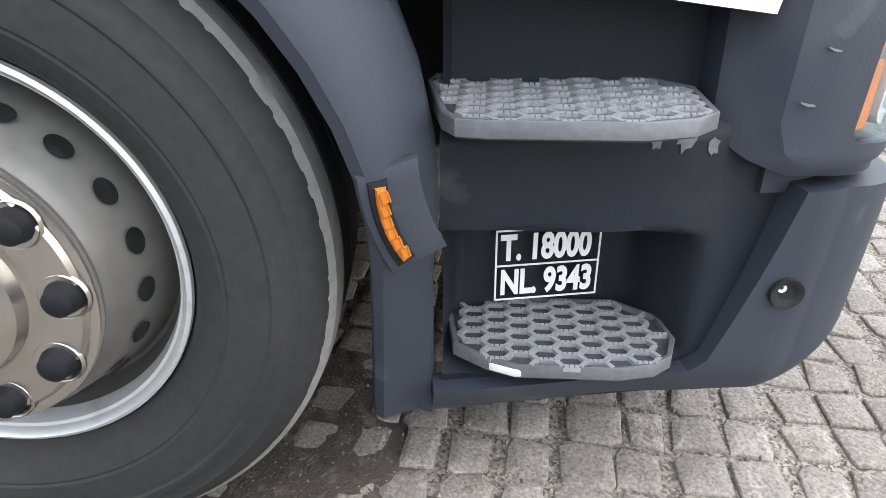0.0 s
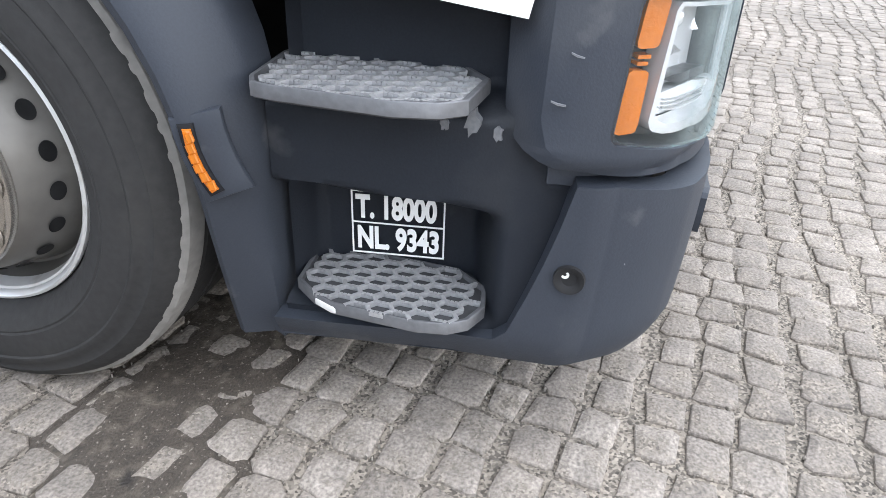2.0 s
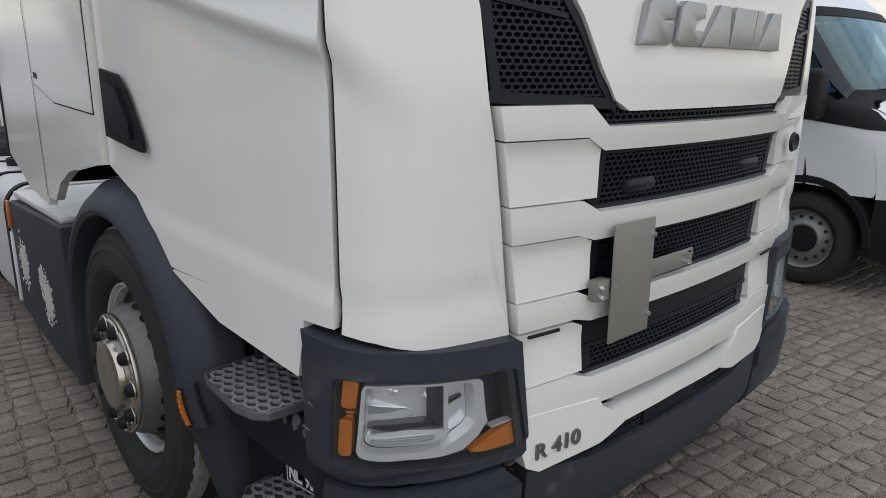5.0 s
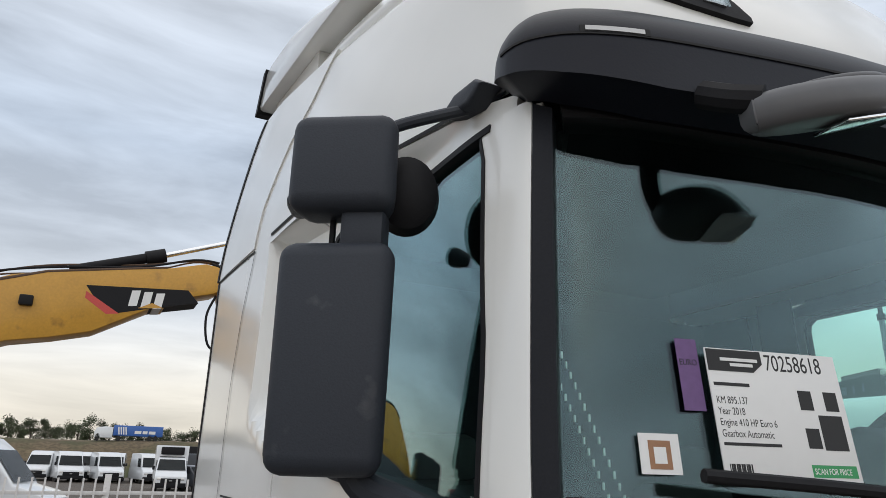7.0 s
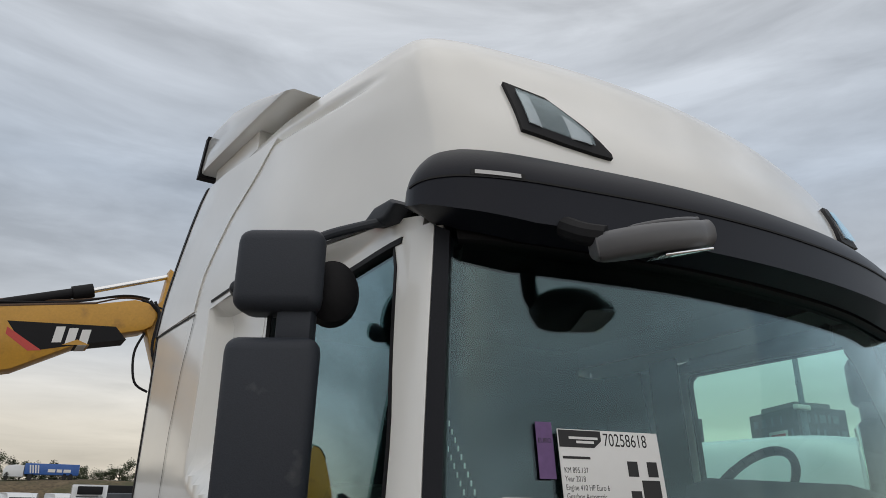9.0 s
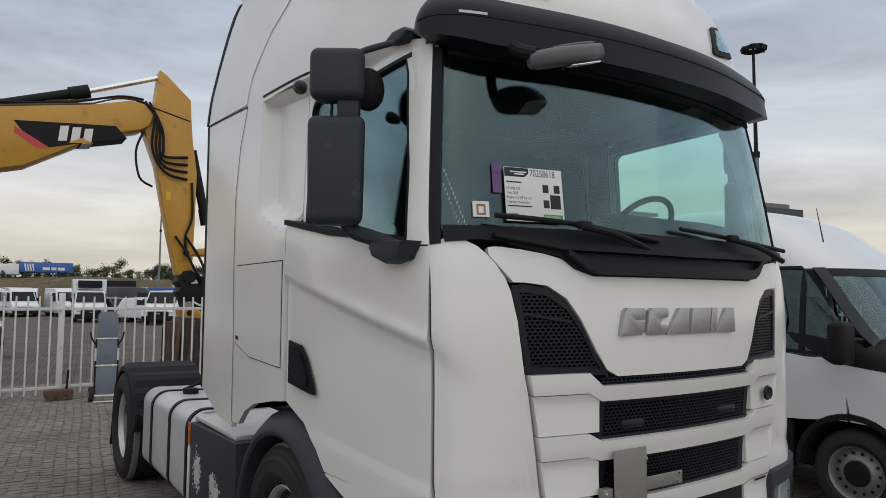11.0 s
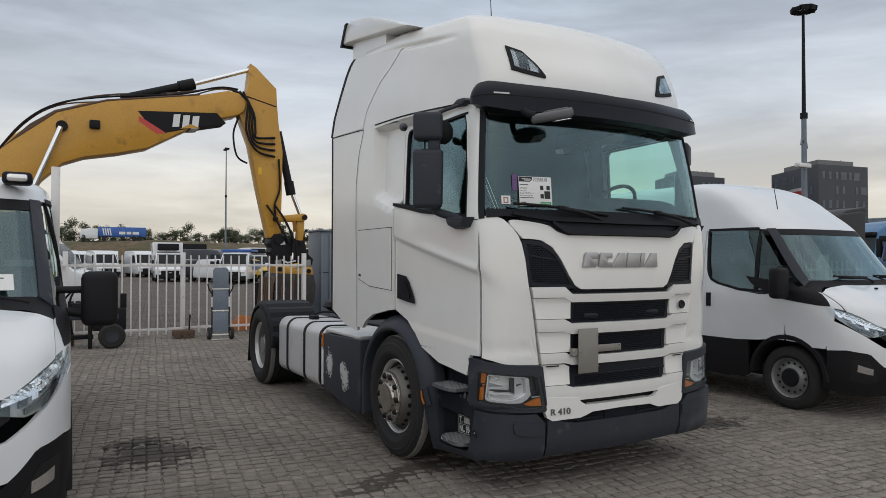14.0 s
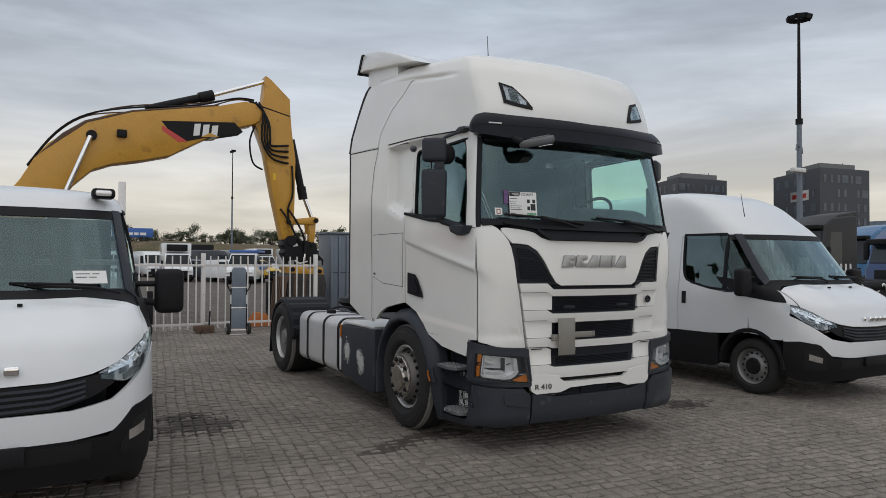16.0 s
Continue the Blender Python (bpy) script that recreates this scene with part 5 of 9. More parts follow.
# --- parts across the whole front ---
pane = bmesh.new()
for sign in (-1, 1):
    cab_k([(0, 1.93, 2.63), (3.0, 1.93, 2.64), (3.9, 1.94, 2.645)], -0.012, 0.006, sign, 40, 10, pane)
bmesh.ops.remove_doubles(pane, verts=[v for v in pane.verts if abs(v.co.x) < 1e-4], dist=1e-4)
part("windscreen", pane, GLASS, truck).visible_shadow = False
bm = bmesh.new()
for sign in (-1, 1):
    cab_k([(0, 2.605, 2.80), (2.5, 2.61, 2.83), (3.6, 2.635, 2.85), (4.3, 2.665, 2.83), (4.75, 2.70, 2.765)], 0.105, 0.09, sign, 40, 12, bm, bulge=lambda k, z: -0.07 * np.clip((z - 2.72) / 0.13, 0, 1) ** 2 - 0.05 * np.clip((k - 3.9) / 0.85, 0, 1) ** 2)
bmesh.ops.remove_doubles(bm, verts=[v for v in bm.verts if abs(v.co.x) < 1e-4], dist=1e-4)
visor = part("sun_visor", bm, VISOR, truck, "dark moulded sun visor over the windscreen")
bm = bmesh.new()
for sign in (-1, 1):
    cab_k([(0, 2.72, 2.726), (3.6, 2.725, 2.731), (4.4, 2.72, 2.726)], 0.1075, 0.01, sign, 40, 2, bm, bulge=lambda k, z: -0.07 * np.clip((z - 2.72) / 0.13, 0, 1) ** 2 - 0.05 * np.clip((k - 3.9) / 0.85, 0, 1) ** 2)
    cab_k([(2.62, 2.727, 2.745), (3.4, 2.73, 2.748)], 0.108, 0.02, sign, 6, 3, bm, bulge=lambda k, z: -0.07 * np.clip((z - 2.72) / 0.13, 0, 1) ** 2)
part("visor_seam", bm, DEEP, visor)
for sign in (-1, 1):
    part("visor_lamp", cab_k([(2.68, 2.730, 2.742), (3.34, 2.733, 2.745)], 0.1095, 0.02, sign, 6, 2, bulge=lambda k, z: -0.07 * np.clip((z - 2.72) / 0.13, 0, 1) ** 2), LETTER, visor)
part("screen_header", cab_front([(0, 2.60, 2.80), (0.98, 2.615, 2.80)], 0.004, 0.05, 20, 5), BLACK, truck)

front = part("front_panel", cab_front([(0, 1.40, 1.785), (0.40, 1.40, 1.785), (0.45, 1.425, 1.785), (0.50, 1.50, 1.785), (0.56, 1.61, 1.80), (0.62, 1.69, 1.835), (0.70, 1.738, 1.855), (0.79, 1.748, 1.868), (0.835, 1.748, 1.872), (0.86, 1.775, 1.875), (0.895, 1.815, 1.876), (0.92, 1.845, 1.872)], 0.004, 0.03, 40, 12), WHITE, truck)
part("cowl", cab_front([(0, 1.775, 1.95), (0.50, 1.775, 1.95), (0.58, 1.80, 1.95), (0.64, 1.845, 1.95), (0.84, 1.885, 1.95)], 0.012, 0.04, 30, 6), TRIM, truck)
for sign in (-1, 1):
    part("cowl_end", CAB.panel("x", [(0.80, 1.89, 1.95), (0.95, 1.90, 1.95), (1.06, 1.89, 1.95)], 0, 4.2, 0.010, 0.04, sign, 12, 4), TRIM, truck)
part("cowl_lip", cab_front([(0, 1.778, 1.815), (0.50, 1.78, 1.818), (0.55, 1.80, 1.83), (0.62, 1.845, 1.865)], 0.045, 0.05, 20, 4), TRIM, truck)
part("cowl_ridge", cab_front([(0, 1.855, 1.885), (0.62, 1.862, 1.892), (0.9, 1.905, 1.92)], 0.04, 0.04, 20, 4), TRIM, truck)
for x0 in (-0.9, 0.02):
    w = part("wiper", tube([(x0 + 0.72, 0.10, 1.875), (x0 + 0.5, 0.085, 1.93), (x0 + 0.3, 0.09, 1.955)], 0.013, 8), BLACK, truck)
    part("wiper_blade", tube([(x0 - 0.02, 0.20 if x0 < -0.5 else 0.115, 1.985), (x0 + 0.3, 0.115, 1.965), (x0 + 0.75, 0.11, 1.925)], 0.010, 8), BLACK, w)
    part("wiper_spoiler", box((x0 + 0.28, 0.075, 1.945), (x0 + 0.34, 0.105, 1.975), 0.006), BLACK, w)

# grille: backing sheet coloured as the shade behind, honeycomb fields, painted bars
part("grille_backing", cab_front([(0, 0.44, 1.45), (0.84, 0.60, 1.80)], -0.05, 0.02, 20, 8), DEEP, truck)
FIELDS = [(0.52, 0.485, 1.312, 1.165), (0.505, 0.465, 1.09, 0.935), (0.485, 0.45, 0.80, 0.715)]
for top, low, zt, zl in FIELDS:
    bm = bmesh.new()
    cab_front([(0, zl, zl + 0.012), (low, zl, zl + 0.012)], 0.0, 0.04, 10, 2, bm)
    cab_front([(0, zt - 0.012, zt), (top, zt - 0.012, zt)], 0.0, 0.04, 10, 2, bm)
    cab_front([(low - 0.035, zl, zt), (low, zl, zt), (top, zt - 0.014, zt)], -0.006, 0.03, 4, 4, bm)
    frame_part = part("grille", bm, MESH, truck, "black honeycomb grille field")
    tagged(part("honeycomb", honeycomb(bmesh.new(), lambda x, z, a=low, zl=zl, zt=zt: abs(x) < a - 0.03 and zl + 0.01 < z < zt - 0.005, -0.5, 0.5, zl, zt, -0.008), MESH, frame_part, smooth=False), kind="stuff")
    for sx in (-1, 1):
        if zt > 1.2:
            part("grille_boss", box((sx * 0.3 - 0.07, 0.115, 1.19 if sx < 0 else 1.2), (sx * 0.3 + 0.07, 0.16, 1.235 if sx < 0 else 1.24), 0.02), MESH, frame_part)
part("grille_lip", cab_front([(0, 0.80, 0.865), (0.49, 0.80, 0.865)], -0.004, 0.04, 12, 5), MESH, truck)
side = [(0.44, 1.405, 1.42), (0.50, 1.41, 1.49), (0.56, 1.415, 1.60), (0.62, 1.42, 1.68), (0.70, 1.42, 1.73), (0.785, 1.425, 1.742), (0.80, 1.46, 1.742), (0.838, 1.72, 1.738)]
for sign in (-1, 1):
    cg = part("corner_grille", CAB.panel("x", [(0.46, 1.405, 1.43), (0.805, 1.425, 1.45)], 0, 3, -0.002, 0.04, sign, 6, 3), MESH, truck, "black honeycomb corner grille")
    bm = bmesh.new()
    CAB.panel("x", [(x, hi - 0.03, hi) for x, lo, hi in side], 0, 3, -0.004, 0.04, sign, 16, 3, bm)
    CAB.panel("x", [(0.768, 1.425, 1.45), (0.785, 1.425, 1.53), (0.795, 1.45, 1.62), (0.815, 1.58, 1.735), (0.84, 1.715, 1.74)], 0, 3, -0.002, 0.04, sign, 8, 8, bm)
    CAB.panel("x", [(0.60, 1.60, 1.612), (0.80, 1.63, 1.642)], 0, 3, 0.0, 0.03, sign, 6, 3, bm)
    part("grille_frame", bm, MESH, cg)
    xs, hs = [r[0] for r in side], [r[2] for r in side]
    tagged(part("honeycomb", honeycomb(bmesh.new(), lambda x, z: 0.46 < abs(x) < 0.775 + 0.16 * (z - 1.43) and 1.43 < z < np.interp(abs(x), xs, hs) - 0.02, -0.9 if sign < 0 else 0.46, -0.46 if sign < 0 else 0.9, 1.43, 1.76, -0.008), MESH, cg, smooth=False), kind="stuff")
strip = part("upper_grille", cab_front([(0, 1.365, 1.372), (0.47, 1.365, 1.372)], -0.004, 0.03, 12, 2), MESH, truck)
tagged(part("honeycomb", honeycomb(bmesh.new(), lambda x, z: abs(x) < 0.47 and 1.37 < z < 1.405, -0.5, 0.5, 1.37, 1.41, -0.012, 0.022), MESH, strip, smooth=False), kind="stuff")


def column_end(z):
    """Outer edge of the grille, beside the corner panel."""
    return float(np.interp(z, (0.56, 0.60, 0.885, 1.03, 1.16, 1.34, 1.43), (0.675, 0.69, 0.694, 0.716, 0.738, 0.768, 0.786)))


def bar(z_mid, z_end, slope=0.50):
    """A painted bar: slim in the middle, deeper at its ends."""
    z0, z1 = z_end
    rows = [(0, *z_mid), (slope - 0.02, *z_mid), (slope + 0.04, *z_end), (column_end(z0), *z_end), (column_end(z1) + 0.002, z1 - 0.003, z1)]
    return cab_front(rows, 0.014, 0.06, 34, 6, bulge=lambda x, z: 0.008 * np.clip((z - z_mid[0]) / 0.05, 0, 1))


part("grille_bar", bar((1.312, 1.368), (1.345, 1.418)), WHITE, truck)
part("grille_bar", bar((1.09, 1.165), (1.110, 1.196), 0.49), WHITE, truck)
part("grille_bar", bar((0.872, 0.935), (0.888, 0.962), 0.47), WHITE, truck)
part("grille_bar", bar((0.622, 0.715), (0.60, 0.735), 0.46), WHITE, truck)
for sign in (-1, 1):
    for inner, z0, z1 in ((0.485, 1.1995, 1.3415), (0.47, 0.9655, 1.1065), (0.47, 0.7385, 0.8845)):
        top = z1 - (0.0 if z0 > 0.8 else 0.004)
        rows = [(inner, z0, top - 0.02), (inner + 0.045, z0, top), (column_end(z0), z0, top), (column_end(top) + 0.002, top - 0.003, top)]
        part("side_block", CAB.panel("x", rows, 0, 3, 0.016, 0.04, sign, 12, 8, bulge=lambda x, z: -0.010 * np.clip((z - z0) / 0.09, 0, 1) * np.clip((z1 - z) / 0.02, 0, 1)), WHITE, truck)
    part("lower_corner", CAB.panel("x", [(0.28, 0.532, 0.584), (0.34, 0.512, 0.588), (0.38, 0.501, 0.612), (0.40, 0.500, 0.64), (0.50, 0.499, 0.65), (0.61, 0.496, 0.66), (0.655, 0.52, 0.66), (0.685, 0.60, 0.66)], 0, 3, 0.022, 0.04, sign, 20, 6), WHITE, truck)
    part("slot", CAB.panel("x", [(0.56, 0.868, 0.875), (0.66, 0.868, 0.875)], 0, 3, 0.0175, 0.01, sign, 4, 2), DEEP, truck)
part("grille_bar", cab_front([(0, 0.54, 0.585), (0.285, 0.532, 0.585)], 0.020, 0.06, 20, 5), WHITE, truck)
for sign in (-1, 1):
    low_grille = part("lower_grille", CAB.panel("x", [(0.16, 0.468, 0.482), (0.47, 0.48, 0.494)], 0, 4.2, -0.004, 0.04, sign, 12, 3), MESH, truck)
tagged(part("honeycomb", honeycomb(bmesh.new(), lambda x, z: 0.16 < abs(x) < 0.40 and 0.46 < z < 0.54, -0.42, 0.42, 0.455, 0.545, -0.004), MESH, low_grille, smooth=False), kind="stuff")
part("radar_cover", cab_front([(0, 0.465, 0.538), (0.15, 0.465, 0.538)], 0.0, 0.03, 6, 4), VISOR, truck)
part("bumper", cab_front([(0, 0.245, 0.465), (0.42, 0.245, 0.465), (0.62, 0.245, 0.50), (0.645, 0.245, 0.50)], 0.014, 0.05, 30, 12, bulge=lambda x, z: -0.03 * np.clip((0.36 - z) / 0.12, 0, 1) ** 2), DARK, truck)
part("tow_cover", lathe([(0.0, 0.0), (0.004, 0.022), (-0.01, 0.026)], (-0.60, 0.205, 0.335), 20, "y", -1), DEEP, truck)
part("tow_cover", lathe([(0.0, 0.0), (0.004, 0.016), (-0.01, 0.02)], (0.1, 0.178, 0.375), 20, "y", -1), DEEP, truck)

# badge made of plain silver blocks, one for each letter
for i, (x, w) in enumerate(((-0.40, 0.125), (-0.268, 0.115), (-0.155, 0.14), (-0.01, 0.125), (0.125, 0.05), (0.172, 0.14))):
    y = float(CAB.pt(*CAB.locate("x", [abs(x + w / 2)], [1.6], 0, 3))[0, 1]) - 0.006
    z0, h = 1.553, 0.104
    shape = {0: [(0, 0), (0.9, 0), (1, 0.12), (1, 0.48), (0.62, 0.5), (0.62, 0.56), (1, 0.58), (1, 0.88), (0.9, 1), (0.14, 1), (0.04, 0.88), (0, 0.12)],
             1: [(0.12, 0), (0.9, 0), (1, 0.12), (1, 0.36), (0.66, 0.38), (0.66, 0.62), (1, 0.64), (1, 0.88), (0.9, 1), (0.12, 1), (0, 0.88), (0, 0.12)],
             2: [(0, 0), (1, 0), (0.82, 1), (0.44, 1)],
             3: [(0, 0), (1, 0), (1, 1), (0, 1)],
             4: [(0, 0), (0.8, 0), (0.8, 1), (0, 1)]}[i if i < 5 else 2]
    lean = 0.018
    bm = prism([(x + a * w + c * lean, z0 + c * h) for a, c in shape], "y", y - 0.014, y + 0.01, 0.003, 2)
    part("badge_block", bm, LETTER, truck)
num_at = CAB.locate("x", [0.66, 0.47], [0.56, 0.56], 0, 3)
num_p = CAB.pt(*num_at) * (-1, 1, 1)
part("model_number", writing("R 410", 0.060, Matrix.Translation((-0.635, float(num_p[0, 1]) - 0.0285, 0.537)) @ pose(0, 0, 0, 90, 0, math.degrees(math.atan2(num_p[1, 1] - num_p[0, 1], num_p[1, 0] - num_p[0, 0]))), 0.003, bold=0.001, squeeze=1.15), NUMBER, truck)
part("round_badge", lathe([(0.0, 0.0), (0.008, 0.02), (0.01, 0.028), (0.0, 0.034)], (0.615, 0.12, 1.265), 24, "y", -1), MESH, truck)

# number-plate bracket
br = part("plate_bracket", box((-0.435, 0.098, 0.815), (-0.255, 0.104, 1.125), 0.002), PLATE, truck, "bare metal plate bracket without a plate")
part("bracket_arm", box((-0.255, 0.106, 0.955), (-0.03, 0.111, 1.005), 0.0015), PLATE, br)
part("bracket_foot", box((-0.485, 0.105, 0.935), (-0.435, 0.135, 0.99), 0.003), PLATE, br)
for x, z in ((-0.06, 0.995), (-0.06, 0.968), (-0.475, 0.975), (-0.475, 0.95), (-0.42, 0.965), (-0.26, 1.08), (-0.26, 0.86)):
    part("bolt", rod((x, 0.092, z), (x, 0.112, z), 0.006, 0.006, 10), CHROME, br)

# roof lamps, spoiler, aerials, cross mirror
for sign in (-1, 1):
    fr = part("roof_lamp", CAB.panel("x", [(0.55, 2.905, 2.92), (0.60, 2.91, 3.0), (0.685, 2.925, 3.105), (0.80, 2.95, 3.14)], 0, 4, 0.012, 0.03, sign, 12, 8), BLACK, truck, "black-framed roof spotlight")
    part("lamp_bowl", CAB.panel("x", [(0.605, 2.935, 2.965), (0.685, 2.95, 3.07), (0.775, 2.975, 3.10)], 0, 4, 0.016, 0.01, sign, 8, 6, bulge=lambda x, z: -0.012 * np.clip(1 - ((x - 0.70) / 0.05) ** 2, 0, 1)), VANLAMP, fr)
    part("lamp_lens", CAB.panel("x", [(0.60, 2.93, 2.965), (0.685, 2.945, 3.075), (0.78, 2.97, 3.105)], 0, 4, 0.022, 0.003, sign, 8, 6), LENS, fr).visible_shadow = False
    sp = part("roof_spoiler", prism([(1.35, 3.50), (1.75, 3.575), (2.66, 3.715), (2.80, 3.725), (2.68, 3.90), (2.58, 3.905), (2.2, 3.83), (1.8, 3.69)], "x", sign * 0.0, sign * 1.13, 0.02), WHITE, truck)
    part("spoiler_edge", prism([(2.78, 3.71), (2.83, 3.71), (2.71, 3.905), (2.66, 3.905)], "x", sign * 0.0, sign * 1.14), BLACK, sp)
    part("spoiler_base", prism([(1.9, 3.4), (2.66, 3.4), (2.66, 3.765), (1.9, 3.64)], "x", sign * 0.2, sign * 1.07), WHITE, sp)
part("aerial", rod((-0.52, 1.05, 3.46), (-0.53, 1.06, 3.76), 0.006, 0.002, 8), BLACK, truck)
part("roof_fin", prism([(0.60, 3.33), (0.68, 3.37), (0.67, 3.425), (0.64, 3.42)], "x", 0.37, 0.39, 0.006), BLACK, truck)
MT = Matrix.Translation((-0.635, 0.11, 2.592)) @ pose(0, 0, 0, 10, -12, -22)
def leaf(x0, x1, half, z0, z1, bevel):
    """A flat pointed-oval shell in plan, thin at its rim."""
    n = 28
    xs = [x0 + (x1 - x0) * (0.5 - 0.5 * math.cos(math.pi * i / (n // 2))) for i in range(n // 2 + 1)]
    wide = lambda x: half * max(0.12, math.sin(math.pi * min(1, max(0, (x - x0) / (x1 - x0))) ** 0.8)) ** 0.55
    return prism([(x, -wide(x)) for x in xs] + [(x, wide(x)) for x in xs[::-1]], "z", z0, z1, bevel, 3, MT)


cm = part("cross_mirror", leaf(-0.165, 0.13, 0.07, -0.030, 0.034, 0.022), material("mirror_cap_grey", (0.12, 0.122, 0.13), 0.42, vary=0.06), truck, "grey-capped kerb mirror under the visor")
part("mirror_lid", leaf(-0.07, 0.10, 0.045, 0.030, 0.042, 0.005), bpy.data.materials["mirror_cap_grey"], cm)
part("mirror_bracket", tube([(-0.80, 0.24, 2.63), (-0.79, 0.19, 2.60), (-0.765, 0.15, 2.585)], 0.026, 10), BLACK, cm)
part("mirror_arm", tube([(-0.785, 0.19, 2.592), (-0.775, 0.165, 2.583), (-0.75, 0.145, 2.577)], 0.018, 10), BLACK, cm)
part("mirror_glass", box((-0.02, -0.045, -0.041), (0.10, 0.045, -0.0345), 0.002, m=Matrix.Translation((-0.635, 0.11, 2.592)) @ pose(0, 0, 0, 10, -12, -22)), CHROME, cm)

# weight label in the lower step pocket
T = set_in(-1) @ Matrix.Translation((-1.0185, 0.782, 0.333)) @ pose(0, 0, 0, 90, 0, -78.7)
bm = bmesh.new()
W, HH = 0.172, 0.128
add_box(bm, (0, 0, 0), (W, 0.003, 0.001), m=T)
add_box(bm, (0, HH - 0.003, 0), (W, HH, 0.001), m=T)
add_box(bm, (0, 0.0625, 0), (W, 0.0655, 0.001), m=T)
add_box(bm, (0, 0, 0), (0.003, HH, 0.001), m=T)
add_box(bm, (W - 0.003, 0, 0), (W, HH, 0.001), m=T)
lab = part("weight_label", bm, PAPER, truck, "white-framed weight label on dark plastic")
part("label_text", writing("T. 18000", 0.062, T @ Matrix.Translation((0.009, 0.075, 0)), 0.0006, squeeze=0.66, bold=0.0024), PAPER, lab)
part("label_text", writing("NL. 9343", 0.062, T @ Matrix.Translation((0.009, 0.012, 0)), 0.0006, squeeze=0.66, bold=0.0024), PAPER, lab)

# scuffs on the dark side box
rnd = random.Random(5)
for y0, z0, r, count in ((2.93, 0.575, 0.055, 420), (2.52, 0.50, 0.055, 420), (2.60, 0.57, 0.035, 160), (2.56, 0.38, 0.010, 5)):
    bm = bmesh.new()
    for _ in range(count):
        cy, cz, q = y0 + rnd.gauss(0, r * 0.6), z0 + rnd.gauss(0, r * 0.75), rnd.uniform(0.003, 0.013)
        turn, n = rnd.uniform(0, 6.28), 6
        add_prism(bm, [(cy + q * rnd.uniform(0.4, 1.2) * math.cos(turn + a * 1.047), cz + q * rnd.uniform(0.4, 1.2) * math.sin(turn + a * 1.047)) for a in range(n)], "x", -1.1985 + rnd.uniform(0, 0.0006), -1.194)
    tagged(part("scuff", bm, CHIP, truck, "mottled pale scuffed patch", smooth=False), kind="stuff")

for y0, z0, r, x in ((0.54, 0.645, 0.02, -1.1025), (0.50, 0.63, 0.012, -1.0955), (0.58, 0.64, 0.01, -1.1105)):
    pts = [(y0 + r * rnd.uniform(0.3, 0.8) * math.cos(a * 0.42), z0 + 1.3 * r * rnd.uniform(0.4, 1.1) * math.sin(a * 0.42)) for a in range(15)]
    part("scuff", prism(pts, "x", x - 0.001, x + 0.012, m=set_in(-1)), SCUFF, truck, "pale scuffed patch")
for k0, z0 in ((4.86, 0.765), (4.95, 0.70), (3.9, 0.45)):
    part("scratch", cab_k([(k0, z0, z0 + 0.002), (k0 + 0.05, z0 + 0.001, z0 + 0.004), (k0 + 0.09, z0 + 0.005, z0 + 0.007)], 0.0125, 0.004, -1, 6, 2), SCUFF, truck)
# cab floor, rear wall, chassis middle
part("cab_floor", box((-1.0, 0.5, 1.15), (1.0, 2.2, 1.2)), INTERIOR, truck)
part("headliner", box((-1.0, 0.72, 2.90), (1.0, 2.26, 2.93)), INTERIOR, truck)
part("cab_rear_wall", box((-1.12, 2.26, 1.05), (1.12, 2.32, 3.2)), INTERIOR, truck)
part("chassis_deck", box((-0.5, 2.4, 0.86), (0.5, 4.4, 0.90), 0.01), BLACK, truck)
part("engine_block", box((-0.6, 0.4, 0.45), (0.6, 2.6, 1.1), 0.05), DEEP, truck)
part("fifth_wheel", lathe([(0.0, 0.0), (0.0, 0.45), (-0.06, 0.5), (-0.2, 0.3)], (0, 5.0, 1.06), 32, "z"), BLACK, truck)
part("axle", rod((-0.95, RY, 0.495), (0.95, RY, 0.495), 0.09), BLACK, truck)
part("axle", rod((-1.0, FR[0], 0.45), (1.0, FR[0], 0.45), 0.06), BLACK, truck)
for i in range(3):
    part("air_hose", tube([(-0.5 + 0.1 * i, 2.5, 1.3), (-0.6 + 0.1 * i, 2.75, 1.05), (-0.4 + 0.1 * i, 3.1, 0.98), (-0.3 + 0.1 * i, 3.6, 1.0)], 0.016), BLACK, truck)

# dashboard, wheel, seats behind the windscreen
part("dashboard", prism([(0.32, 1.75), (0.32, 1.90), (0.5, 1.935), (0.85, 1.93), (0.95, 1.80), (0.95, 1.3), (0.6, 1.25)], "x", -1.0, 1.0, 0.03), INTERIOR, truck)
part("binnacle", prism([(0.40, 1.92), (0.44, 2.0), (0.54, 2.085), (0.66, 2.12), (0.74, 2.10), (0.76, 2.02), (0.80, 1.92)], "x", 0.12, 1.0, 0.03, 3), INTERIOR, truck)
bm = bmesh.new()
for i in range(32):
    a, b = 2 * math.pi * i / 32, 2 * math.pi * (i + 1) / 32
    mt = Matrix.Translation((0.55, 0.80, 2.055)) @ pose(0, 0, 0, -50)
    add_rod(bm, mt @ Vector((0.22 * math.cos(a), 0.22 * math.sin(a), 0)), mt @ Vector((0.22 * math.cos(b), 0.22 * math.sin(b), 0)), 0.016, 0.016, 8)
sw = part("steering_wheel", bm, BLACK, truck)
part("wheel_hub", box((-0.09, -0.07, -0.03), (0.09, 0.09, 0.02), 0.02, m=mt), BLACK, sw)
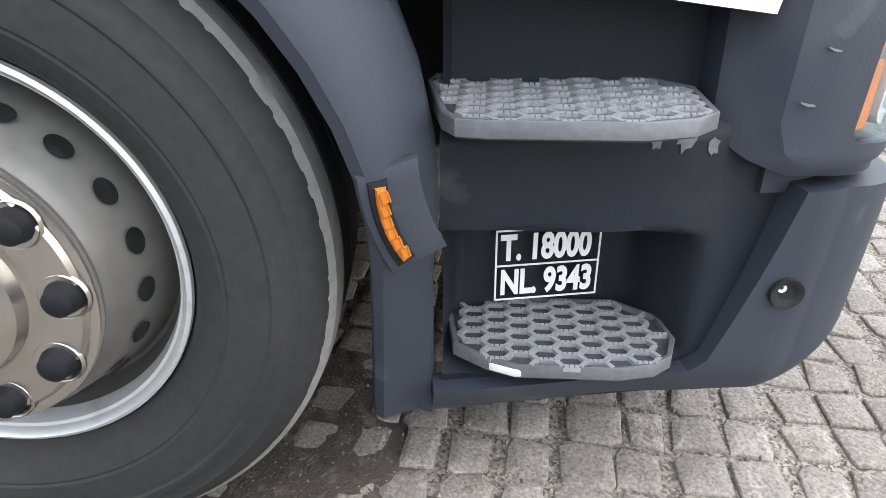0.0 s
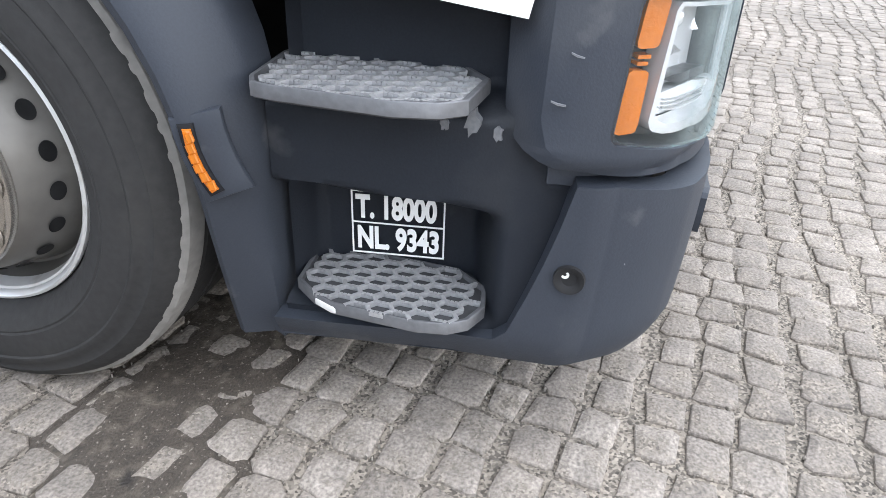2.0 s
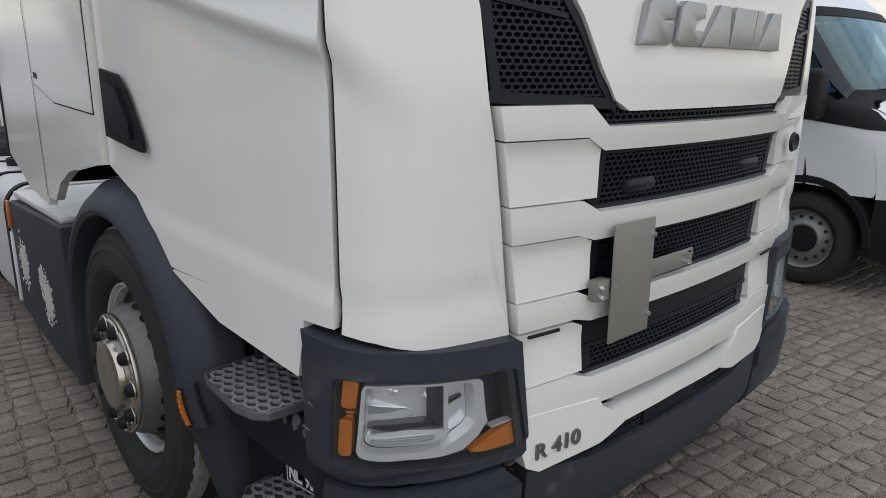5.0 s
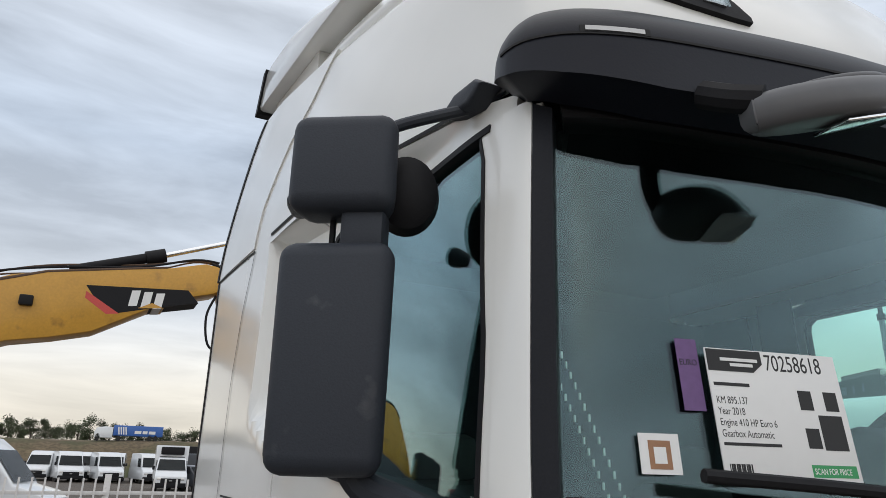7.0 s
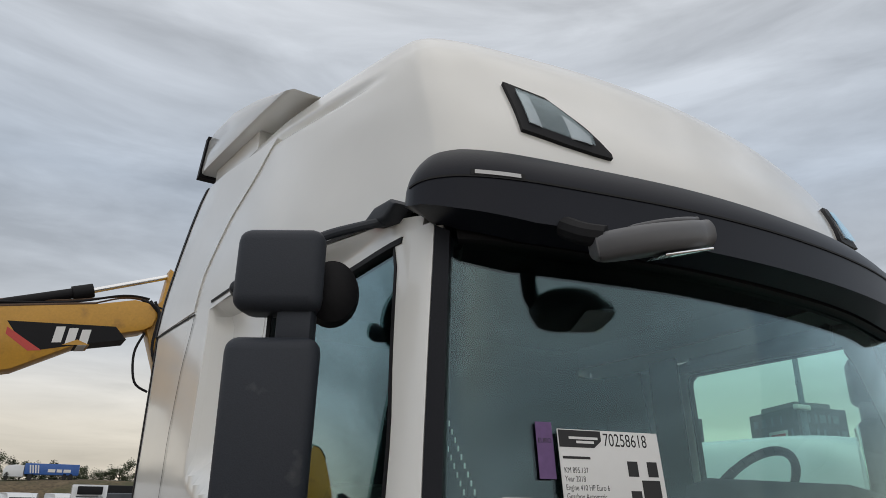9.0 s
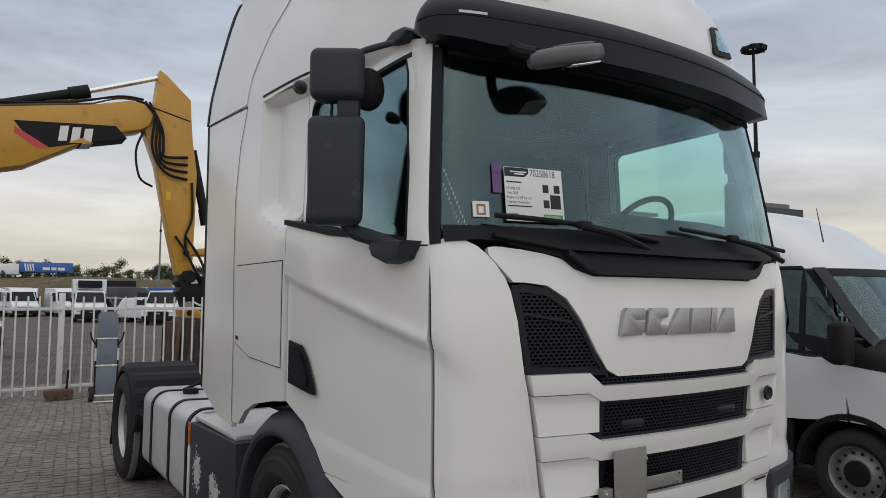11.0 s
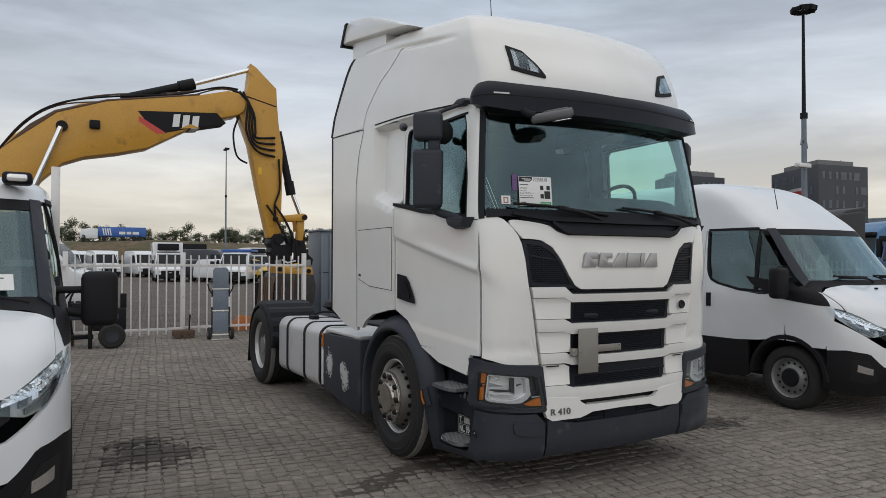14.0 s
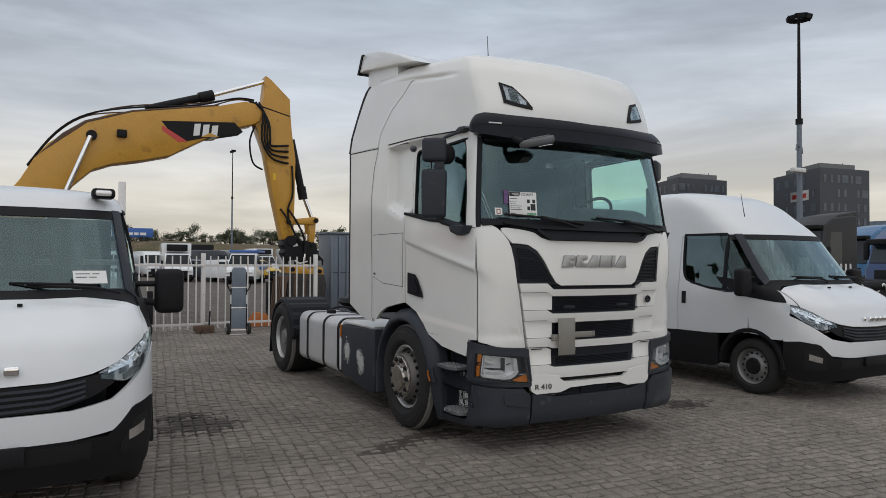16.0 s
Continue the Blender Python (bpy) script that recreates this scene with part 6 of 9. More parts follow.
for x in (-0.58, 0.55):
    st = part("seat", box((x - 0.25, 1.2, 1.25), (x + 0.25, 1.72, 1.45), 0.06), SEAT, truck)
    part("backrest", box((x - 0.24, 1.62, 1.4), (x + 0.24, 1.78, 1.95), 0.06), SEAT, st)
    part("headrest", box((x - 0.14, 1.64, 1.94), (x + 0.14, 1.74, 2.1), 0.04), SEAT, st)
part("curtain", box((-1.05, 1.95, 1.3), (1.05, 2.0, 2.7), 0.01), INTERIOR, truck)
for sign in (-1,):
    bm, gv = bmesh.new(), []
    for i in range(15):
        w = i / 14
        gv.append([bm.verts.new((sign * (1.055 - 0.02 * math.sin(9 * w) - 0.10 * w * (1 - h) - 0.10 * h), 0.46 + 0.30 * w - 0.04 * h + 0.015 * math.sin(23 * w), 1.93 + 0.70 * h)) for h in (0, 0.25, 0.5, 0.75, 1.0)])
    for a, b in zip(gv, gv[1:]):
        for j in range(4):
            bm.faces.new((a[j], a[j + 1], b[j + 1], b[j]))
    bmesh.ops.solidify(bm, geom=bm.faces[:], thickness=0.008)
    part("side_curtain", bm, SEAT, truck, "dark curtain gathered behind the pillar")
# bright dashes modelled for strip lights mirrored in the screen, beside the curtain
bm = bmesh.new()
for j in range(2):
    for i in range(24):
        add_box(bm, (-0.995 + 0.0045 * i + 0.015 * j, 0.50 - 0.006 * i, 2.30 - 0.018 * i - 0.09 * j), (-0.992 + 0.0045 * i + 0.015 * j, 0.503 - 0.006 * i, 2.312 - 0.018 * i - 0.09 * j))
tagged(part("curtain_stitching", bm, PAPER, truck), kind="stuff")

# papers behind the screen
def flat_on(x, z, off, reach):
    """Axes of a flat sheet laid on the outside of the cab front: right, up, outward."""
    kk, vv = CAB.locate("x", [x, x + reach, x - reach, x, x], [z, z, z, z - 0.08, z + 0.08], 0, 4.2)
    p, n = CAB.pt(kk, vv) * (-1, 1, 1), Vector(CAB.normal(kk, vv)[0] * (-1, 1, 1)).normalized()
    right = Vector(p[2] - p[1]).normalized()
    up = (Vector(p[4] - p[3]) - right * Vector(p[4] - p[3]).dot(right)).normalized()
    face = right.cross(up)
    m = Matrix((right, up, face)).transposed().to_4x4()
    m.translation = Vector(p[0]) + n * off
    return m


C = flat_on(0.71, 2.078, 0.004, 0.11) @ Matrix.Translation((-0.123, -0.105, 0)) @ Matrix.Diagonal((0.84, 1.03, 1, 1))
card = part("price_card", box((0, 0, -0.003), (0.294, 0.202, 0.0003), 0.0012, m=C), PAPER, truck, "white price card with black print")
bm = bmesh.new()
add_prism(bm, [(0.002, 0.166), (0.10, 0.166), (0.122, 0.180), (0.122, 0.2), (0.002, 0.2)], "z", -0.0005, 0.001, m=C)
part("card_header", bm, INK, card)
bm = bmesh.new()
for x0, x1, z in ((0.03, 0.112, 0.182), (0.05, 0.1, 0.174)):
    add_box(bm, (x0, z, 0.001), (x1, z + 0.005, 0.0016), m=C)
part("card_logo", bm, PAPER, card)
part("card_number", writing("70258618", 0.037, C @ Matrix.Translation((0.128, 0.171, 0)), 0.0006, squeeze=0.88), INK, card)
for i, s in enumerate(("KM 895.137", "Year 2018", "Engine 410 HP Euro 6", "Gearbox Automatic")):
    part("card_line", writing(s, 0.0155, C @ Matrix.Translation((0.008, 0.116 - 0.0165 * i, 0)), 0.0005, squeeze=0.88), INK, card)
part("card_bar", box((0.008, 0.143, 0), (0.085, 0.148, 0.0008), m=C), INK, card)
part("card_bar", box((0.008, 0.054, 0), (0.13, 0.0585, 0.0008), m=C), INK, card)
bm = bmesh.new()
for i in range(14):
    add_box(bm, (0.012 + 0.0034 * i, 0.012, 0), (0.0135 + 0.0034 * i + 0.0012 * (i % 3), 0.028, 0.0008), m=C)
tagged(part("card_stripes", bm, INK, card), kind="stuff")
for x, z, s in ((0.19, 0.112, 0.03), (0.248, 0.112, 0.03), (0.19, 0.054, 0.03), (0.226, 0.052, 0.053)):
    part("card_block", box((x, z, 0), (x + s, z + s, 0.0008), m=C), INK, card)
part("card_strip", box((0.186, 0.012, 0), (0.285, 0.03, 0.0008), m=C), GREEN, card)
part("strip_text", writing("SCAN FOR PRICE", 0.0125, C @ Matrix.Translation((0.19, 0.0165, 0.0008)), 0.0004, squeeze=0.86), PAPER, card)
S = flat_on(0.925, 2.015, -0.006, 0.04) @ Matrix.Scale(0.8, 4)
stk = part("toll_sticker", box((-0.04, -0.037, 0), (0.04, 0.037, 0.001), m=S), PAPER, truck, "small white sticker with brown print")
part("sticker_print", box((-0.022, -0.028, 0.001), (0.022, 0.024, 0.0016), m=S), BROWN, stk)
part("sticker_core", box((-0.012, -0.018, 0.0016), (0.012, 0.012, 0.0022), m=S), PAPER, stk)
S = flat_on(0.853, 2.14, -0.006, 0.03) @ Matrix.Diagonal((0.85, 1, 1, 1))
stk = part("purple_sticker", box((-0.022, -0.06, 0), (0.022, 0.055, 0.001), m=S), PURPLE, truck, "faded purple emission sticker")
part("sticker_text", writing("EURO", 0.014, S @ Matrix.Translation((-0.019, 0.012, 0.001)), 0.0004), INK, stk)
# ---- vans ----
def build_van(label, at, high=True):
    van = thing("van", label, "van", at=at)
    base = [(0, 0.0), (0.5, 0.035), (0.8, 0.14), (0.94, 0.30), (1.0, 0.55), (1.0, 1.0), (1.0, 1.7), (1.0, 2.6), (1.0, 6.0)]
    if high:
        lev = [(0.25, 0.08, 0.98), (0.5, 0.0, 1.0), (0.8, 0.0, 1.0), (1.0, 0.05, 1.0), (1.14, 0.14, 1.0), (1.27, 0.36, 0.99), (1.36, 0.58, 0.975), (1.65, 0.82, 0.94), (1.97, 1.06, 0.895), (2.2, 1.35, 0.87), (2.4, 1.62, 0.84), (2.54, 1.95, 0.76), (2.60, 2.3, 0.55), (2.62, 2.7, 0.0)]
    else:
        lev = [(0.25, 0.08, 0.98), (0.5, 0.0, 1.0), (0.8, 0.0, 1.0), (1.0, 0.05, 1.0), (1.14, 0.14, 1.0), (1.27, 0.36, 0.99), (1.36, 0.58, 0.975), (1.65, 0.82, 0.94), (1.97, 1.06, 0.895), (2.08, 1.20, 0.85), (2.14, 1.45, 0.7), (2.17, 1.8, 0.4), (2.18, 2.2, 0.0)]
    end = 6.0 if high else 2.5
    rows = []
    for z, y0, g in lev:
        rows.append([(x * g, y0 + y * (end - y0) / 6.0 if high else min(y0 + y * (1 - y0 / 6), end + 0.02 * i), z) for i, (x, y) in enumerate(base)])
    H = Hull(rows)
    zs = [l[0] for l in lev]

    def vk(rows, off=0.0, thick=0.02, sign=1, nk=14, nz=8, bm=None, bulge=None):
        ks = np.array([r[0] for r in rows])
        k = np.unique(np.concatenate([np.linspace(ks[0], ks[-1], nk), ks]))
        lo, hi = np.interp(k, ks, [r[1] for r in rows]), np.interp(k, ks, [r[2] for r in rows])
        w = np.linspace(0, 1, nz)
        z = lo[:, None] * (1 - w) + hi[:, None] * w
        kk = np.repeat(k[:, None], nz, 1)
        v = np.interp(z, zs, range(len(zs)))
        for _ in range(6):
            p = H.pt(kk, v)[..., 2]
            v = np.clip(v + (z - p) / np.maximum((H.pt(kk, v + 1e-3)[..., 2] - p) / 1e-3, 0.02), 0, len(zs) - 1)
        return H.skin(kk, v, off, thick, sign, bm, None if bulge is None else bulge(kk, z))

    def both(rows, **kw):
        bm = bmesh.new()
        for sg in (-1, 1):
            vk(rows, sign=sg, bm=bm, **kw)
        bmesh.ops.remove_doubles(bm, verts=[v for v in bm.verts if abs(v.co.x) < 1e-4], dist=1e-4)
        return bm

    part("bumper", both([(0, 0.27, 0.52), (1.6, 0.25, 0.52), (2.2, 0.25, 0.67), (3.0, 0.25, 0.70), (3.9, 0.30, 0.68)], off=0.006, thick=0.04, nk=30), BLACK, van)
    # black patch on the bumper, coloured as the shade of an open intake
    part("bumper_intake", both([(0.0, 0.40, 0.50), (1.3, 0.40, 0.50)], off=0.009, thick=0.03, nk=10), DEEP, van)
    part("front_mask", both([(0, 0.525, 0.70), (1.0, 0.525, 0.70), (1.7, 0.55, 0.74), (2.3, 0.68, 0.84), (3.2, 0.705, 0.96), (3.9, 0.69, 1.03)], off=0.004, thick=0.03, nk=30), VANWHITE, van)
    part("grille", both([(0, 0.705, 0.86), (0.8, 0.71, 0.87), (1.4, 0.78, 0.90), (1.75, 0.84, 0.92)], off=-0.01, thick=0.03, nk=18), BLACK, van)
    for j in range(4):
        part("grille_slat", both([(0, 0.715 + 0.036 * j, 0.732 + 0.036 * j), (0.75, 0.725 + 0.036 * j, 0.742 + 0.036 * j), (1.2, 0.77 + 0.03 * j, 0.785 + 0.03 * j)], off=0.004, thick=0.02, nk=12, nz=3), DARK, van)
    part("bonnet", both([(0, 0.865, 1.335), (0.8, 0.875, 1.335), (1.3, 0.905, 1.33), (1.8, 0.96, 1.32), (2.3, 1.04, 1.30), (2.8, 1.09, 1.27)], off=0.004, thick=0.03, nk=34, nz=18, bulge=lambda k, z: 0.012 * np.clip(1 - abs(k - 1.2) / 0.5, 0, 1) * np.clip((z - 1.0) / 0.2, 0, 1)), VANWHITE, van)
    part("scuttle", both([(0, 1.33, 1.40), (2.0, 1.33, 1.40), (2.9, 1.27, 1.40)], off=-0.006, thick=0.03, nk=20, nz=4), BLACK, van)
    part("windscreen", both([(0, 1.395, 1.955), (2.0, 1.395, 1.955), (2.45, 1.39, 1.955)], off=-0.004, thick=0.005, nk=16), VANGLASS, van).visible_shadow = False
    part("screen_band", both([(0, 1.90, 1.97), (2.4, 1.90, 1.97)], off=-0.001, thick=0.01, nk=14, nz=3), BLACK, van)
    for j in (-0.52, 0.25):
        w = part("wiper", tube([(j, 0.66, 1.42), (j + 0.35, 0.57, 1.41), (j + 0.55, 0.60, 1.37)], 0.011, 6), BLACK, van)
        part("wiper_blade", tube([(j - 0.1, 0.66, 1.44), (j + 0.4, 0.585, 1.425)], 0.009, 6), BLACK, w)
    top = len(lev) - 1
    for sg in (-1, 1):
        part("screen_pillar", vk([(2.4, 1.385, 1.97), (2.95, 1.33, 1.97)], 0.004, 0.03, sg, 8, 8), DARK, van)
        part("fender", vk([(2.85, 1.10, 1.27), (3.2, 1.12, 1.30), (3.6, 0.95, 1.28), (3.95, 0.70, 1.26), (4.3, 0.70, 1.25), (4.6, 0.735, 1.24), (4.93, 0.745, 1.235)], 0.0, 0.03, sg, 20, 8), VANWHITE, van)
        part("pillar_mask", vk([(2.95, 1.25, 1.34), (3.3, 1.135, 1.32), (3.8, 1.14, 1.36), (4.3, 1.165, 1.40), (4.85, 1.20, 1.43)], 0.004, 0.02, sg, 16, 6), BLACK, van)
        lamp = part("headlamp", vk([(1.45, 0.87, 0.91), (2.0, 0.84, 0.985), (2.4, 0.86, 1.05), (3.0, 0.95, 1.10), (3.55, 1.05, 1.13)], -0.02, 0.02, sg, 16, 6), VANLAMP, van, "clear swept-back headlamp")
        part("lamp_lens", vk([(1.45, 0.87, 0.91), (2.0, 0.84, 0.985), (2.4, 0.86, 1.05), (3.0, 0.95, 1.10), (3.55, 1.05, 1.13)], 0.006, 0.003, sg, 16, 6), LENS, lamp).visible_shadow = False
        part("lamp_reflector", vk([(1.62, 0.905, 0.94), (2.0, 0.925, 0.985), (2.5, 0.965, 1.045), (3.0, 1.02, 1.085), (3.15, 1.05, 1.085)], -0.006, 0.01, sg, 64, 9, bulge=lambda k, z: 0.010 * np.sin(31 * k + 9 * np.sin(40 * z)) * np.sin(90 * z + 7 * k)), CHROME, lamp)
        part("lamp_chrome", vk([(1.6, 0.90, 0.915), (2.3, 0.95, 0.975), (3.3, 1.06, 1.09)], -0.002, 0.02, sg, 12, 3), CHROME, lamp)
        part("lamp_mask", vk([(2.0, 0.85, 0.88), (2.6, 0.89, 0.94), (3.0, 0.96, 0.99)], -0.004, 0.02, sg, 10, 3), LAMPDARK, lamp)
        for j in range(6):
            k0 = 1.9 + 0.24 * j
            part("lamp_facet", vk([(k0, 0.885 + 0.028 * j, 0.925 + 0.03 * j), (k0 + 0.16, 0.895 + 0.028 * j, 0.945 + 0.03 * j)], -0.008, 0.01, sg, 4, 3), CHROME if j % 2 else LAMPDARK, lamp)
        part("fog_lamp", vk([(2.1, 0.47, 0.53), (2.75, 0.50, 0.57)], 0.012, 0.02, sg, 8, 4), CHROME, van)
        part("bumper_pocket", vk([(1.9, 0.40, 0.46), (2.3, 0.38, 0.60), (3.0, 0.40, 0.62)], 0.010, 0.02, sg, 8, 6), DEEP, van)
        # doors, sill, side
        def vy(rows, off, thick, na=12, nz=8, mat=VANWHITE, name="door", parent=van):
            return part(name, H.panel("y", rows, 3.3, 8.0, off, thick, sg, na, nz), mat, parent)
        door = vy([(0.985, 0.745, 1.24), (1.15, 0.74, 1.23), (1.3, 0.72, 1.23), (1.55, 0.70, 1.26), (1.85, 0.70, 1.325), (1.95, 0.70, 1.37), (2.0, 0.70, 1.45), (2.02, 0.70, 1.75), (2.06, 0.70, 2.0)], 0.0, 0.03, 16, 12)
        vy([(1.0, 1.235, 1.95), (1.55, 1.25, 1.985), (1.85, 1.315, 1.985), (1.95, 1.36, 1.985), (2.02, 1.5, 1.985)], -0.012, 0.005, 12, 6, VANGLASS, "side_window", door).visible_shadow = False
        vy([(0.85, 1.235, 1.26), (1.0, 1.235, 1.265), (1.55, 1.262, 1.29), (1.85, 1.328, 1.352), (1.95, 1.372, 1.40), (1.99, 1.43, 1.60), (2.012, 1.5, 1.96), (2.03, 1.75, 1.96)], 0.004, 0.02, 12, 3, BLACK, "window_seal", door)
        vy([(1.1, 1.955, 1.985), (2.03, 1.965, 1.99)], 0.004, 0.02, 8, 3, BLACK, "window_seal", door)
        vy([(1.32, 1.25, 1.97), (1.36, 1.26, 1.97)], 0.002, 0.02, 3, 6, BLACK, "window_post", door)
        vy([(0.80, 1.22, 1.30), (1.0, 1.235, 1.42), (1.12, 1.24, 1.50)], 0.003, 0.02, 6, 5, BLACK, "window_corner", door)
        vy([(1.93, 1.06, 1.22), (1.99, 1.06, 1.22)], 0.012, 0.03, 4, 5, BLACK, "door_handle", door)
        part("roof", H.skin(*np.meshgrid(np.linspace(0, 8, 50), np.linspace(7.98, top, 24), indexing="ij"), 0.0, 0.03, sg), VANWHITE, van)
        if high:
            vy([(2.07, 0.70, 2.0), (3.0, 0.66, 2.0), (5.9, 0.66, 2.0)], 0.0, 0.03, 14, 10, VANWHITE, "side_panel")
            vy([(2.2, 0.95, 0.965), (5.5, 0.95, 0.965)], 0.006, 0.02, 8, 2, VANWHITE, "side_moulding")
        vy([(1.42, 0.32, 0.695), (1.5, 0.28, 0.69), (2.0, 0.27, 0.695), (end - 0.1, 0.27, 0.66)], 0.003, 0.04, 12, 6, BLACK, "sill")
        for i, wy in enumerate((0.95, 4.45)):
            wheel = part("wheel", lathe([(-0.02, 0.205), (0.01, 0.24), (0.012, 0.29), (-0.01, 0.328), (-0.04, 0.342), (-0.2, 0.342), (-0.22, 0.2)], (sg * 0.96, wy, 0.342), 40, "x", sg), RUBBER, van, "black tyre on a steel rim")
            rim = part("rim", lathe([(-0.02, 0.205), (0.0, 0.212), (-0.01, 0.2), (-0.06, 0.185), (-0.05, 0.15), (-0.02, 0.11), (-0.02, 0.0)], (sg * 0.96, wy, 0.342), 40, "x", sg), STEEL, wheel)
            part("hub_cap", lathe([(0.0, 0.10), (0.02, 0.09), (0.025, 0.0)], (sg * 0.945, wy, 0.342), 24, "x", sg), BLACK, rim)
            # dark dots on the rim carry the shade of its holes
            for q in range(14):
                a = 2 * math.pi * q / 14
                part("rim_hole", lathe([(0, 0.0), (0.003, 0.012), (-0.005, 0.013)], (sg * 0.918, wy + 0.157 * math.cos(a), 0.342 + 0.157 * math.sin(a)), 10, "x", sg), DEEP, rim)
            bm = bmesh.new()
            prev = None
            for q in range(17):
                a = math.pi * (q / 16)
                ring = [bm.verts.new((sg * x, wy + r * math.cos(a), 0.36 + r * math.sin(a) * 0.98)) for x, r in ((0.80, 0.40), (0.99, 0.40), (1.012, 0.41), (1.012, 0.45), (0.995, 0.46), (0.80, 0.46))]
                if prev:
                    for c in range(6):
                        bm.faces.new((prev[c], prev[(c + 1) % 6], ring[(c + 1) % 6], ring[c]))
                prev = ring
            part("wheel_arch", bm, BLACK, van)
        mir = part("mirror", box((sg * 1.16 - 0.10, 0.86, 1.20), (sg * 1.16 + 0.10, 1.0, 1.53), 0.045, 3), BLACK, van, "black door mirror on two arms")
        part("mirror_arm", rod((sg * 0.93, 0.95, 1.30), (sg * 1.1, 0.93, 1.27), 0.025), BLACK, mir)
        part("mirror_arm", rod((sg * 0.93, 0.95, 1.42), (sg * 1.1, 0.93, 1.42), 0.022), BLACK, mir)
        part("washer_jet", box((sg * 0.22 - 0.015, 0.42, 1.30), (sg * 0.22 + 0.015, 0.45, 1.318), 0.004), BLACK, van)
    # badge of plain chrome blocks
    for i in range(5):
        x = -0.24 + 0.1 * i
        part("badge_block", box((x, -0.012 + 0.1 * abs(x) ** 1.5, 0.93), (x + (0.03 if i == 0 else 0.08), 0.03, 0.985), 0.012, 3), CHROME, van)
    part("plate_holder", box((-0.27, -0.03, 0.42), (0.27, 0.0, 0.53), 0.006), BLACK, van)
    # cab interior
    part("floor", box((-0.9, 0.75, 0.35), (0.9, min(end - 0.1, 5.9), 0.45)), INTERIOR, van)
    part("dashboard", prism([(0.75, 1.25), (0.85, 1.38), (1.1, 1.36), (1.25, 1.2), (1.25, 0.8), (0.8, 0.8)], "x", -0.85, 0.85, 0.02), INTERIOR, van)
    part("bulkhead", box((-0.85, 2.28, 0.45), (0.85, 2.32, 1.95)), INTERIOR, van)
    for x in (-0.45, 0.15, 0.5):
        st = part("seat", box((x - 0.22, 1.45, 0.8), (x + 0.22, 1.95, 0.98), 0.05), SEAT, van)
        part("backrest", box((x - 0.22, 1.88, 0.95), (x + 0.22, 2.02, 1.55), 0.05), SEAT, st)
        part("headrest", box((x - 0.12, 1.9, 1.55), (x + 0.12, 2.0, 1.74), 0.03), SEAT, st)
    part("chassis", box((-0.8, 0.5, 0.30), (0.8, end + (3.3 if not high else -0.2), 0.42), 0.02), BLACK, van)
    return van, vk


van_r, _ = build_van("white high-roof panel van parked beside the truck", (4.28, 0.08, 0), True)
part("aerial", rod((-0.60, 1.32, 2.2), (-0.62, 1.36, 2.5), 0.006, 0.003, 6), BLACK, van_r)
van_l, vk_l = build_van("white chassis-cab van with a note in the windscreen", (-4.52, 0.15, 0), False)
for sg in (-1, 1):
    mk = part("roof_marker", box((sg * 0.72 - 0.08, 1.12, 2.055), (sg * 0.72 + 0.08, 1.27, 2.13), 0.025, 3), BLACK, van_l, "clear roof marker lamp")
    part("marker_lens", box((sg * 0.72 - 0.055, 1.105, 2.07), (sg * 0.72 + 0.055, 1.15, 2.115), 0.015, 2), REFLECT, mk)
    part("headboard_post", box((sg * 0.93 - 0.03, 2.20, 0.5), (sg * 0.93 + 0.03, 2.24, 2.30), 0.004), FENCE, van_l)
part("flatbed", box((-1.0, 2.55, 0.85), (1.0, 5.6, 1.0), 0.02), GREYPLASTIC, van_l)
for j in range(3):
    part("headboard_bar", box((-0.93, 2.205, 1.1 + 0.45 * j), (0.93, 2.235, 1.15 + 0.45 * j), 0.004), FENCE, van_l)
N = Matrix.Translation((0.62, 0.70, 1.475)) @ pose(0, 0, 0, 60, 0, 10)
note = part("paper_note", box((-0.105, -0.05, 0), (0.105, 0.05, 0.002), m=N), PAPER, van_l, "white handwritten note")
bm = bmesh.new()
for i, (x0, x1, z) in enumerate(((-0.09, 0.0, 0.022), (0.015, 0.06, 0.022), (-0.09, -0.02, -0.004), (-0.01, 0.04, -0.004))):
    add_box(bm, (x0, z, 0.002), (x1, z + 0.006, 0.003), m=N)
part("note_bars", bm, INK, note)

# ---- fence with a sliding gate ----
def fy(x):
    return 11.55 + 0.06 * (x + 1.2)


fence = thing("fence", "white painted steel bar fence with a sliding gate", "fence")
for x0, x1 in ((-3.35, -1.2), (-1.2, 1.45), (-6.2, -3.35)):
    for z in (0.19, 1.49):
        part("rail", box((x0, fy((x0 + x1) / 2) - 0.02, z - 0.025), (x1, fy((x0 + x1) / 2) + 0.02, z + 0.025), 0.004), FENCE, fence)
    n = 13 if x1 < 1 else 16
    if x0 < -5:
        n = 17
    proto = None
    for i in range(1, n):
        x = x0 + (x1 - x0) * i / n
        if proto is None:
            proto = part("slat", box((-0.0135, -0.0135, 0.08), (0.0135, 0.0135, 1.70), 0.003, 1), FENCE, fence)
            ob = proto
        else:
            ob = new("slat", proto.data)
            ob.parent = fence
        ob.location = (x, fy((x0 + x1) / 2) - 0.034, 0)
for x in (-3.35, -1.2, 1.45):
    part("post", box((x - 0.045, fy(x) - 0.045, 0.0), (x + 0.045, fy(x) + 0.045, 1.76), 0.006), FENCE, fence)
foot = part("gate_foot", box((-1.42, fy(-1.2) - 0.30, 0.05), (-1.0, fy(-1.2) - 0.06, 0.17), 0.02), RUST, fence, "rusty roller foot of the gate")
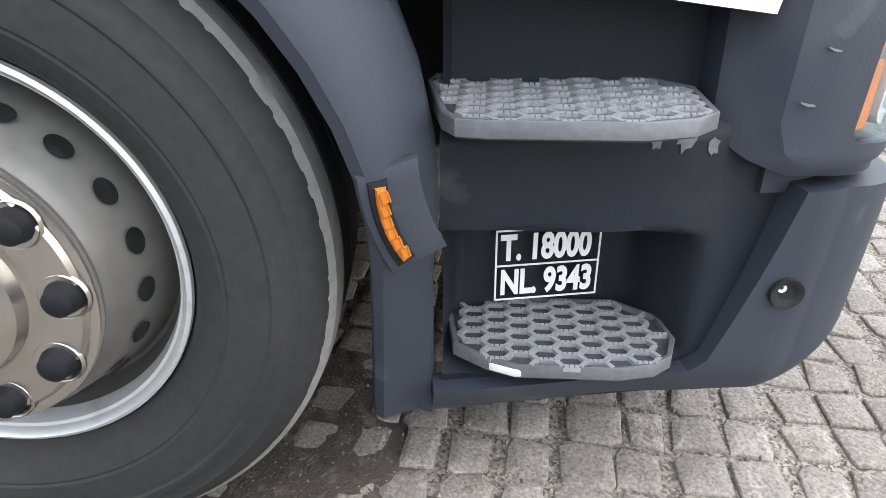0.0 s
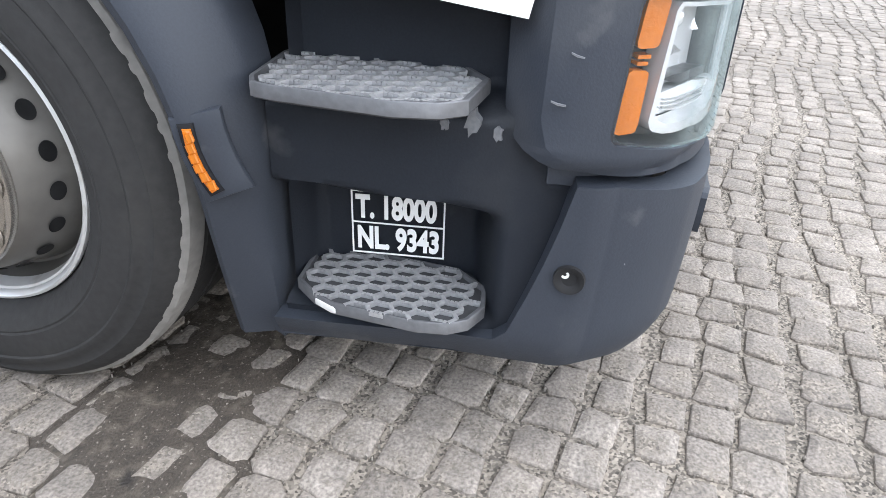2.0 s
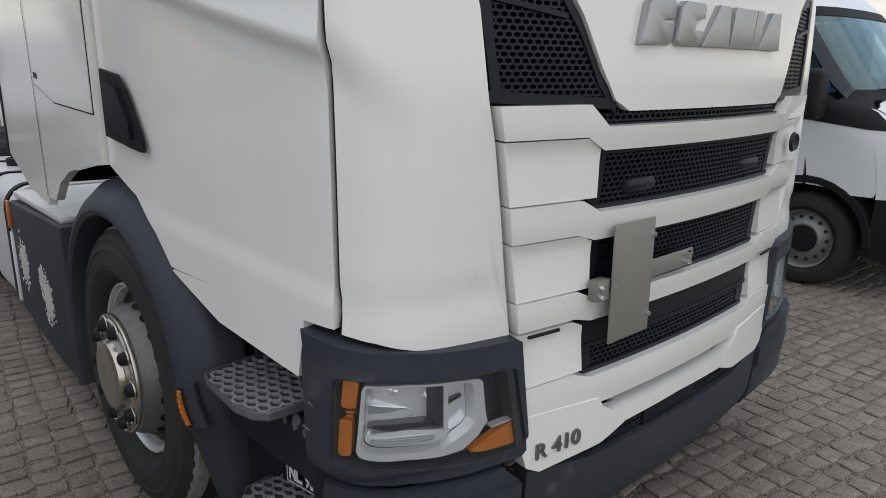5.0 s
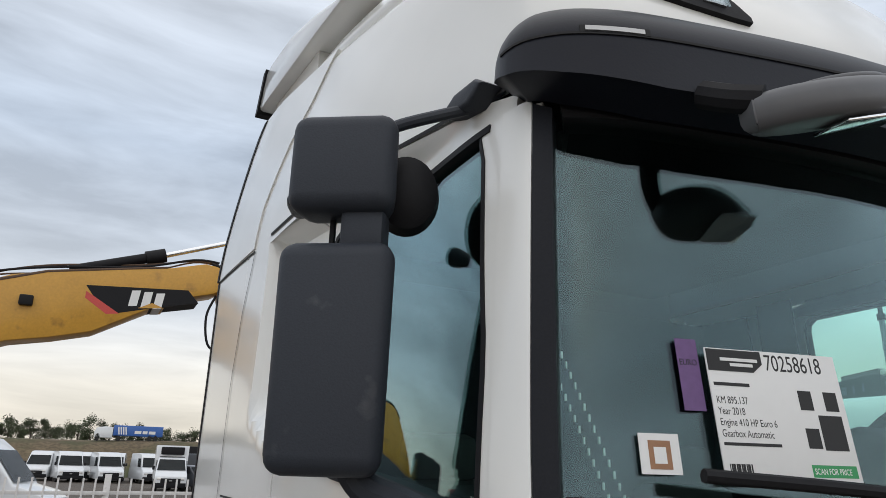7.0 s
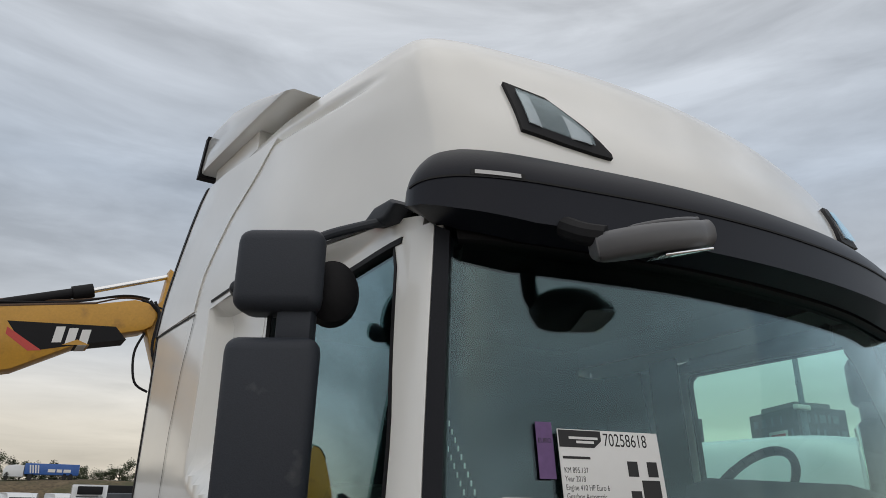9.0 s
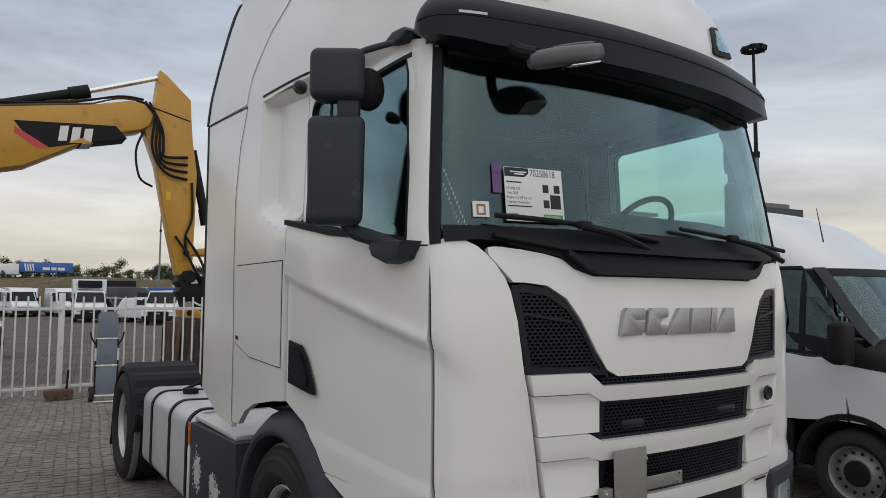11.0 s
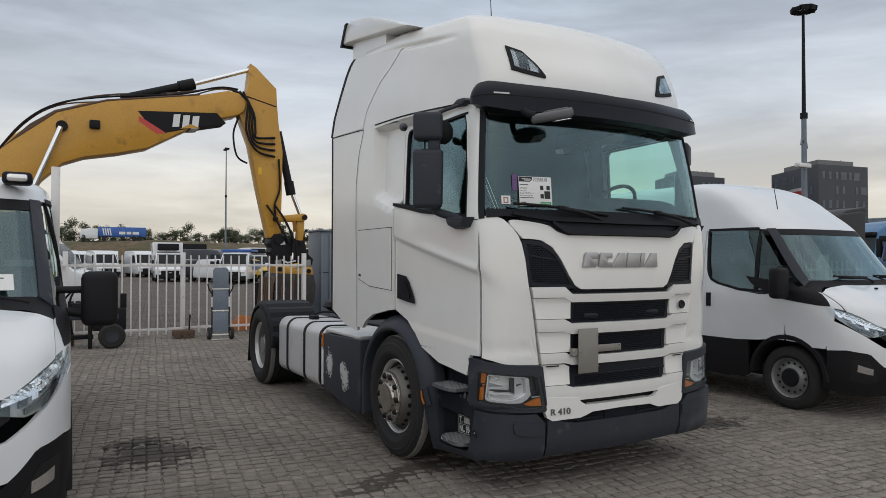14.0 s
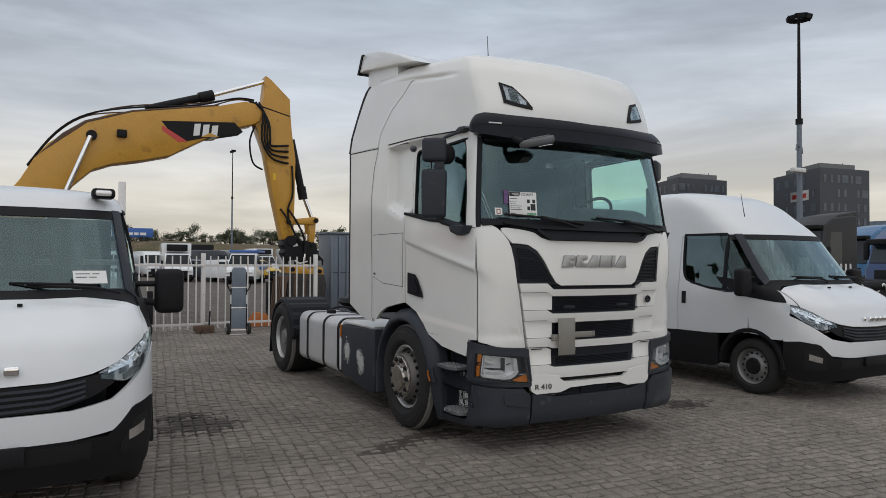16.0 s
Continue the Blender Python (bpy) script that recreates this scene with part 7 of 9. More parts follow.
for x in (-1.35, -1.2, -1.06):
    part("roller", lathe([(0, 0.0), (0, 0.055), (-0.05, 0.055), (-0.05, 0)], (x, fy(x) - 0.31, 0.056), 16, "y", -1), RUST, foot)
part("foot_lever", rod((-1.1, fy(-1.1) - 0.2, 0.15), (-1.08, fy(-1.1) - 0.18, 0.48), 0.018), BLACK, foot)

# ---- sack truck leaning at the fence ----
ht = thing("hand_truck", "grey panelled hand truck with two wheels leaning by the fence", "hand truck")
L = Matrix.Translation((-0.60, 10.75, 0.0)) @ pose(0, 0, 0, -3, 0, -12)
for z0, z1 in ((0.14, 0.56), (0.60, 1.0), (1.03, 1.46)):
    part("panel", box((-0.15, -0.012, z0), (0.15, 0.012, z1), 0.01, m=L) if z0 < 1 else prism([(-0.15, z0), (0.15, z0), (0.15, 1.40), (0.11, 1.455), (-0.11, 1.455), (-0.15, 1.40)], "y", -0.012, 0.012, 0.006, m=L), GREYPLASTIC, ht)
for x in (-0.165, 0.165):
    part("side_rail", tube([L @ Vector((x, 0, 0.06)), L @ Vector((x, 0, 0.85)), L @ Vector((x * 0.95, 0, 1.02))], 0.013), BLACK, ht)
    part("grip", tube([L @ Vector((x, -0.02, 0.92)), L @ Vector((x * 1.35, -0.08, 1.02)), L @ Vector((x * 1.5, -0.1, 1.12))], 0.013), BLACK, ht)
    part("rail_sleeve", rod(L @ Vector((x, 0, 0.66)), L @ Vector((x, 0, 0.86)), 0.017), CHIP, ht)
    wh = part("wheel", lathe([(-0.03, 0.06), (-0.03, 0.115), (-0.015, 0.125), (0.015, 0.125), (0.03, 0.115), (0.03, 0.06)], tuple(L @ Vector((x * 1.3, 0.05, 0.125))), 24, "x"), RUBBER, ht)
    part("hub", lathe([(-0.032, 0.0), (-0.032, 0.06), (0.032, 0.06), (0.032, 0.0)], tuple(L @ Vector((x * 1.3, 0.05, 0.125))), 16, "x"), STEEL, wh)
for z in (0.10, 0.58, 1.015):
    part("cross_bar", rod(L @ Vector((-0.16, -0.012, z)), L @ Vector((0.16, -0.012, z)), 0.014), CHIP, ht)
part("toe_plate", box((-0.17, -0.16, 0.004), (0.17, 0.0, 0.016), 0.003, m=L), CHIP, ht)

# ---- small dark wheeled machine ----
mc = thing("yard_machine", "small black wheeled machine with tangled hoses beside the fence", "machine")
part("housing", box((-2.93, 10.25, 0.32), (-2.38, 10.75, 0.72), 0.03), BLACK, mc)
part("housing_plate", box((-2.72, 10.24, 0.54), (-2.52, 10.249, 0.62), 0.002), PAPER, mc)
part("upright", box((-2.46, 10.45, 0.70), (-2.36, 10.65, 0.98), 0.02), BLACK, mc)
part("upright", box((-3.0, 10.3, 0.0), (-2.93, 10.42, 0.85), 0.01), BLACK, mc)
w = part("wheel", lathe([(-0.07, 0.11), (-0.07, 0.19), (-0.04, 0.225), (0.04, 0.225), (0.07, 0.19), (0.07, 0.11)], (-2.62, 10.22, 0.225), 32, "y"), RUBBER, mc)
part("rim", lathe([(-0.05, 0.0), (-0.06, 0.11), (0.06, 0.11), (0.05, 0.0)], (-2.62, 10.22, 0.225), 24, "y"), DARK, w)
part("frame", box((-4.4, 10.5, 0.16), (-2.9, 10.62, 0.24), 0.01), BLACK, mc)
part("frame", box((-4.4, 10.9, 0.0), (-3.2, 11.0, 0.24), 0.01), RUST, mc)
rnd = random.Random(8)
for i in range(14):
    x = rnd.uniform(-4.2, -3.0)
    part("hose", tube([(x, 10.6, 0.24), (x + rnd.uniform(-0.2, 0.2), 10.5, rnd.uniform(0.5, 0.9)), (x + rnd.uniform(-0.4, 0.4), 10.6, rnd.uniform(0.7, 1.15)), (x + rnd.uniform(-0.5, 0.5), 10.7, rnd.uniform(0.3, 0.8))], rnd.uniform(0.012, 0.03)), rnd.choice((BLACK, BLACK, RUST, RED, CHIP)), mc)
for i in range(8):
    x, z = rnd.uniform(-4.2, -3.2), rnd.uniform(0.24, 0.75)
    part("fitting", box((x, 10.5, z), (x + rnd.uniform(0.1, 0.3), 10.7, z + rnd.uniform(0.06, 0.2)), 0.015), rnd.choice((BLACK, RUST, DARK)), mc)

# ---- excavator ----
exc = thing("excavator", "yellow tracked excavator with folded arm behind the fence", "excavator")
Y0 = 12.75
def arm(name, pts, half, mat=YELLOW, parent=exc, bevel=0.02, label=""):
    return part(name, prism(pts, "y", Y0 - half, Y0 + half, bevel), mat, parent, label)
boom = arm("boom", [(-6.0, 1.5), (-5.6, 2.1), (-4.75, 3.28), (-4.5, 3.74), (-4.25, 4.08), (-3.98, 4.30), (-3.55, 4.62), (-3.1, 4.83), (-2.6, 4.95), (-1.6, 5.15), (-0.7, 5.30), (-0.1, 5.47), (0.15, 5.44), (0.32, 5.25), (0.25, 5.03), (0.1, 4.93), (-0.6, 4.72), (-1.8, 4.02), (-2.4, 3.86), (-3.0, 3.74), (-3.4, 3.58), (-3.75, 3.24), (-4.5, 2.2), (-5.2, 1.3)], 0.30)
stick = arm("stick", [(0.43, 6.20), (0.56, 6.12), (1.04, 5.68), (1.06, 5.30), (1.10, 4.85), (1.20, 4.2), (1.19, 3.3), (1.17, 2.5), (1.16, 2.2), (1.05, 2.1), (0.88, 2.14), (0.62, 3.28), (0.42, 4.3), (0.14, 5.05), (0.22, 5.36), (0.36, 5.55)], 0.19)
arm("boom_edge", [(-4.5, 3.76), (-3.98, 4.33), (-3.55, 4.65), (-2.6, 4.98), (-0.7, 5.33), (-0.75, 5.28), (-2.6, 4.93), (-3.5, 4.6)], 0.31, RUST, boom)
logo = arm("boom_decal", [(-2.0, 4.80), (-0.35, 4.93), (-0.15, 4.72), (-0.65, 4.60), (-1.5, 4.36), (-1.72, 4.45)], 0.302, BLACK, boom, 0)
arm("decal_wedge", [(-1.98, 4.70), (-1.42, 4.37), (-1.62, 4.34), (-1.98, 4.58)], 0.303, RED, logo, 0)
for x in (-1.30, -1.10, -0.90):
    arm("decal_block", [(x, 4.52), (x + 0.14, 4.54), (x + 0.17, 4.82), (x + 0.03, 4.80)], 0.306, PAPER, logo, 0)
arm("decal_triangle", [(-1.14, 4.50), (-0.92, 4.62), (-0.72, 4.55)], 0.308, YELLOW, logo, 0)
part("work_lamp", box((-2.92, Y0 - 0.42, 4.33), (-2.72, Y0 - 0.30, 4.50), 0.02), BLACK, boom)
part("boom_pin", rod((-3.42, Y0 - 0.36, 4.33), (-3.42, Y0 + 0.36, 4.33), 0.11, n=20), BLACK, boom)
for s in (-0.38, 0.38):
    ram = part("boom_ram", rod((-3.44, Y0 + s, 4.30), (-4.15, Y0 + s, 2.4), 0.055, n=14), CHROME, exc)
    part("ram_barrel", rod((-4.1, Y0 + s, 2.55), (-4.7, Y0 + s, 1.2), 0.10, n=14), BLACK, ram)
ram = part("stick_ram", rod((-2.3, Y0, 5.08), (-0.98, Y0, 5.54), 0.095, n=16), BLACK, exc)
part("ram_collar", rod((-1.12, Y0, 5.49), (-0.80, Y0, 5.60), 0.13, n=16), BLACK, ram)
part("ram_rod", rod((-0.85, Y0, 5.58), (0.42, Y0, 6.08), 0.05, n=14), CHROME, ram)
ram = part("bucket_ram", rod((1.12, Y0 - 0.05, 4.68), (1.40, Y0 - 0.05, 3.40), 0.09, n=16), BLACK, exc)
part("ram_collar", rod((1.39, Y0 - 0.05, 3.50), (1.45, Y0 - 0.05, 3.18), 0.115, n=16), BLACK, ram)
part("ram_rod", rod((1.44, Y0 - 0.05, 3.3), (1.70, Y0 - 0.05, 2.66), 0.05, n=14), CHROME, ram)
arm("stick_seam", [(0.30, 5.44), (0.46, 5.40), (1.04, 5.26), (1.04, 5.23), (0.46, 5.37), (0.30, 5.40)], 0.192, BLACK, stick, 0)
for side in (-1, 1):
    part("link", prism([(0.98, 2.62), (1.14, 2.665), (1.25, 2.67), (1.70, 2.73), (1.79, 2.70), (1.81, 2.63), (1.77, 2.57), (1.66, 2.545), (1.16, 2.535), (0.98, 2.54)], "y", Y0 + side * 0.22 - 0.03, Y0 + side * 0.22 + 0.03, 0.012), YELLOW, exc)
    part("link", prism([(1.55, 2.56), (1.75, 2.58), (1.74, 2.3), (1.70, 2.0), (1.56, 1.98), (1.58, 2.3)], "y", Y0 + side * 0.15 - 0.03, Y0 + side * 0.15 + 0.03, 0.012), YELLOW, exc)
for x, z, r in ((1.72, 2.635, 0.06), (1.02, 2.58, 0.055), (1.10, 2.10, 0.12), (1.64, 2.02, 0.06)):
    part("pin", rod((x, Y0 - 0.29, z), (x, Y0 + 0.29, z), r, n=18), BLACK, exc)
cp = arm("coupler", [(0.88, 2.0), (0.93, 2.14), (1.0, 2.22), (1.13, 2.24), (1.24, 2.16), (1.36, 2.11), (1.51, 2.10), (1.73, 2.06), (1.77, 1.93), (1.78, 1.80), (1.95, 1.63), (1.93, 1.49), (1.84, 1.47), (1.70, 1.55), (1.30, 1.50), (1.04, 1.50), (0.98, 1.66), (0.90, 1.80), (0.94, 1.90)], 0.25, BLACK)
arm("coupler_plate", [(1.12, 2.03), (1.24, 2.05), (1.26, 1.98), (1.14, 1.96)], 0.255, PAPER, cp, 0)
part("coupler_ram", rod((1.47, Y0 - 0.29, 2.28), (1.42, Y0 - 0.29, 1.62), 0.03, n=12), CHROME, cp)
part("ram_barrel", rod((1.46, Y0 - 0.29, 2.12), (1.43, Y0 - 0.29, 1.78), 0.045, n=12), BLACK, cp)
for x in (1.06, 1.78):
    part("coupler_hook", prism([(x - 0.06, 1.60), (x + 0.08, 1.62), (x + 0.10, 1.46), (x + 0.03, 1.38), (x - 0.05, 1.42)], "y", Y0 - 0.31, Y0 - 0.25, 0.012), STEEL, cp)
part("lock_bar", prism([(1.16, 1.60), (1.30, 1.52), (1.52, 1.58), (1.50, 1.61), (1.31, 1.56), (1.18, 1.63)], "y", Y0 - 0.275, Y0 - 0.255, 0.004), CHIP, cp)
carrier = arm("carrier", [(0.97, 1.47), (1.24, 1.49), (1.30, 1.42), (1.60, 1.40), (1.68, 1.46), (1.90, 1.43), (1.92, 1.24), (1.66, 1.20), (1.30, 1.26), (1.02, 1.28)], 0.34)
part("carrier_pin", rod((1.10, Y0 - 0.37, 1.39), (1.10, Y0 + 0.37, 1.39), 0.055, n=16), BLACK, carrier)
part("carrier_pin", rod((1.80, Y0 - 0.37, 1.34), (1.80, Y0 + 0.37, 1.34), 0.055, n=16), BLACK, carrier)
TOOLSTEEL = material("dark_worn_tool_steel", (0.03, 0.026, 0.024), 0.6, vary=0.4, grain=14, bump=0.4, spots=[((0.10, 0.065, 0.045), 4, 0.56, 0.7)])
shell = arm("bucket", [(0.98, 1.30), (1.88, 1.26), (1.93, 1.0), (1.90, 0.62), (1.72, 0.25), (1.40, 0.06), (1.05, 0.02), (0.70, 0.06), (0.78, 0.20), (0.86, 0.60), (0.89, 1.05)], 0.50, TOOLSTEEL)
for i in range(7):
    y = Y0 - 0.50 + i * 0.165
    part("bucket_rib", prism([(0.86, 1.2), (0.96, 1.22), (0.92, 0.7), (0.86, 0.3), (0.66, 0.02), (0.58, 0.0), (0.80, 0.5)], "y", y, y + 0.05, 0.008), RUST, shell)
for x in (1.10, 1.34, 1.60):
    part("bucket_rib", prism([(x, 1.26), (x + 0.07, 1.26), (x + 0.04, 0.7), (x - 0.06, 0.22), (x - 0.12, 0.2), (x - 0.03, 0.7)], "y", Y0 - 0.525, Y0 - 0.49, 0.008), RUST, shell)
for j, (r, dz) in enumerate(((0.022, 0.0), (0.018, 0.06), (0.016, -0.06))):
    part("boom_hose", tube([(-4.62, Y0 - 0.2 + 0.1 * j, 3.6), (-4.1, Y0 - 0.2 + 0.1 * j, 4.35), (-3.5, Y0 - 0.2 + 0.1 * j, 4.80), (-2.6, Y0 - 0.15 + 0.1 * j, 5.06 + dz), (-1.2, Y0 - 0.15 + 0.1 * j, 5.28 + dz), (-0.3, Y0 - 0.15 + 0.1 * j, 5.55), (0.15, Y0 - 0.15 + 0.1 * j, 5.56)], r), RUST if j else BLACK, boom)
for j in range(4):
    part("hose", tube([(0.0 + 0.08 * j, Y0 - 0.25, 5.5), (0.32 + 0.05 * j, Y0 - 0.33, 5.3 - 0.1 * j), (0.30 + 0.07 * j, Y0 - 0.33, 4.6), (0.55, Y0 - 0.3, 4.15 + 0.1 * j), (1.0, Y0 - 0.22, 4.05 + 0.15 * j)], 0.026), BLACK, stick)
part("hose", tube([(0.15, Y0 - 0.22, 4.9), (0.02, Y0 - 0.28, 4.5), (0.1, Y0 - 0.28, 4.0), (0.35, Y0 - 0.22, 3.85)], 0.022), BLACK, stick)
for j in range(2):
    part("hose", tube([(0.8 + 0.2 * j, Y0 - 0.25, 2.9), (1.0 + 0.2 * j, Y0 - 0.3, 2.6), (1.15 + 0.2 * j, Y0 - 0.32, 2.3), (1.35 + 0.1 * j, Y0 - 0.3, 2.0)], 0.026), BLACK, stick)
part("hose", tube([(1.1, Y0 - 0.21, 4.0), (1.12, Y0 - 0.23, 3.3), (1.0, Y0 - 0.23, 2.9), (1.05, Y0 - 0.23, 2.5)], 0.024), BLACK, stick)
part("stick_mark", box((0.62, Y0 - 0.194, 3.62), (0.70, Y0 - 0.189, 3.78)), VANYELLOW, stick)
part("house", box((-9.4, 11.4, 1.15), (-5.4, 14.1, 2.3), 0.12), YELLOW, exc)
part("counterweight", box((-10.2, 11.4, 1.2), (-9.3, 14.1, 2.5), 0.2), DARK, exc)
ecab = part("cab", box((-6.9, 11.3, 1.2), (-5.2, 12.35, 3.05), 0.12), BLACK, exc)
part("cab_glass", box((-5.21, 11.42, 1.7), (-5.18, 12.25, 2.9), 0.01), VANGLASS, ecab)
for y in (11.35, 13.55):
    tr = part("track", prism([(-9.6, 0.45), (-9.2, 0.02), (-5.6, 0.02), (-5.2, 0.45), (-5.6, 0.9), (-9.2, 0.9)], "y", y, y + 0.6, 0.06), BLACK, exc)
part("undercarriage", box((-8.6, 11.9, 0.35), (-6.2, 13.6, 1.2), 0.1), DARK, exc)
# ---- yard behind the fence: parked vehicles ----
def parked(name, label, category, profile, half, mat, at, turn, glass_pts, wheels, top=None, group="vehicles in the yard"):
    """A parked vehicle: bevelled body along its side profile (y, z), nose towards -y, with glazing, lamps and wheels."""
    ob = thing(name, label, category, group)
    bm = prism(profile, "x", -half, half, 0.07, 3)
    for v in bm.verts:
        if v.co.z > 1.1:
            v.co.x *= 1 - 0.10 * min(1, (v.co.z - 1.1) / 0.9)
    part("body", bm, mat, ob)
    ys = min(p[0] for p in profile)
    (y1, z1), (y2, z2) = glass_pts
    g = bmesh.new()
    n = Vector((0, -(z2 - z1), (y2 - y1))).normalized() * 0.03
    pts = [Vector((s * w, y, z)) + n for s, w, y, z in ((-1, half * 0.90, y1, z1), (1, half * 0.90, y1, z1), (1, half * 0.80, y2, z2), (-1, half * 0.80, y2, z2))]
    g.faces.new([g.verts.new(p) for p in pts])
    bmesh.ops.solidify(g, geom=g.faces[:], thickness=0.02)
    part("windscreen", g, CARGLASS, ob)
    for s in (-1, 1):
        part("side_window", prism([(y1 + 0.35, z1 + 0.02), (y2 + 0.12, z2 - 0.06), (y2 + 0.95, z2 - 0.04), (y2 + 0.95, z1 + 0.02)], "x", s * half * 0.94, s * half * 0.985), CARGLASS, ob)
        part("headlamp", box((s * half * 0.72 - 0.14, ys - 0.015, 0.72), (s * half * 0.72 + 0.14, ys + 0.08, 0.9), 0.03), REFLECT, ob)
        part("mirror", box((s * (half + 0.12) - 0.08, y1 + 0.3, z1 + 0.02), (s * (half + 0.12) + 0.08, y1 + 0.42, z1 + 0.28), 0.03), BLACK, ob)
        for wy in wheels:
            part("wheel", lathe([(0.0, 0.0), (0.0, 0.2), (0.01, 0.22), (0.01, 0.3), (-0.03, 0.33), (-0.22, 0.33)], (s * (half - 0.02), wy, 0.33), 20, "x", s), RUBBER, ob)
    part("grille", box((-half * 0.62, ys - 0.02, 0.52), (half * 0.62, ys + 0.05, 0.84), 0.02), BLACK, ob)
    part("badge", box((-0.1, ys - 0.03, 0.66), (0.1, ys, 0.72), 0.01), LETTER, ob)
    part("bumper", box((-half * 0.97, ys - 0.03, 0.25), (half * 0.97, ys + 0.3, 0.56), 0.05), BLACK, ob)
    if top:
        top(ob)
    ob.matrix_basis = pose(*at, 0, 0, turn)
    return ob


CARGLASS = material("parked_car_glass", (0.02, 0.028, 0.032), 0.08, vary=0.1)
GREYVAN = material("dark_grey_paint", (0.05, 0.055, 0.065), 0.3, vary=0.1, coat=0.5)
VANP = [(0.05, 0.3), (0.0, 0.6), (0.05, 0.95), (0.25, 1.12), (0.85, 1.28), (1.55, 2.15), (1.9, 2.42), (2.6, 2.5), (5.6, 2.5), (5.7, 2.3), (5.75, 0.4), (5.6, 0.3)]
SUVP = [(0.05, 0.3), (0.0, 0.6), (0.08, 0.92), (0.95, 1.08), (1.6, 1.6), (2.2, 1.7), (3.9, 1.65), (4.3, 1.1), (4.4, 0.5), (4.3, 0.3)]
CABP = [(0.05, 0.3), (0.0, 0.6), (0.05, 0.95), (0.25, 1.12), (0.8, 1.28), (1.45, 2.05), (1.7, 2.15), (2.3, 2.15), (2.35, 1.0), (5.6, 0.95), (5.6, 0.6), (2.6, 0.5), (2.5, 0.3)]
vg, cvg, sgp = ((0.89, 1.33), (1.52, 2.113)), ((0.84, 1.33), (1.42, 2.015)), ((1.0, 1.12), (1.56, 1.568))


def reefer_box(ob):
    part("cargo_box", box((-1.05, 2.2, 0.75), (1.05, 5.8, 2.95), 0.03), VANWHITE, ob)
    part("cooling_unit", box((-0.75, 1.85, 2.35), (0.75, 2.22, 2.85), 0.05), BLACK, ob)
    part("unit_bracket", rod((-0.8, 1.7, 2.2), (0.8, 1.7, 2.2), 0.03), BLACK, ob)


def tipper(ob):
    part("load_bed", box((-1.05, 2.5, 0.95), (1.05, 5.6, 1.35), 0.02), BLUE, ob)
    part("roof_sign", box((-1.0, 1.6, 2.2), (1.0, 4.6, 2.36), 0.03), BLUE, ob)


def stripe(ob):
    part("side_stripe", box((-0.905, 0.9, 0.62), (0.905, 3.6, 0.8), 0.01), VANYELLOW, ob)
    part("bonnet_stripe", box((-0.5, 0.2, 0.84), (0.5, 0.9, 0.99), 0.01), VANYELLOW, ob)


parked("parked_van", "white delivery van parked side-on behind the fence", "van", VANP, 1.0, VANWHITE, (-1.9, 21.3, 0), 76, vg, (0.95, 4.5))
parked("parked_van", "white delivery van parked side-on behind the fence", "van", VANP, 1.0, VANWHITE, (-2.9, 24.4, 0), 74, vg, (0.95, 4.5))
parked("parked_van", "white panel van facing the gate", "van", VANP, 1.0, VANWHITE, (1.2, 66, 0), 8, vg, (0.95, 4.5))
parked("parked_van", "white panel van facing the gate", "van", VANP, 1.0, VANWHITE, (4.6, 66, 0), 8, vg, (0.95, 4.5))
parked("refrigerated_truck", "white refrigerated box truck facing the gate", "truck", CABP, 1.0, VANWHITE, (4.1, 50, 0), -4, cvg, (0.95, 4.5), reefer_box)
parked("parked_car", "dark estate car facing the gate", "car", SUVP, 0.92, GREYVAN, (7.0, 51, 0), 35, sgp, (0.85, 3.5))
parked("flatbed_van", "white flatbed van with blue bed facing the gate", "van", CABP, 1.0, VANWHITE, (7.0, 43.5, 0), -24, cvg, (0.95, 4.5), tipper)
parked("parked_van", "dark grey van with raked windscreen", "van", VANP, 1.0, GREYVAN, (10.2, 53.5, 0), 40, vg, (0.95, 4.5))
parked("parked_car", "white car with yellow stripes", "car", SUVP, 0.92, VANWHITE, (8.7, 47.0, 0), 30, sgp, (0.85, 3.5), stripe)
parked("parked_car", "yellow car facing the gate", "car", SUVP, 0.92, VANYELLOW, (10.5, 47.4, 0), 30, sgp, (0.85, 3.5))
parked("parked_car", "yellow and white car behind the excavator bucket", "car", SUVP, 0.92, VANYELLOW, (16.0, 48, 0), 34, sgp, (0.85, 3.5), stripe)
parked("parked_car", "white car parked behind the truck", "car", SUVP, 0.92, VANWHITE, (15.6, 40.0, 0), 50, sgp, (0.85, 3.5))
parked("parked_van", "white van parked in the far row", "van", VANP, 1.0, VANWHITE, (24.0, 58, 0), 20, vg, (0.95, 4.5))
parked("parked_van", "white van parked in the far row", "van", VANP, 1.0, VANWHITE, (-1.8, 67, 0), 8, vg, (0.95, 4.5))
row_of = random.Random(31)
for i in range(16):
    x, y = -16 + 2.9 * i + row_of.uniform(-0.4, 0.4), 72 - 0.35 * i + row_of.uniform(-0.8, 0.8)
    kind = row_of.choice(("van", "van", "box", "car", "dark"))
    if kind == "car":
        parked("parked_car", "white car in the far row of the yard", "car", SUVP, 0.92, VANWHITE, (x, y, 0), row_of.uniform(-10, 12), sgp, (0.85, 3.5))
    elif kind == "box":
        parked("box_truck", "white box truck in the far row of the yard", "truck", CABP, 1.0, VANWHITE, (x, y, 0), row_of.uniform(-8, 8), cvg, (0.95, 4.5), reefer_box)
    else:
        parked("parked_van", "dark van in the far row of the yard" if kind == "dark" else "white van in the far row of the yard", "van", VANP, 1.0, GREYVAN if kind == "dark" else VANWHITE, (x, y, 0), row_of.uniform(-10, 12), vg, (0.95, 4.5))
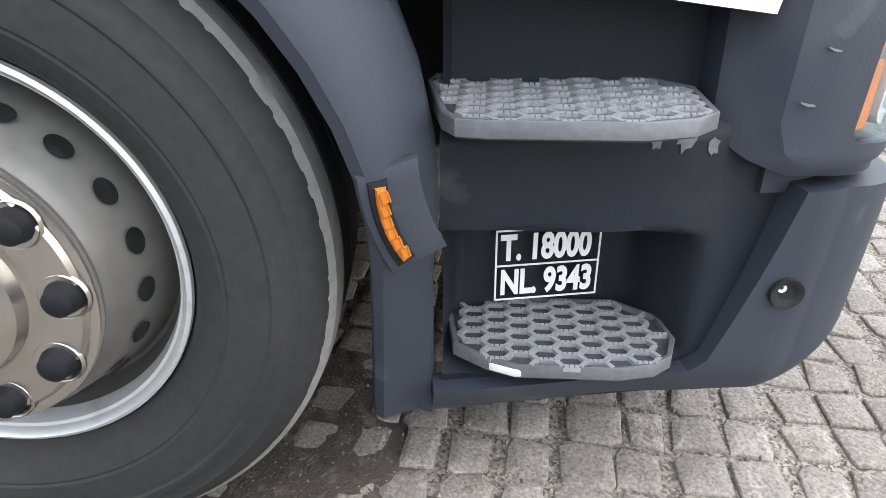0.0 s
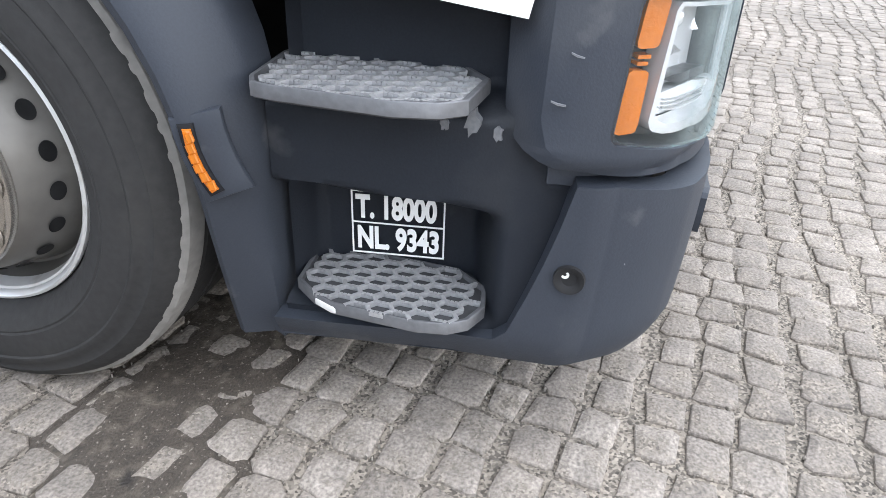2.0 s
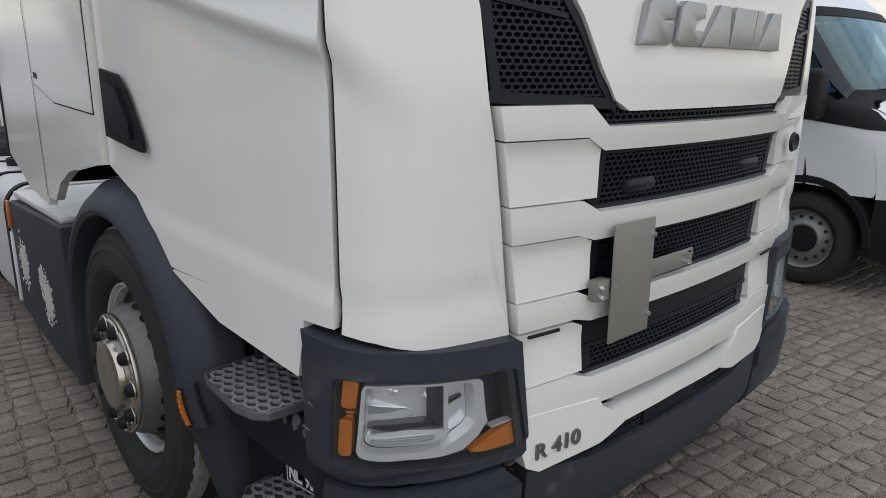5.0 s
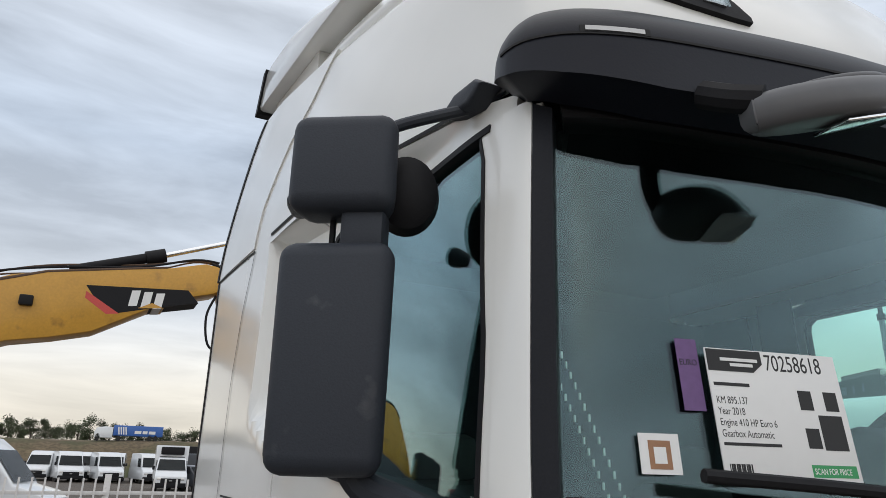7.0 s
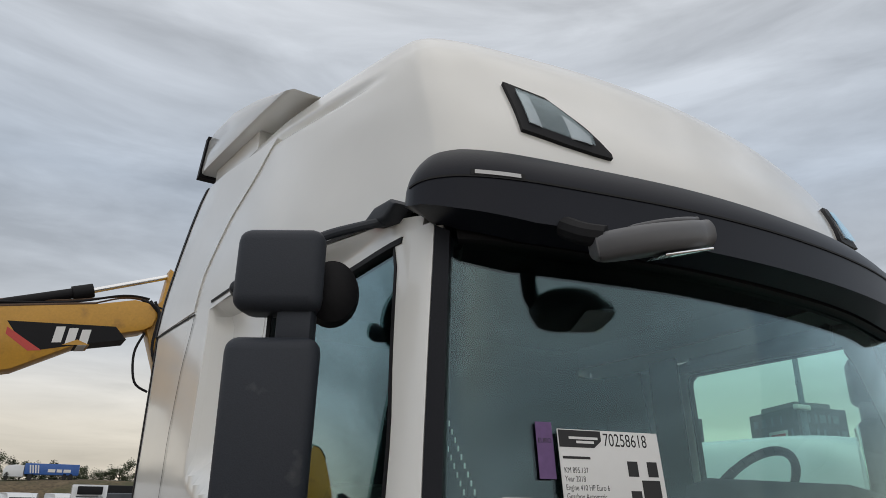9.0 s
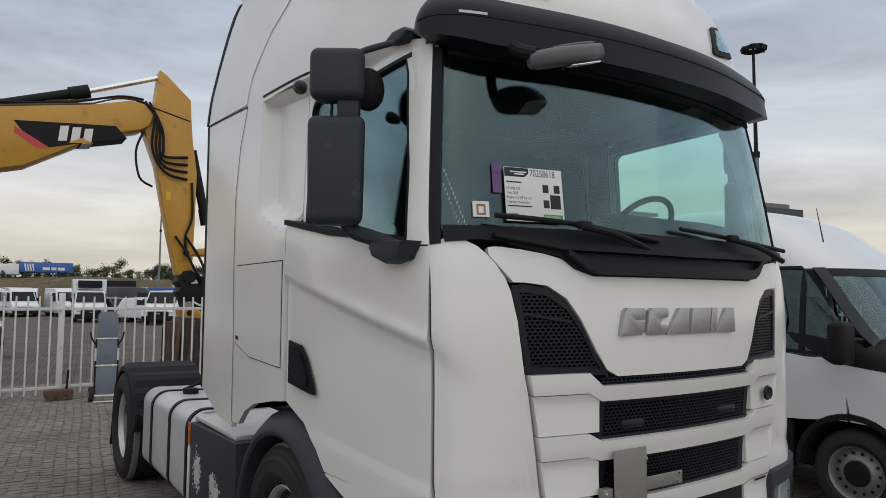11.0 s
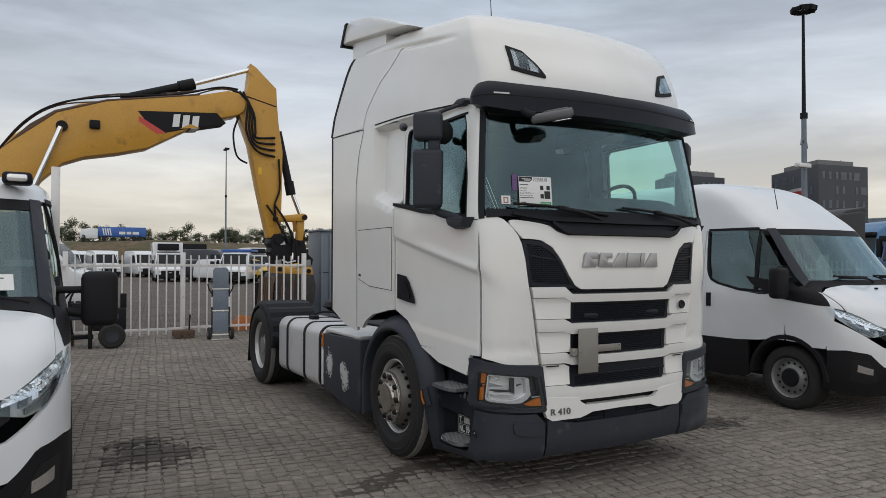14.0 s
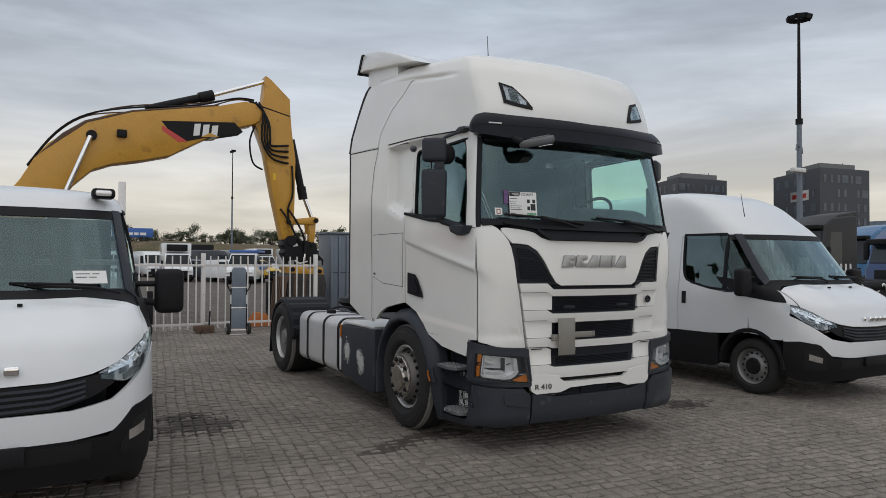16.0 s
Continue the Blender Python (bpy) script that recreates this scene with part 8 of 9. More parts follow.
lt = thing("far_loader", "yellow loader with dark cab in the far yard", "loader", "vehicles in the yard", at=(8.5, 66, 0))
part("body", box((-1.6, 0, 0.6), (1.6, 3, 1.7), 0.1), YELLOW, lt)
part("cab", box((-1.3, 0.3, 1.7), (1.3, 2.4, 3.2), 0.1), BLACK, lt)
for x in (-1.5, 1.5):
    part("wheel", lathe([(-0.3, 0.0), (-0.3, 0.6), (-0.2, 0.75), (0.2, 0.75), (0.3, 0.6), (0.3, 0.0)], (x, 0.6, 0.75), 20, "x"), RUBBER, lt)

gc = thing("steel_cabinet", "grey-blue ribbed steel cabinet standing behind the fence", "cabinet")
part("body", box((2.29, 13.0, 0.0), (3.2, 13.9, 2.33), 0.02), GREYPLASTIC, gc)
for i in range(4):
    part("rib", box((2.31 + 0.22 * i, 12.95, 0.05), (2.36 + 0.22 * i, 13.0, 2.27), 0.008), GREYPLASTIC, gc)
part("cap", box((2.26, 12.94, 2.33), (3.23, 13.93, 2.38), 0.01), GREYPLASTIC, gc)
part("seam", box((2.288, 12.996, 1.28), (3.2, 13.0, 1.30)), DEEP, gc)
dm = thing("drum_stack", "dark machine parts stacked behind the fence", "scrap")
for i, (x, y, r, h) in enumerate(((1.75, 14.6, 0.32, 0.9), (2.1, 14.2, 0.28, 0.8), (1.5, 15.2, 0.3, 1.0))):
    part("drum", lathe([(0, 0), (0, r), (h * 0.5, r * 1.02), (h, r), (h, 0)], (x, y, 0), 20, "z"), BLACK, dm)
pb = thing("pallet_board", "orange pallet board on the ground by the fence", "pallet")
part("board", prism([(-0.15, 0.02), (0.55, 0.02), (0.4, 0.32), (0.1, 0.38)], "y", 12.2, 12.25, 0.01), material("orange_board", (0.5, 0.16, 0.04), 0.6, vary=0.2), pb)

# ---- right-hand background: trucks, fence ----
def far_truck(label, mat, at, turn, h):
    ob = thing("parked_truck", label, "truck", "trucks beyond the van", at=at, turn=turn)
    part("cab", prism([(0.05, 0.35), (0.0, 1.4), (0.12, 1.6), (0.35, h - 0.55), (0.8, h - 0.2), (2.0, h - 0.05), (2.3, h - 0.05), (2.3, 0.9), (2.0, 0.6)], "x", -1.22, 1.22, 0.1, 3), mat, ob)
    part("windscreen", prism([(0.10, 1.65), (0.13, 1.62), (0.36, h - 0.7), (0.32, h - 0.68)], "x", -1.08, 1.08), CARGLASS, ob)
    part("visor", box((-1.15, 0.0, h - 0.72), (1.15, 0.35, h - 0.52), 0.04), BLACK, ob)
    part("bumper", box((-1.24, -0.06, 0.3), (1.24, 0.5, 0.85), 0.06), BLACK, ob)
    part("grille", box((-0.8, -0.02, 0.9), (0.8, 0.05, 1.4), 0.03), BLACK, ob)
    for s in (-1, 1):
        part("side_window", prism([(0.55, 1.65), (0.7, h - 0.85), (1.35, h - 0.85), (1.35, 1.6)], "x", s * 1.2, s * 1.226), CARGLASS, ob)
        part("mirror", box((s * 1.42 - 0.1, 0.3, 1.75), (s * 1.42 + 0.1, 0.42, 2.4), 0.04), BLACK, ob)
        part("headlamp", box((s * 0.95 - 0.2, -0.08, 0.6), (s * 0.95 + 0.2, 0.0, 0.8), 0.03), REFLECT, ob)
        for wy in (1.4, 5.2):
            part("wheel", lathe([(0.0, 0.0), (-0.05, 0.25), (0.0, 0.3), (0.01, 0.45), (-0.03, 0.5), (-0.3, 0.5)], (s * 1.2, wy, 0.5), 24, "x", s), RUBBER, ob)
    part("spoiler", prism([(1.0, h - 0.2), (1.3, h - 0.02), (2.4, h + 0.16), (2.45, h - 0.1)], "x", -1.1, 1.1, 0.05), mat, ob)
    part("chassis", box((-0.5, 1.0, 0.6), (0.5, 6.2, 0.95), 0.02), BLACK, ob)
    return ob


far_truck("black high-roof tractor unit parked beyond the van", material("black_truck_paint", (0.014, 0.014, 0.016), 0.55, vary=0.2, coat=0.1), (27.0, 15.95, 0), -103, 3.95)
far_truck("blue tractor unit parked beyond the black truck", material("blue_truck_paint", (0.03, 0.14, 0.30), 0.35, vary=0.15, coat=0.4), (34.9, 18.15, 0), -103, 3.7)
far_truck("dark blue tractor unit parked by the scrap axles", material("dark_blue_truck_paint", (0.02, 0.05, 0.16), 0.4, vary=0.15, coat=0.4), (20.8, 8.4, 0), -103, 3.0)
rf = thing("fence", "white bar fence standing beyond the panel van", "fence")
for i in range(26):
    part("slat", box((9.0 + 0.16 * i, 5.9 - 0.02 * i, 0.1), (9.03 + 0.16 * i, 5.93 - 0.02 * i, 1.6), 0.003, 1), FENCE, rf)
for z in (0.25, 1.38):
    part("rail", box((8.9, 5.62, z), (13.2, 5.66, z + 0.05), 0.004), FENCE, rf)
part("post", box((11.35, 5.5, 0), (11.52, 5.67, 1.75), 0.01), FENCE, rf)
for i in range(2):
    sc = thing("scrap_axle", "dark axle assembly lying beyond the fence", "scrap")
    part("axle", rod((12.4 + i, 5.6, 1.0 + 0.1 * i), (13.8 + i, 5.2, 1.05), 0.14), BLACK, sc)
    part("stand", box((12.5 + i, 5.3, 0), (13.4 + i, 5.7, 1.0), 0.05), BLACK, sc)
    part("hose", tube([(12.6 + i, 5.2, 0.7), (12.9 + i, 5.1, 1.1), (13.2 + i, 5.1, 0.6)], 0.03), CHIP, sc)
# red trailer off to the side, seen in the glass
rt = thing("red_trailer", "red curtain-side trailer parked across the yard", "trailer")
part("box", box((-22, 14.5, 0.9), (-11.5, 17, 3.1), 0.05), RED, rt)
for i in range(6):
    part("wheel", lathe([(-0.2, 0.0), (-0.2, 0.5), (0.2, 0.5), (0.2, 0.0)], (-20 + 1.4 * i, 14.8, 0.5), 20, "y"), RUBBER, rt)
part("chassis", box((-21.5, 15.2, 0.5), (-12, 16.4, 0.9)), BLACK, rt)

# ---- light masts ----
def mast(label, at, h, r, heads):
    ob = thing("light_mast", label, "light mast", at=at)
    part("pole", rod((0, 0, 0), (0, 0, h * 0.62), r, r * 0.75, 12), GREYPLASTIC, ob)
    part("pole", rod((0, 0, h * 0.62), (0, 0, h), r * 0.62, r * 0.4, 10), BLACK, ob)
    part("collar", rod((0, 0, h * 0.61), (0, 0, h * 0.63), r * 1.1, n=12), BLACK, ob)
    for i in range(heads):
        a = 2 * math.pi * i / heads
        part("floodlight", box((-0.22, 0.35, -0.1), (0.22, 0.65, 0.1), 0.03, m=Matrix.Translation((0, 0, h + 0.1)) @ pose(0, 0, 0, -12, 0, math.degrees(a))), BLACK, ob)
    if heads > 2:
        part("ring", lathe([(0, 0.3), (0.08, 0.3), (0.08, 0.42), (0, 0.42)], (0, 0, h), 24, "z", closed=True), BLACK, ob)
        part("camera_arm", tube([(0, 0, h * 0.52), (-0.5, -0.2, h * 0.535), (-0.75, -0.3, h * 0.51)], 0.04), GREYPLASTIC, ob)
        part("camera_arm", tube([(0, 0, h * 0.52), (0.5, 0.2, h * 0.535), (0.75, 0.3, h * 0.51)], 0.04), GREYPLASTIC, ob)
        part("yard_lamp", box((-1.2, -0.5, 6.7), (-0.1, -0.2, 6.95), 0.05), CHIP, ob)
    return ob


mast("tall floodlight mast with a ring of lamps", (32.7, 19.6, 0), 15.6, 0.18, 8)
mast("slim yard light pole with two lamps", (15.3, 83.4, 0), 15.3, 0.12, 2)

# ---- office blocks ----
CLAD = material("dark_cladding", (0.055, 0.062, 0.075), 0.6, vary=0.18, grain=2.5)
ROOFBOX = material("grey_plant_room", (0.16, 0.165, 0.17), 0.7, vary=0.1, grain=2)
PANE = material("office_pane", (0.22, 0.26, 0.31), 0.15, vary=0.3, grain=0.6)


def office(label, corner, left, right, h, rows, cols_l, cols_r, sign_at):
    """A block from its near corner and the ends of its two seen walls."""
    ob = thing("office_building", label, "building")
    c, l, r = Vector((*corner, 0)), Vector((*left, 0)), Vector((*right, 0))
    b = l + r - c
    bm = bmesh.new()
    add_prism(bm, [p.to_2d() for p in (c, r, b, l)], "z", 0, h)
    part("wall", bm, CLAD, ob)
    mid = (c + b) / 2
    bm = bmesh.new()
    add_prism(bm, [(mid + (p - mid) * 0.72).to_2d() for p in (c, r, b, l)], "z", h, h + 1.3)
    roof = part("plant_room", bm, ROOFBOX, ob)
    for i in range(5):
        q = mid + (r - mid) * (0.12 * i)
        part("roof_mast", rod((q.x, q.y, h + 1.2), (q.x, q.y, h + 1.9), 0.06, n=6), BLACK, roof)
    rnd = random.Random(int(h * 10))
    for a, d, n in ((c, l, cols_l), (c, r, cols_r)):
        u = (d - a).normalized()
        nrm = Vector((u.y, -u.x, 0))
        if nrm.dot(Vector((-4, -4, 0)) - a) < 0:
            nrm = -nrm
        length = (d - a).length
        for j in range(rows):
            for i in range(n):
                if rnd.random() < 0.22:
                    continue
                w = rnd.choice((0.32, 0.32, 0.8))
                p = a + u * length * (i + 0.7) / (n + 0.4)
                z = h - 2.0 - 2.75 * j
                bm = bmesh.new()
                vs = [p + nrm * 0.05 - u * w + Vector((0, 0, z - 0.75)), p + nrm * 0.05 + u * w + Vector((0, 0, z - 0.75)), p + nrm * 0.05 + u * w + Vector((0, 0, z + 0.75)), p + nrm * 0.05 - u * w + Vector((0, 0, z + 0.75))]
                bm.faces.new([bm.verts.new(v) for v in vs])
                bmesh.ops.solidify(bm, geom=bm.faces[:], thickness=0.04)
                part("window", bm, PANE, ob, smooth=False)
    if sign_at:
        p, u, w, z, m = sign_at
        u = Vector((*u, 0)).normalized()
        nrm = Vector((u.y, -u.x, 0))
        if nrm.dot(Vector((-4, -4, 0)) - Vector((*p, 0))) < 0:
            nrm = -nrm
        bm = bmesh.new()
        q = Vector((*p, 0)) + nrm * 0.15
        bm.faces.new([bm.verts.new(q + u * s * w + Vector((0, 0, z + t))) for s, t in ((0, 0), (1, 0), (1, 2.0), (0, 2.0))])
        bmesh.ops.solidify(bm, geom=bm.faces[:], thickness=0.1)
        sg = part("sign_board", bm, PAPER, ob)
        bm = bmesh.new()
        bm.faces.new([bm.verts.new(q + nrm * 0.06 + u * s * w + Vector((0, 0, z + t))) for s, t in ((0.12, 0.5), (0.88, 0.5), (0.88, 1.4), (0.12, 1.4))])
        bmesh.ops.solidify(bm, geom=bm.faces[:], thickness=0.04)
        part("sign_bar", bm, m, sg)
    return ob


office("dark grey office block with scattered windows", (123.3, 74.6), (131.2, 89.9), (136.1, 72.5), 20.1, 7, 5, 7, ((128.0, 83.7), (-1, -2), 6.5, 14.2, RED))
office("dark grey office block with flat roof", (115.3, 102.0), (119.8, 112.0), (129.6, 100.5), 20.5, 7, 4, 8, ((119.0, 110.2), (-1, -2.2), 5.0, 12.2, BLACK))
lo = thing("office_building", "pale low office building in the distance", "building")
for j in range(5):
    part("floor_band", box((168, 76, 2.4 * j), (192, 100, 2.4 * j + 1.3)), ROOFBOX, lo)
    part("window_band", box((168.3, 76.3, 2.4 * j + 1.3), (191.7, 99.7, 2.4 * j + 2.4)), PANE, lo)

# ---- embankment, hedge and trees ----
bm = bmesh.new()
cols = 60
prof = [(0, -0.05), (2.5, 1.5), (5, 3.1), (7.2, 4.25), (11.5, 4.3), (26, 4.6), (60, 4.5)]
vs = []
for i in range(cols + 1):
    x = -130 + 260 * i / cols
    y0 = 88 - 0.12 * x
    vs.append([bm.verts.new((x, y0 + d, z * (0.92 + 0.16 * noise.noise(Vector((x * 0.05, d * 0.1, 0)))))) for d, z in prof])
for a, b in zip(vs, vs[1:]):
    for i in range(len(prof) - 1):
        bm.faces.new((a[i], b[i], b[i + 1], a[i + 1]))
BANK = material("dry_grass_bank", (0.13, 0.098, 0.058), 0.95, vary=0.5, grain=2.5, bump=0.5, spots=[((0.065, 0.072, 0.032), 0.16, 0.46, 0.62), ((0.19, 0.15, 0.09), 0.7, 0.6, 0.75)])
tagged(part("embankment", bm, BANK), "brownish grass embankment behind the yard", "embankment", kind="structure")

LEAF = material("tree_leaves", (0.05, 0.065, 0.028), 0.8, vary=0.3, grain=0.8, island=0.4)
BARK = material("tree_bark", (0.07, 0.055, 0.04), 0.9, vary=0.3, grain=6, bump=0.4)


def tree_mesh(seed, h, w, tall=False):
    rnd = random.Random(seed)
    trunk = bmesh.new()
    add_rod(trunk, (0, 0, 0), (rnd.uniform(-0.2, 0.2), 0, h * 0.5), 0.16 * h / 5, 0.07 * h / 5, 8)
    clumps = []
    for i in range(13 if not tall else 16):
        a, q = rnd.uniform(0, 6.28), rnd.uniform(0.25, 1.0) ** 0.7
        c = Vector((w * q * 0.75 * math.cos(a), w * q * 0.75 * math.sin(a), h * (rnd.uniform(0.12, 0.85) if not tall else rnd.uniform(0.2, 0.95))))
        clumps.append((c, rnd.uniform(0.22, 0.42) * w))
        add_rod(trunk, (0, 0, h * rnd.uniform(0.2, 0.45)), c, 0.06 * h / 5, 0.015, 6)
    me = bpy.data.meshes.new("crown")
    co, fs = [], []
    for c, r in clumps:
        for _ in range(130):
            d = Vector((rnd.gauss(0, 1), rnd.gauss(0, 1), rnd.gauss(0, 0.8)))
            p = c + d.normalized() * r * rnd.uniform(0.35, 1.15)
            s = rnd.uniform(0.10, 0.2) * h / 5
            u = Vector((rnd.gauss(0, 1), rnd.gauss(0, 1), rnd.gauss(0, 1))).normalized()
            v = u.orthogonal().normalized()
            n = len(co)
            co += [p - u * s, p + v * s * 0.6, p + u * s, p - v * s * 0.6]
            fs.append((n, n + 1, n + 2, n + 3))
    me.from_pydata(co, [], fs)
    me.materials.append(LEAF)
    tm = bpy.data.meshes.new("trunk")
    trunk.to_mesh(tm)
    trunk.free()
    tm.materials.append(BARK)
    return tm, me


kinds = [tree_mesh(i, h, w) for i, (h, w) in enumerate(((3.0, 1.8), (3.8, 2.0), (2.4, 2.0), (4.2, 2.2), (2.0, 1.6)))]
rnd = random.Random(21)
for i in range(110):
    x = -62 + 124 * (i + rnd.uniform(-0.4, 0.4)) / 110
    tm, me = rnd.choice(kinds)
    ob = tagged(new("tree"), "low bushy roadside tree on the embankment", "tree", "treeline")
    for n, m in (("trunk", tm), ("crown", me)):
        c = new(n, m)
        c.parent = ob
    s = rnd.uniform(0.6, 1.05)
    ob.matrix_basis = Matrix.Translation((x, 88 - 0.12 * x + rnd.uniform(20, 30), 3.9)) @ pose(0, 0, 0, 0, 0, rnd.uniform(0, 360)) @ Matrix.Scale(s, 4)
tall = tree_mesh(77, 15, 4.0, True)
for x, y, s in ((-62, 62, 1.2), (-56, 70, 1.0), (-70, 58, 0.9)):
    ob = tagged(new("tree"), "tall dark poplar-like tree", "tree")
    for n, m in (("trunk", tall[0]), ("crown", tall[1])):
        c = new(n, m)
        c.parent = ob
    ob.matrix_basis = Matrix.Translation((x, y, 0)) @ Matrix.Scale(s, 4)

bt = thing("lorry", "blue and white lorry driving along the embankment road", "truck", at=(-0.6, 96.9, 4.32), turn=-3)
part("trailer", box((-0.0, 0, 0.5), (10.2, 2.5, 1.75), 0.05), BLUE, bt)
part("trailer_front", box((-0.2, -0.01, 0.5), (1.6, 2.51, 1.74), 0.05), BLUE, bt)
part("cab", prism([(-4.0, 0.2), (-4.05, 0.9), (-3.6, 1.4), (-2.0, 1.55), (-0.3, 1.5), (-0.3, 0.2)], "y", 0, 2.45, 0.08), VANWHITE, bt)
bm = bmesh.new()
for x0 in (0.6, 1.1, 1.6, 2.1):
    add_prism(bm, [(x0, 1.55), (x0 + 0.3, 1.55), (x0 + 0.55, 0.65), (x0 + 0.3, 0.65)], "y", -0.03, -0.015)
part("trailer_emblem", bm, PAPER, bt)
for x0, x1 in ((4.2, 5.6), (5.9, 6.9), (7.2, 8.6)):
    part("trailer_bar", box((x0, -0.03, 0.8), (x1, -0.015, 1.15)), PAPER, bt)
for x in (-3.3, 1.0, 7.5, 8.7):
    part("wheel", lathe([(-0.1, 0.0), (-0.1, 0.45), (0.1, 0.45), (0.1, 0.0)], (x, 0.1, 0.25), 16, "y"), RUBBER, bt)
bt.matrix_basis = Matrix.Translation((2.1, 96.5, 4.2)) @ pose(0, 0, 0, 0, 0, -3) @ Matrix.Diagonal((0.55, 1, 1, 1))
# ---- paving blocks ----
STONE = bpy.data.materials.new("worn_concrete_block")
STONE.use_nodes = True
nt = STONE.node_tree
b = nt.nodes["Principled BSDF"]
b.inputs["Roughness"].default_value = 0.85
geo, info = nt.nodes.new("ShaderNodeNewGeometry"), nt.nodes.new("ShaderNodeObjectInfo")
tc = nt.nodes.new("ShaderNodeTexCoord")
add = nt.nodes.new("ShaderNodeMath")
add.operation = "ADD"
nt.links.new(geo.outputs["Random Per Island"], add.inputs[0])
nt.links.new(info.outputs["Random"], add.inputs[1])
fr = nt.nodes.new("ShaderNodeMath")
fr.operation = "FRACT"
nt.links.new(add.outputs[0], fr.inputs[0])
ramp = nt.nodes.new("ShaderNodeValToRGB")
ramp.color_ramp.elements[0].color, ramp.color_ramp.elements[1].color = (0.180, 0.157, 0.137, 1), (0.238, 0.210, 0.184, 1)
nt.links.new(fr.outputs[0], ramp.inputs[0])
n1, n2, n3 = (nt.nodes.new("ShaderNodeTexNoise") for _ in range(3))
for n, s, d in ((n1, 0.9, 5.0), (n2, 140.0, 4.0), (n3, 9.0, 5.0)):
    n.inputs["Scale"].default_value, n.inputs["Detail"].default_value = s, d
    nt.links.new(geo.outputs["Position"], n.inputs["Vector"])
col = ramp.outputs[0]
for n, lo, hi in ((n1, 0.72, 1.25), (n2, 0.58, 1.42), (n3, 0.74, 1.26)):
    mr = nt.nodes.new("ShaderNodeMapRange")
    mr.inputs["From Min"].default_value, mr.inputs["From Max"].default_value = 0.3, 0.7
    mr.inputs["To Min"].default_value, mr.inputs["To Max"].default_value = lo, hi
    nt.links.new(n.outputs["Fac"], mr.inputs["Value"])
    sc = nt.nodes.new("ShaderNodeVectorMath")
    sc.operation = "SCALE"
    nt.links.new(col, sc.inputs[0])
    nt.links.new(mr.outputs["Result"], sc.inputs["Scale"])
    col = sc.outputs[0]
dust = nt.nodes.new("ShaderNodeTexNoise")
dust.inputs["Scale"].default_value, dust.inputs["Detail"].default_value, dust.inputs["Roughness"].default_value = 14.0, 9.0, 0.75
nt.links.new(geo.outputs["Position"], dust.inputs["Vector"])
dmask = nt.nodes.new("ShaderNodeMapRange")
dmask.inputs["From Min"].default_value, dmask.inputs["From Max"].default_value = 0.46, 0.62
nt.links.new(dust.outputs["Fac"], dmask.inputs["Value"])
dmix = nt.nodes.new("ShaderNodeMix")
dmix.data_type = "RGBA"
nt.links.new(dmask.outputs["Result"], dmix.inputs["Factor"])
nt.links.new(col, dmix.inputs["A"])
speck = nt.nodes.new("ShaderNodeTexVoronoi")
speck.inputs["Scale"].default_value = 210.0
nt.links.new(geo.outputs["Position"], speck.inputs["Vector"])
sramp = nt.nodes.new("ShaderNodeValToRGB")
sramp.color_ramp.elements[0].color, sramp.color_ramp.elements[1].color = (0.085, 0.072, 0.06, 1), (0.31, 0.27, 0.225, 1)
ssep = nt.nodes.new("ShaderNodeSeparateColor")
nt.links.new(speck.outputs["Color"], ssep.inputs[0])
nt.links.new(ssep.outputs[0], sramp.inputs[0])
nt.links.new(sramp.outputs[0], dmix.inputs["B"])
col = dmix.outputs["Result"]
# wet oily soil and stains with shapes of their own
col = stained(nt, col, geo.outputs["Position"], 0.34, fr.outputs[0])
nt.links.new(col, b.inputs["Base Color"])
bp = nt.nodes.new("ShaderNodeBump")
bp.inputs["Strength"].default_value, bp.inputs["Distance"].default_value = 0.6, 0.004
nt.links.new(n2.outputs["Fac"], bp.inputs["Height"])
nt.links.new(bp.outputs["Normal"], b.inputs["Normal"])

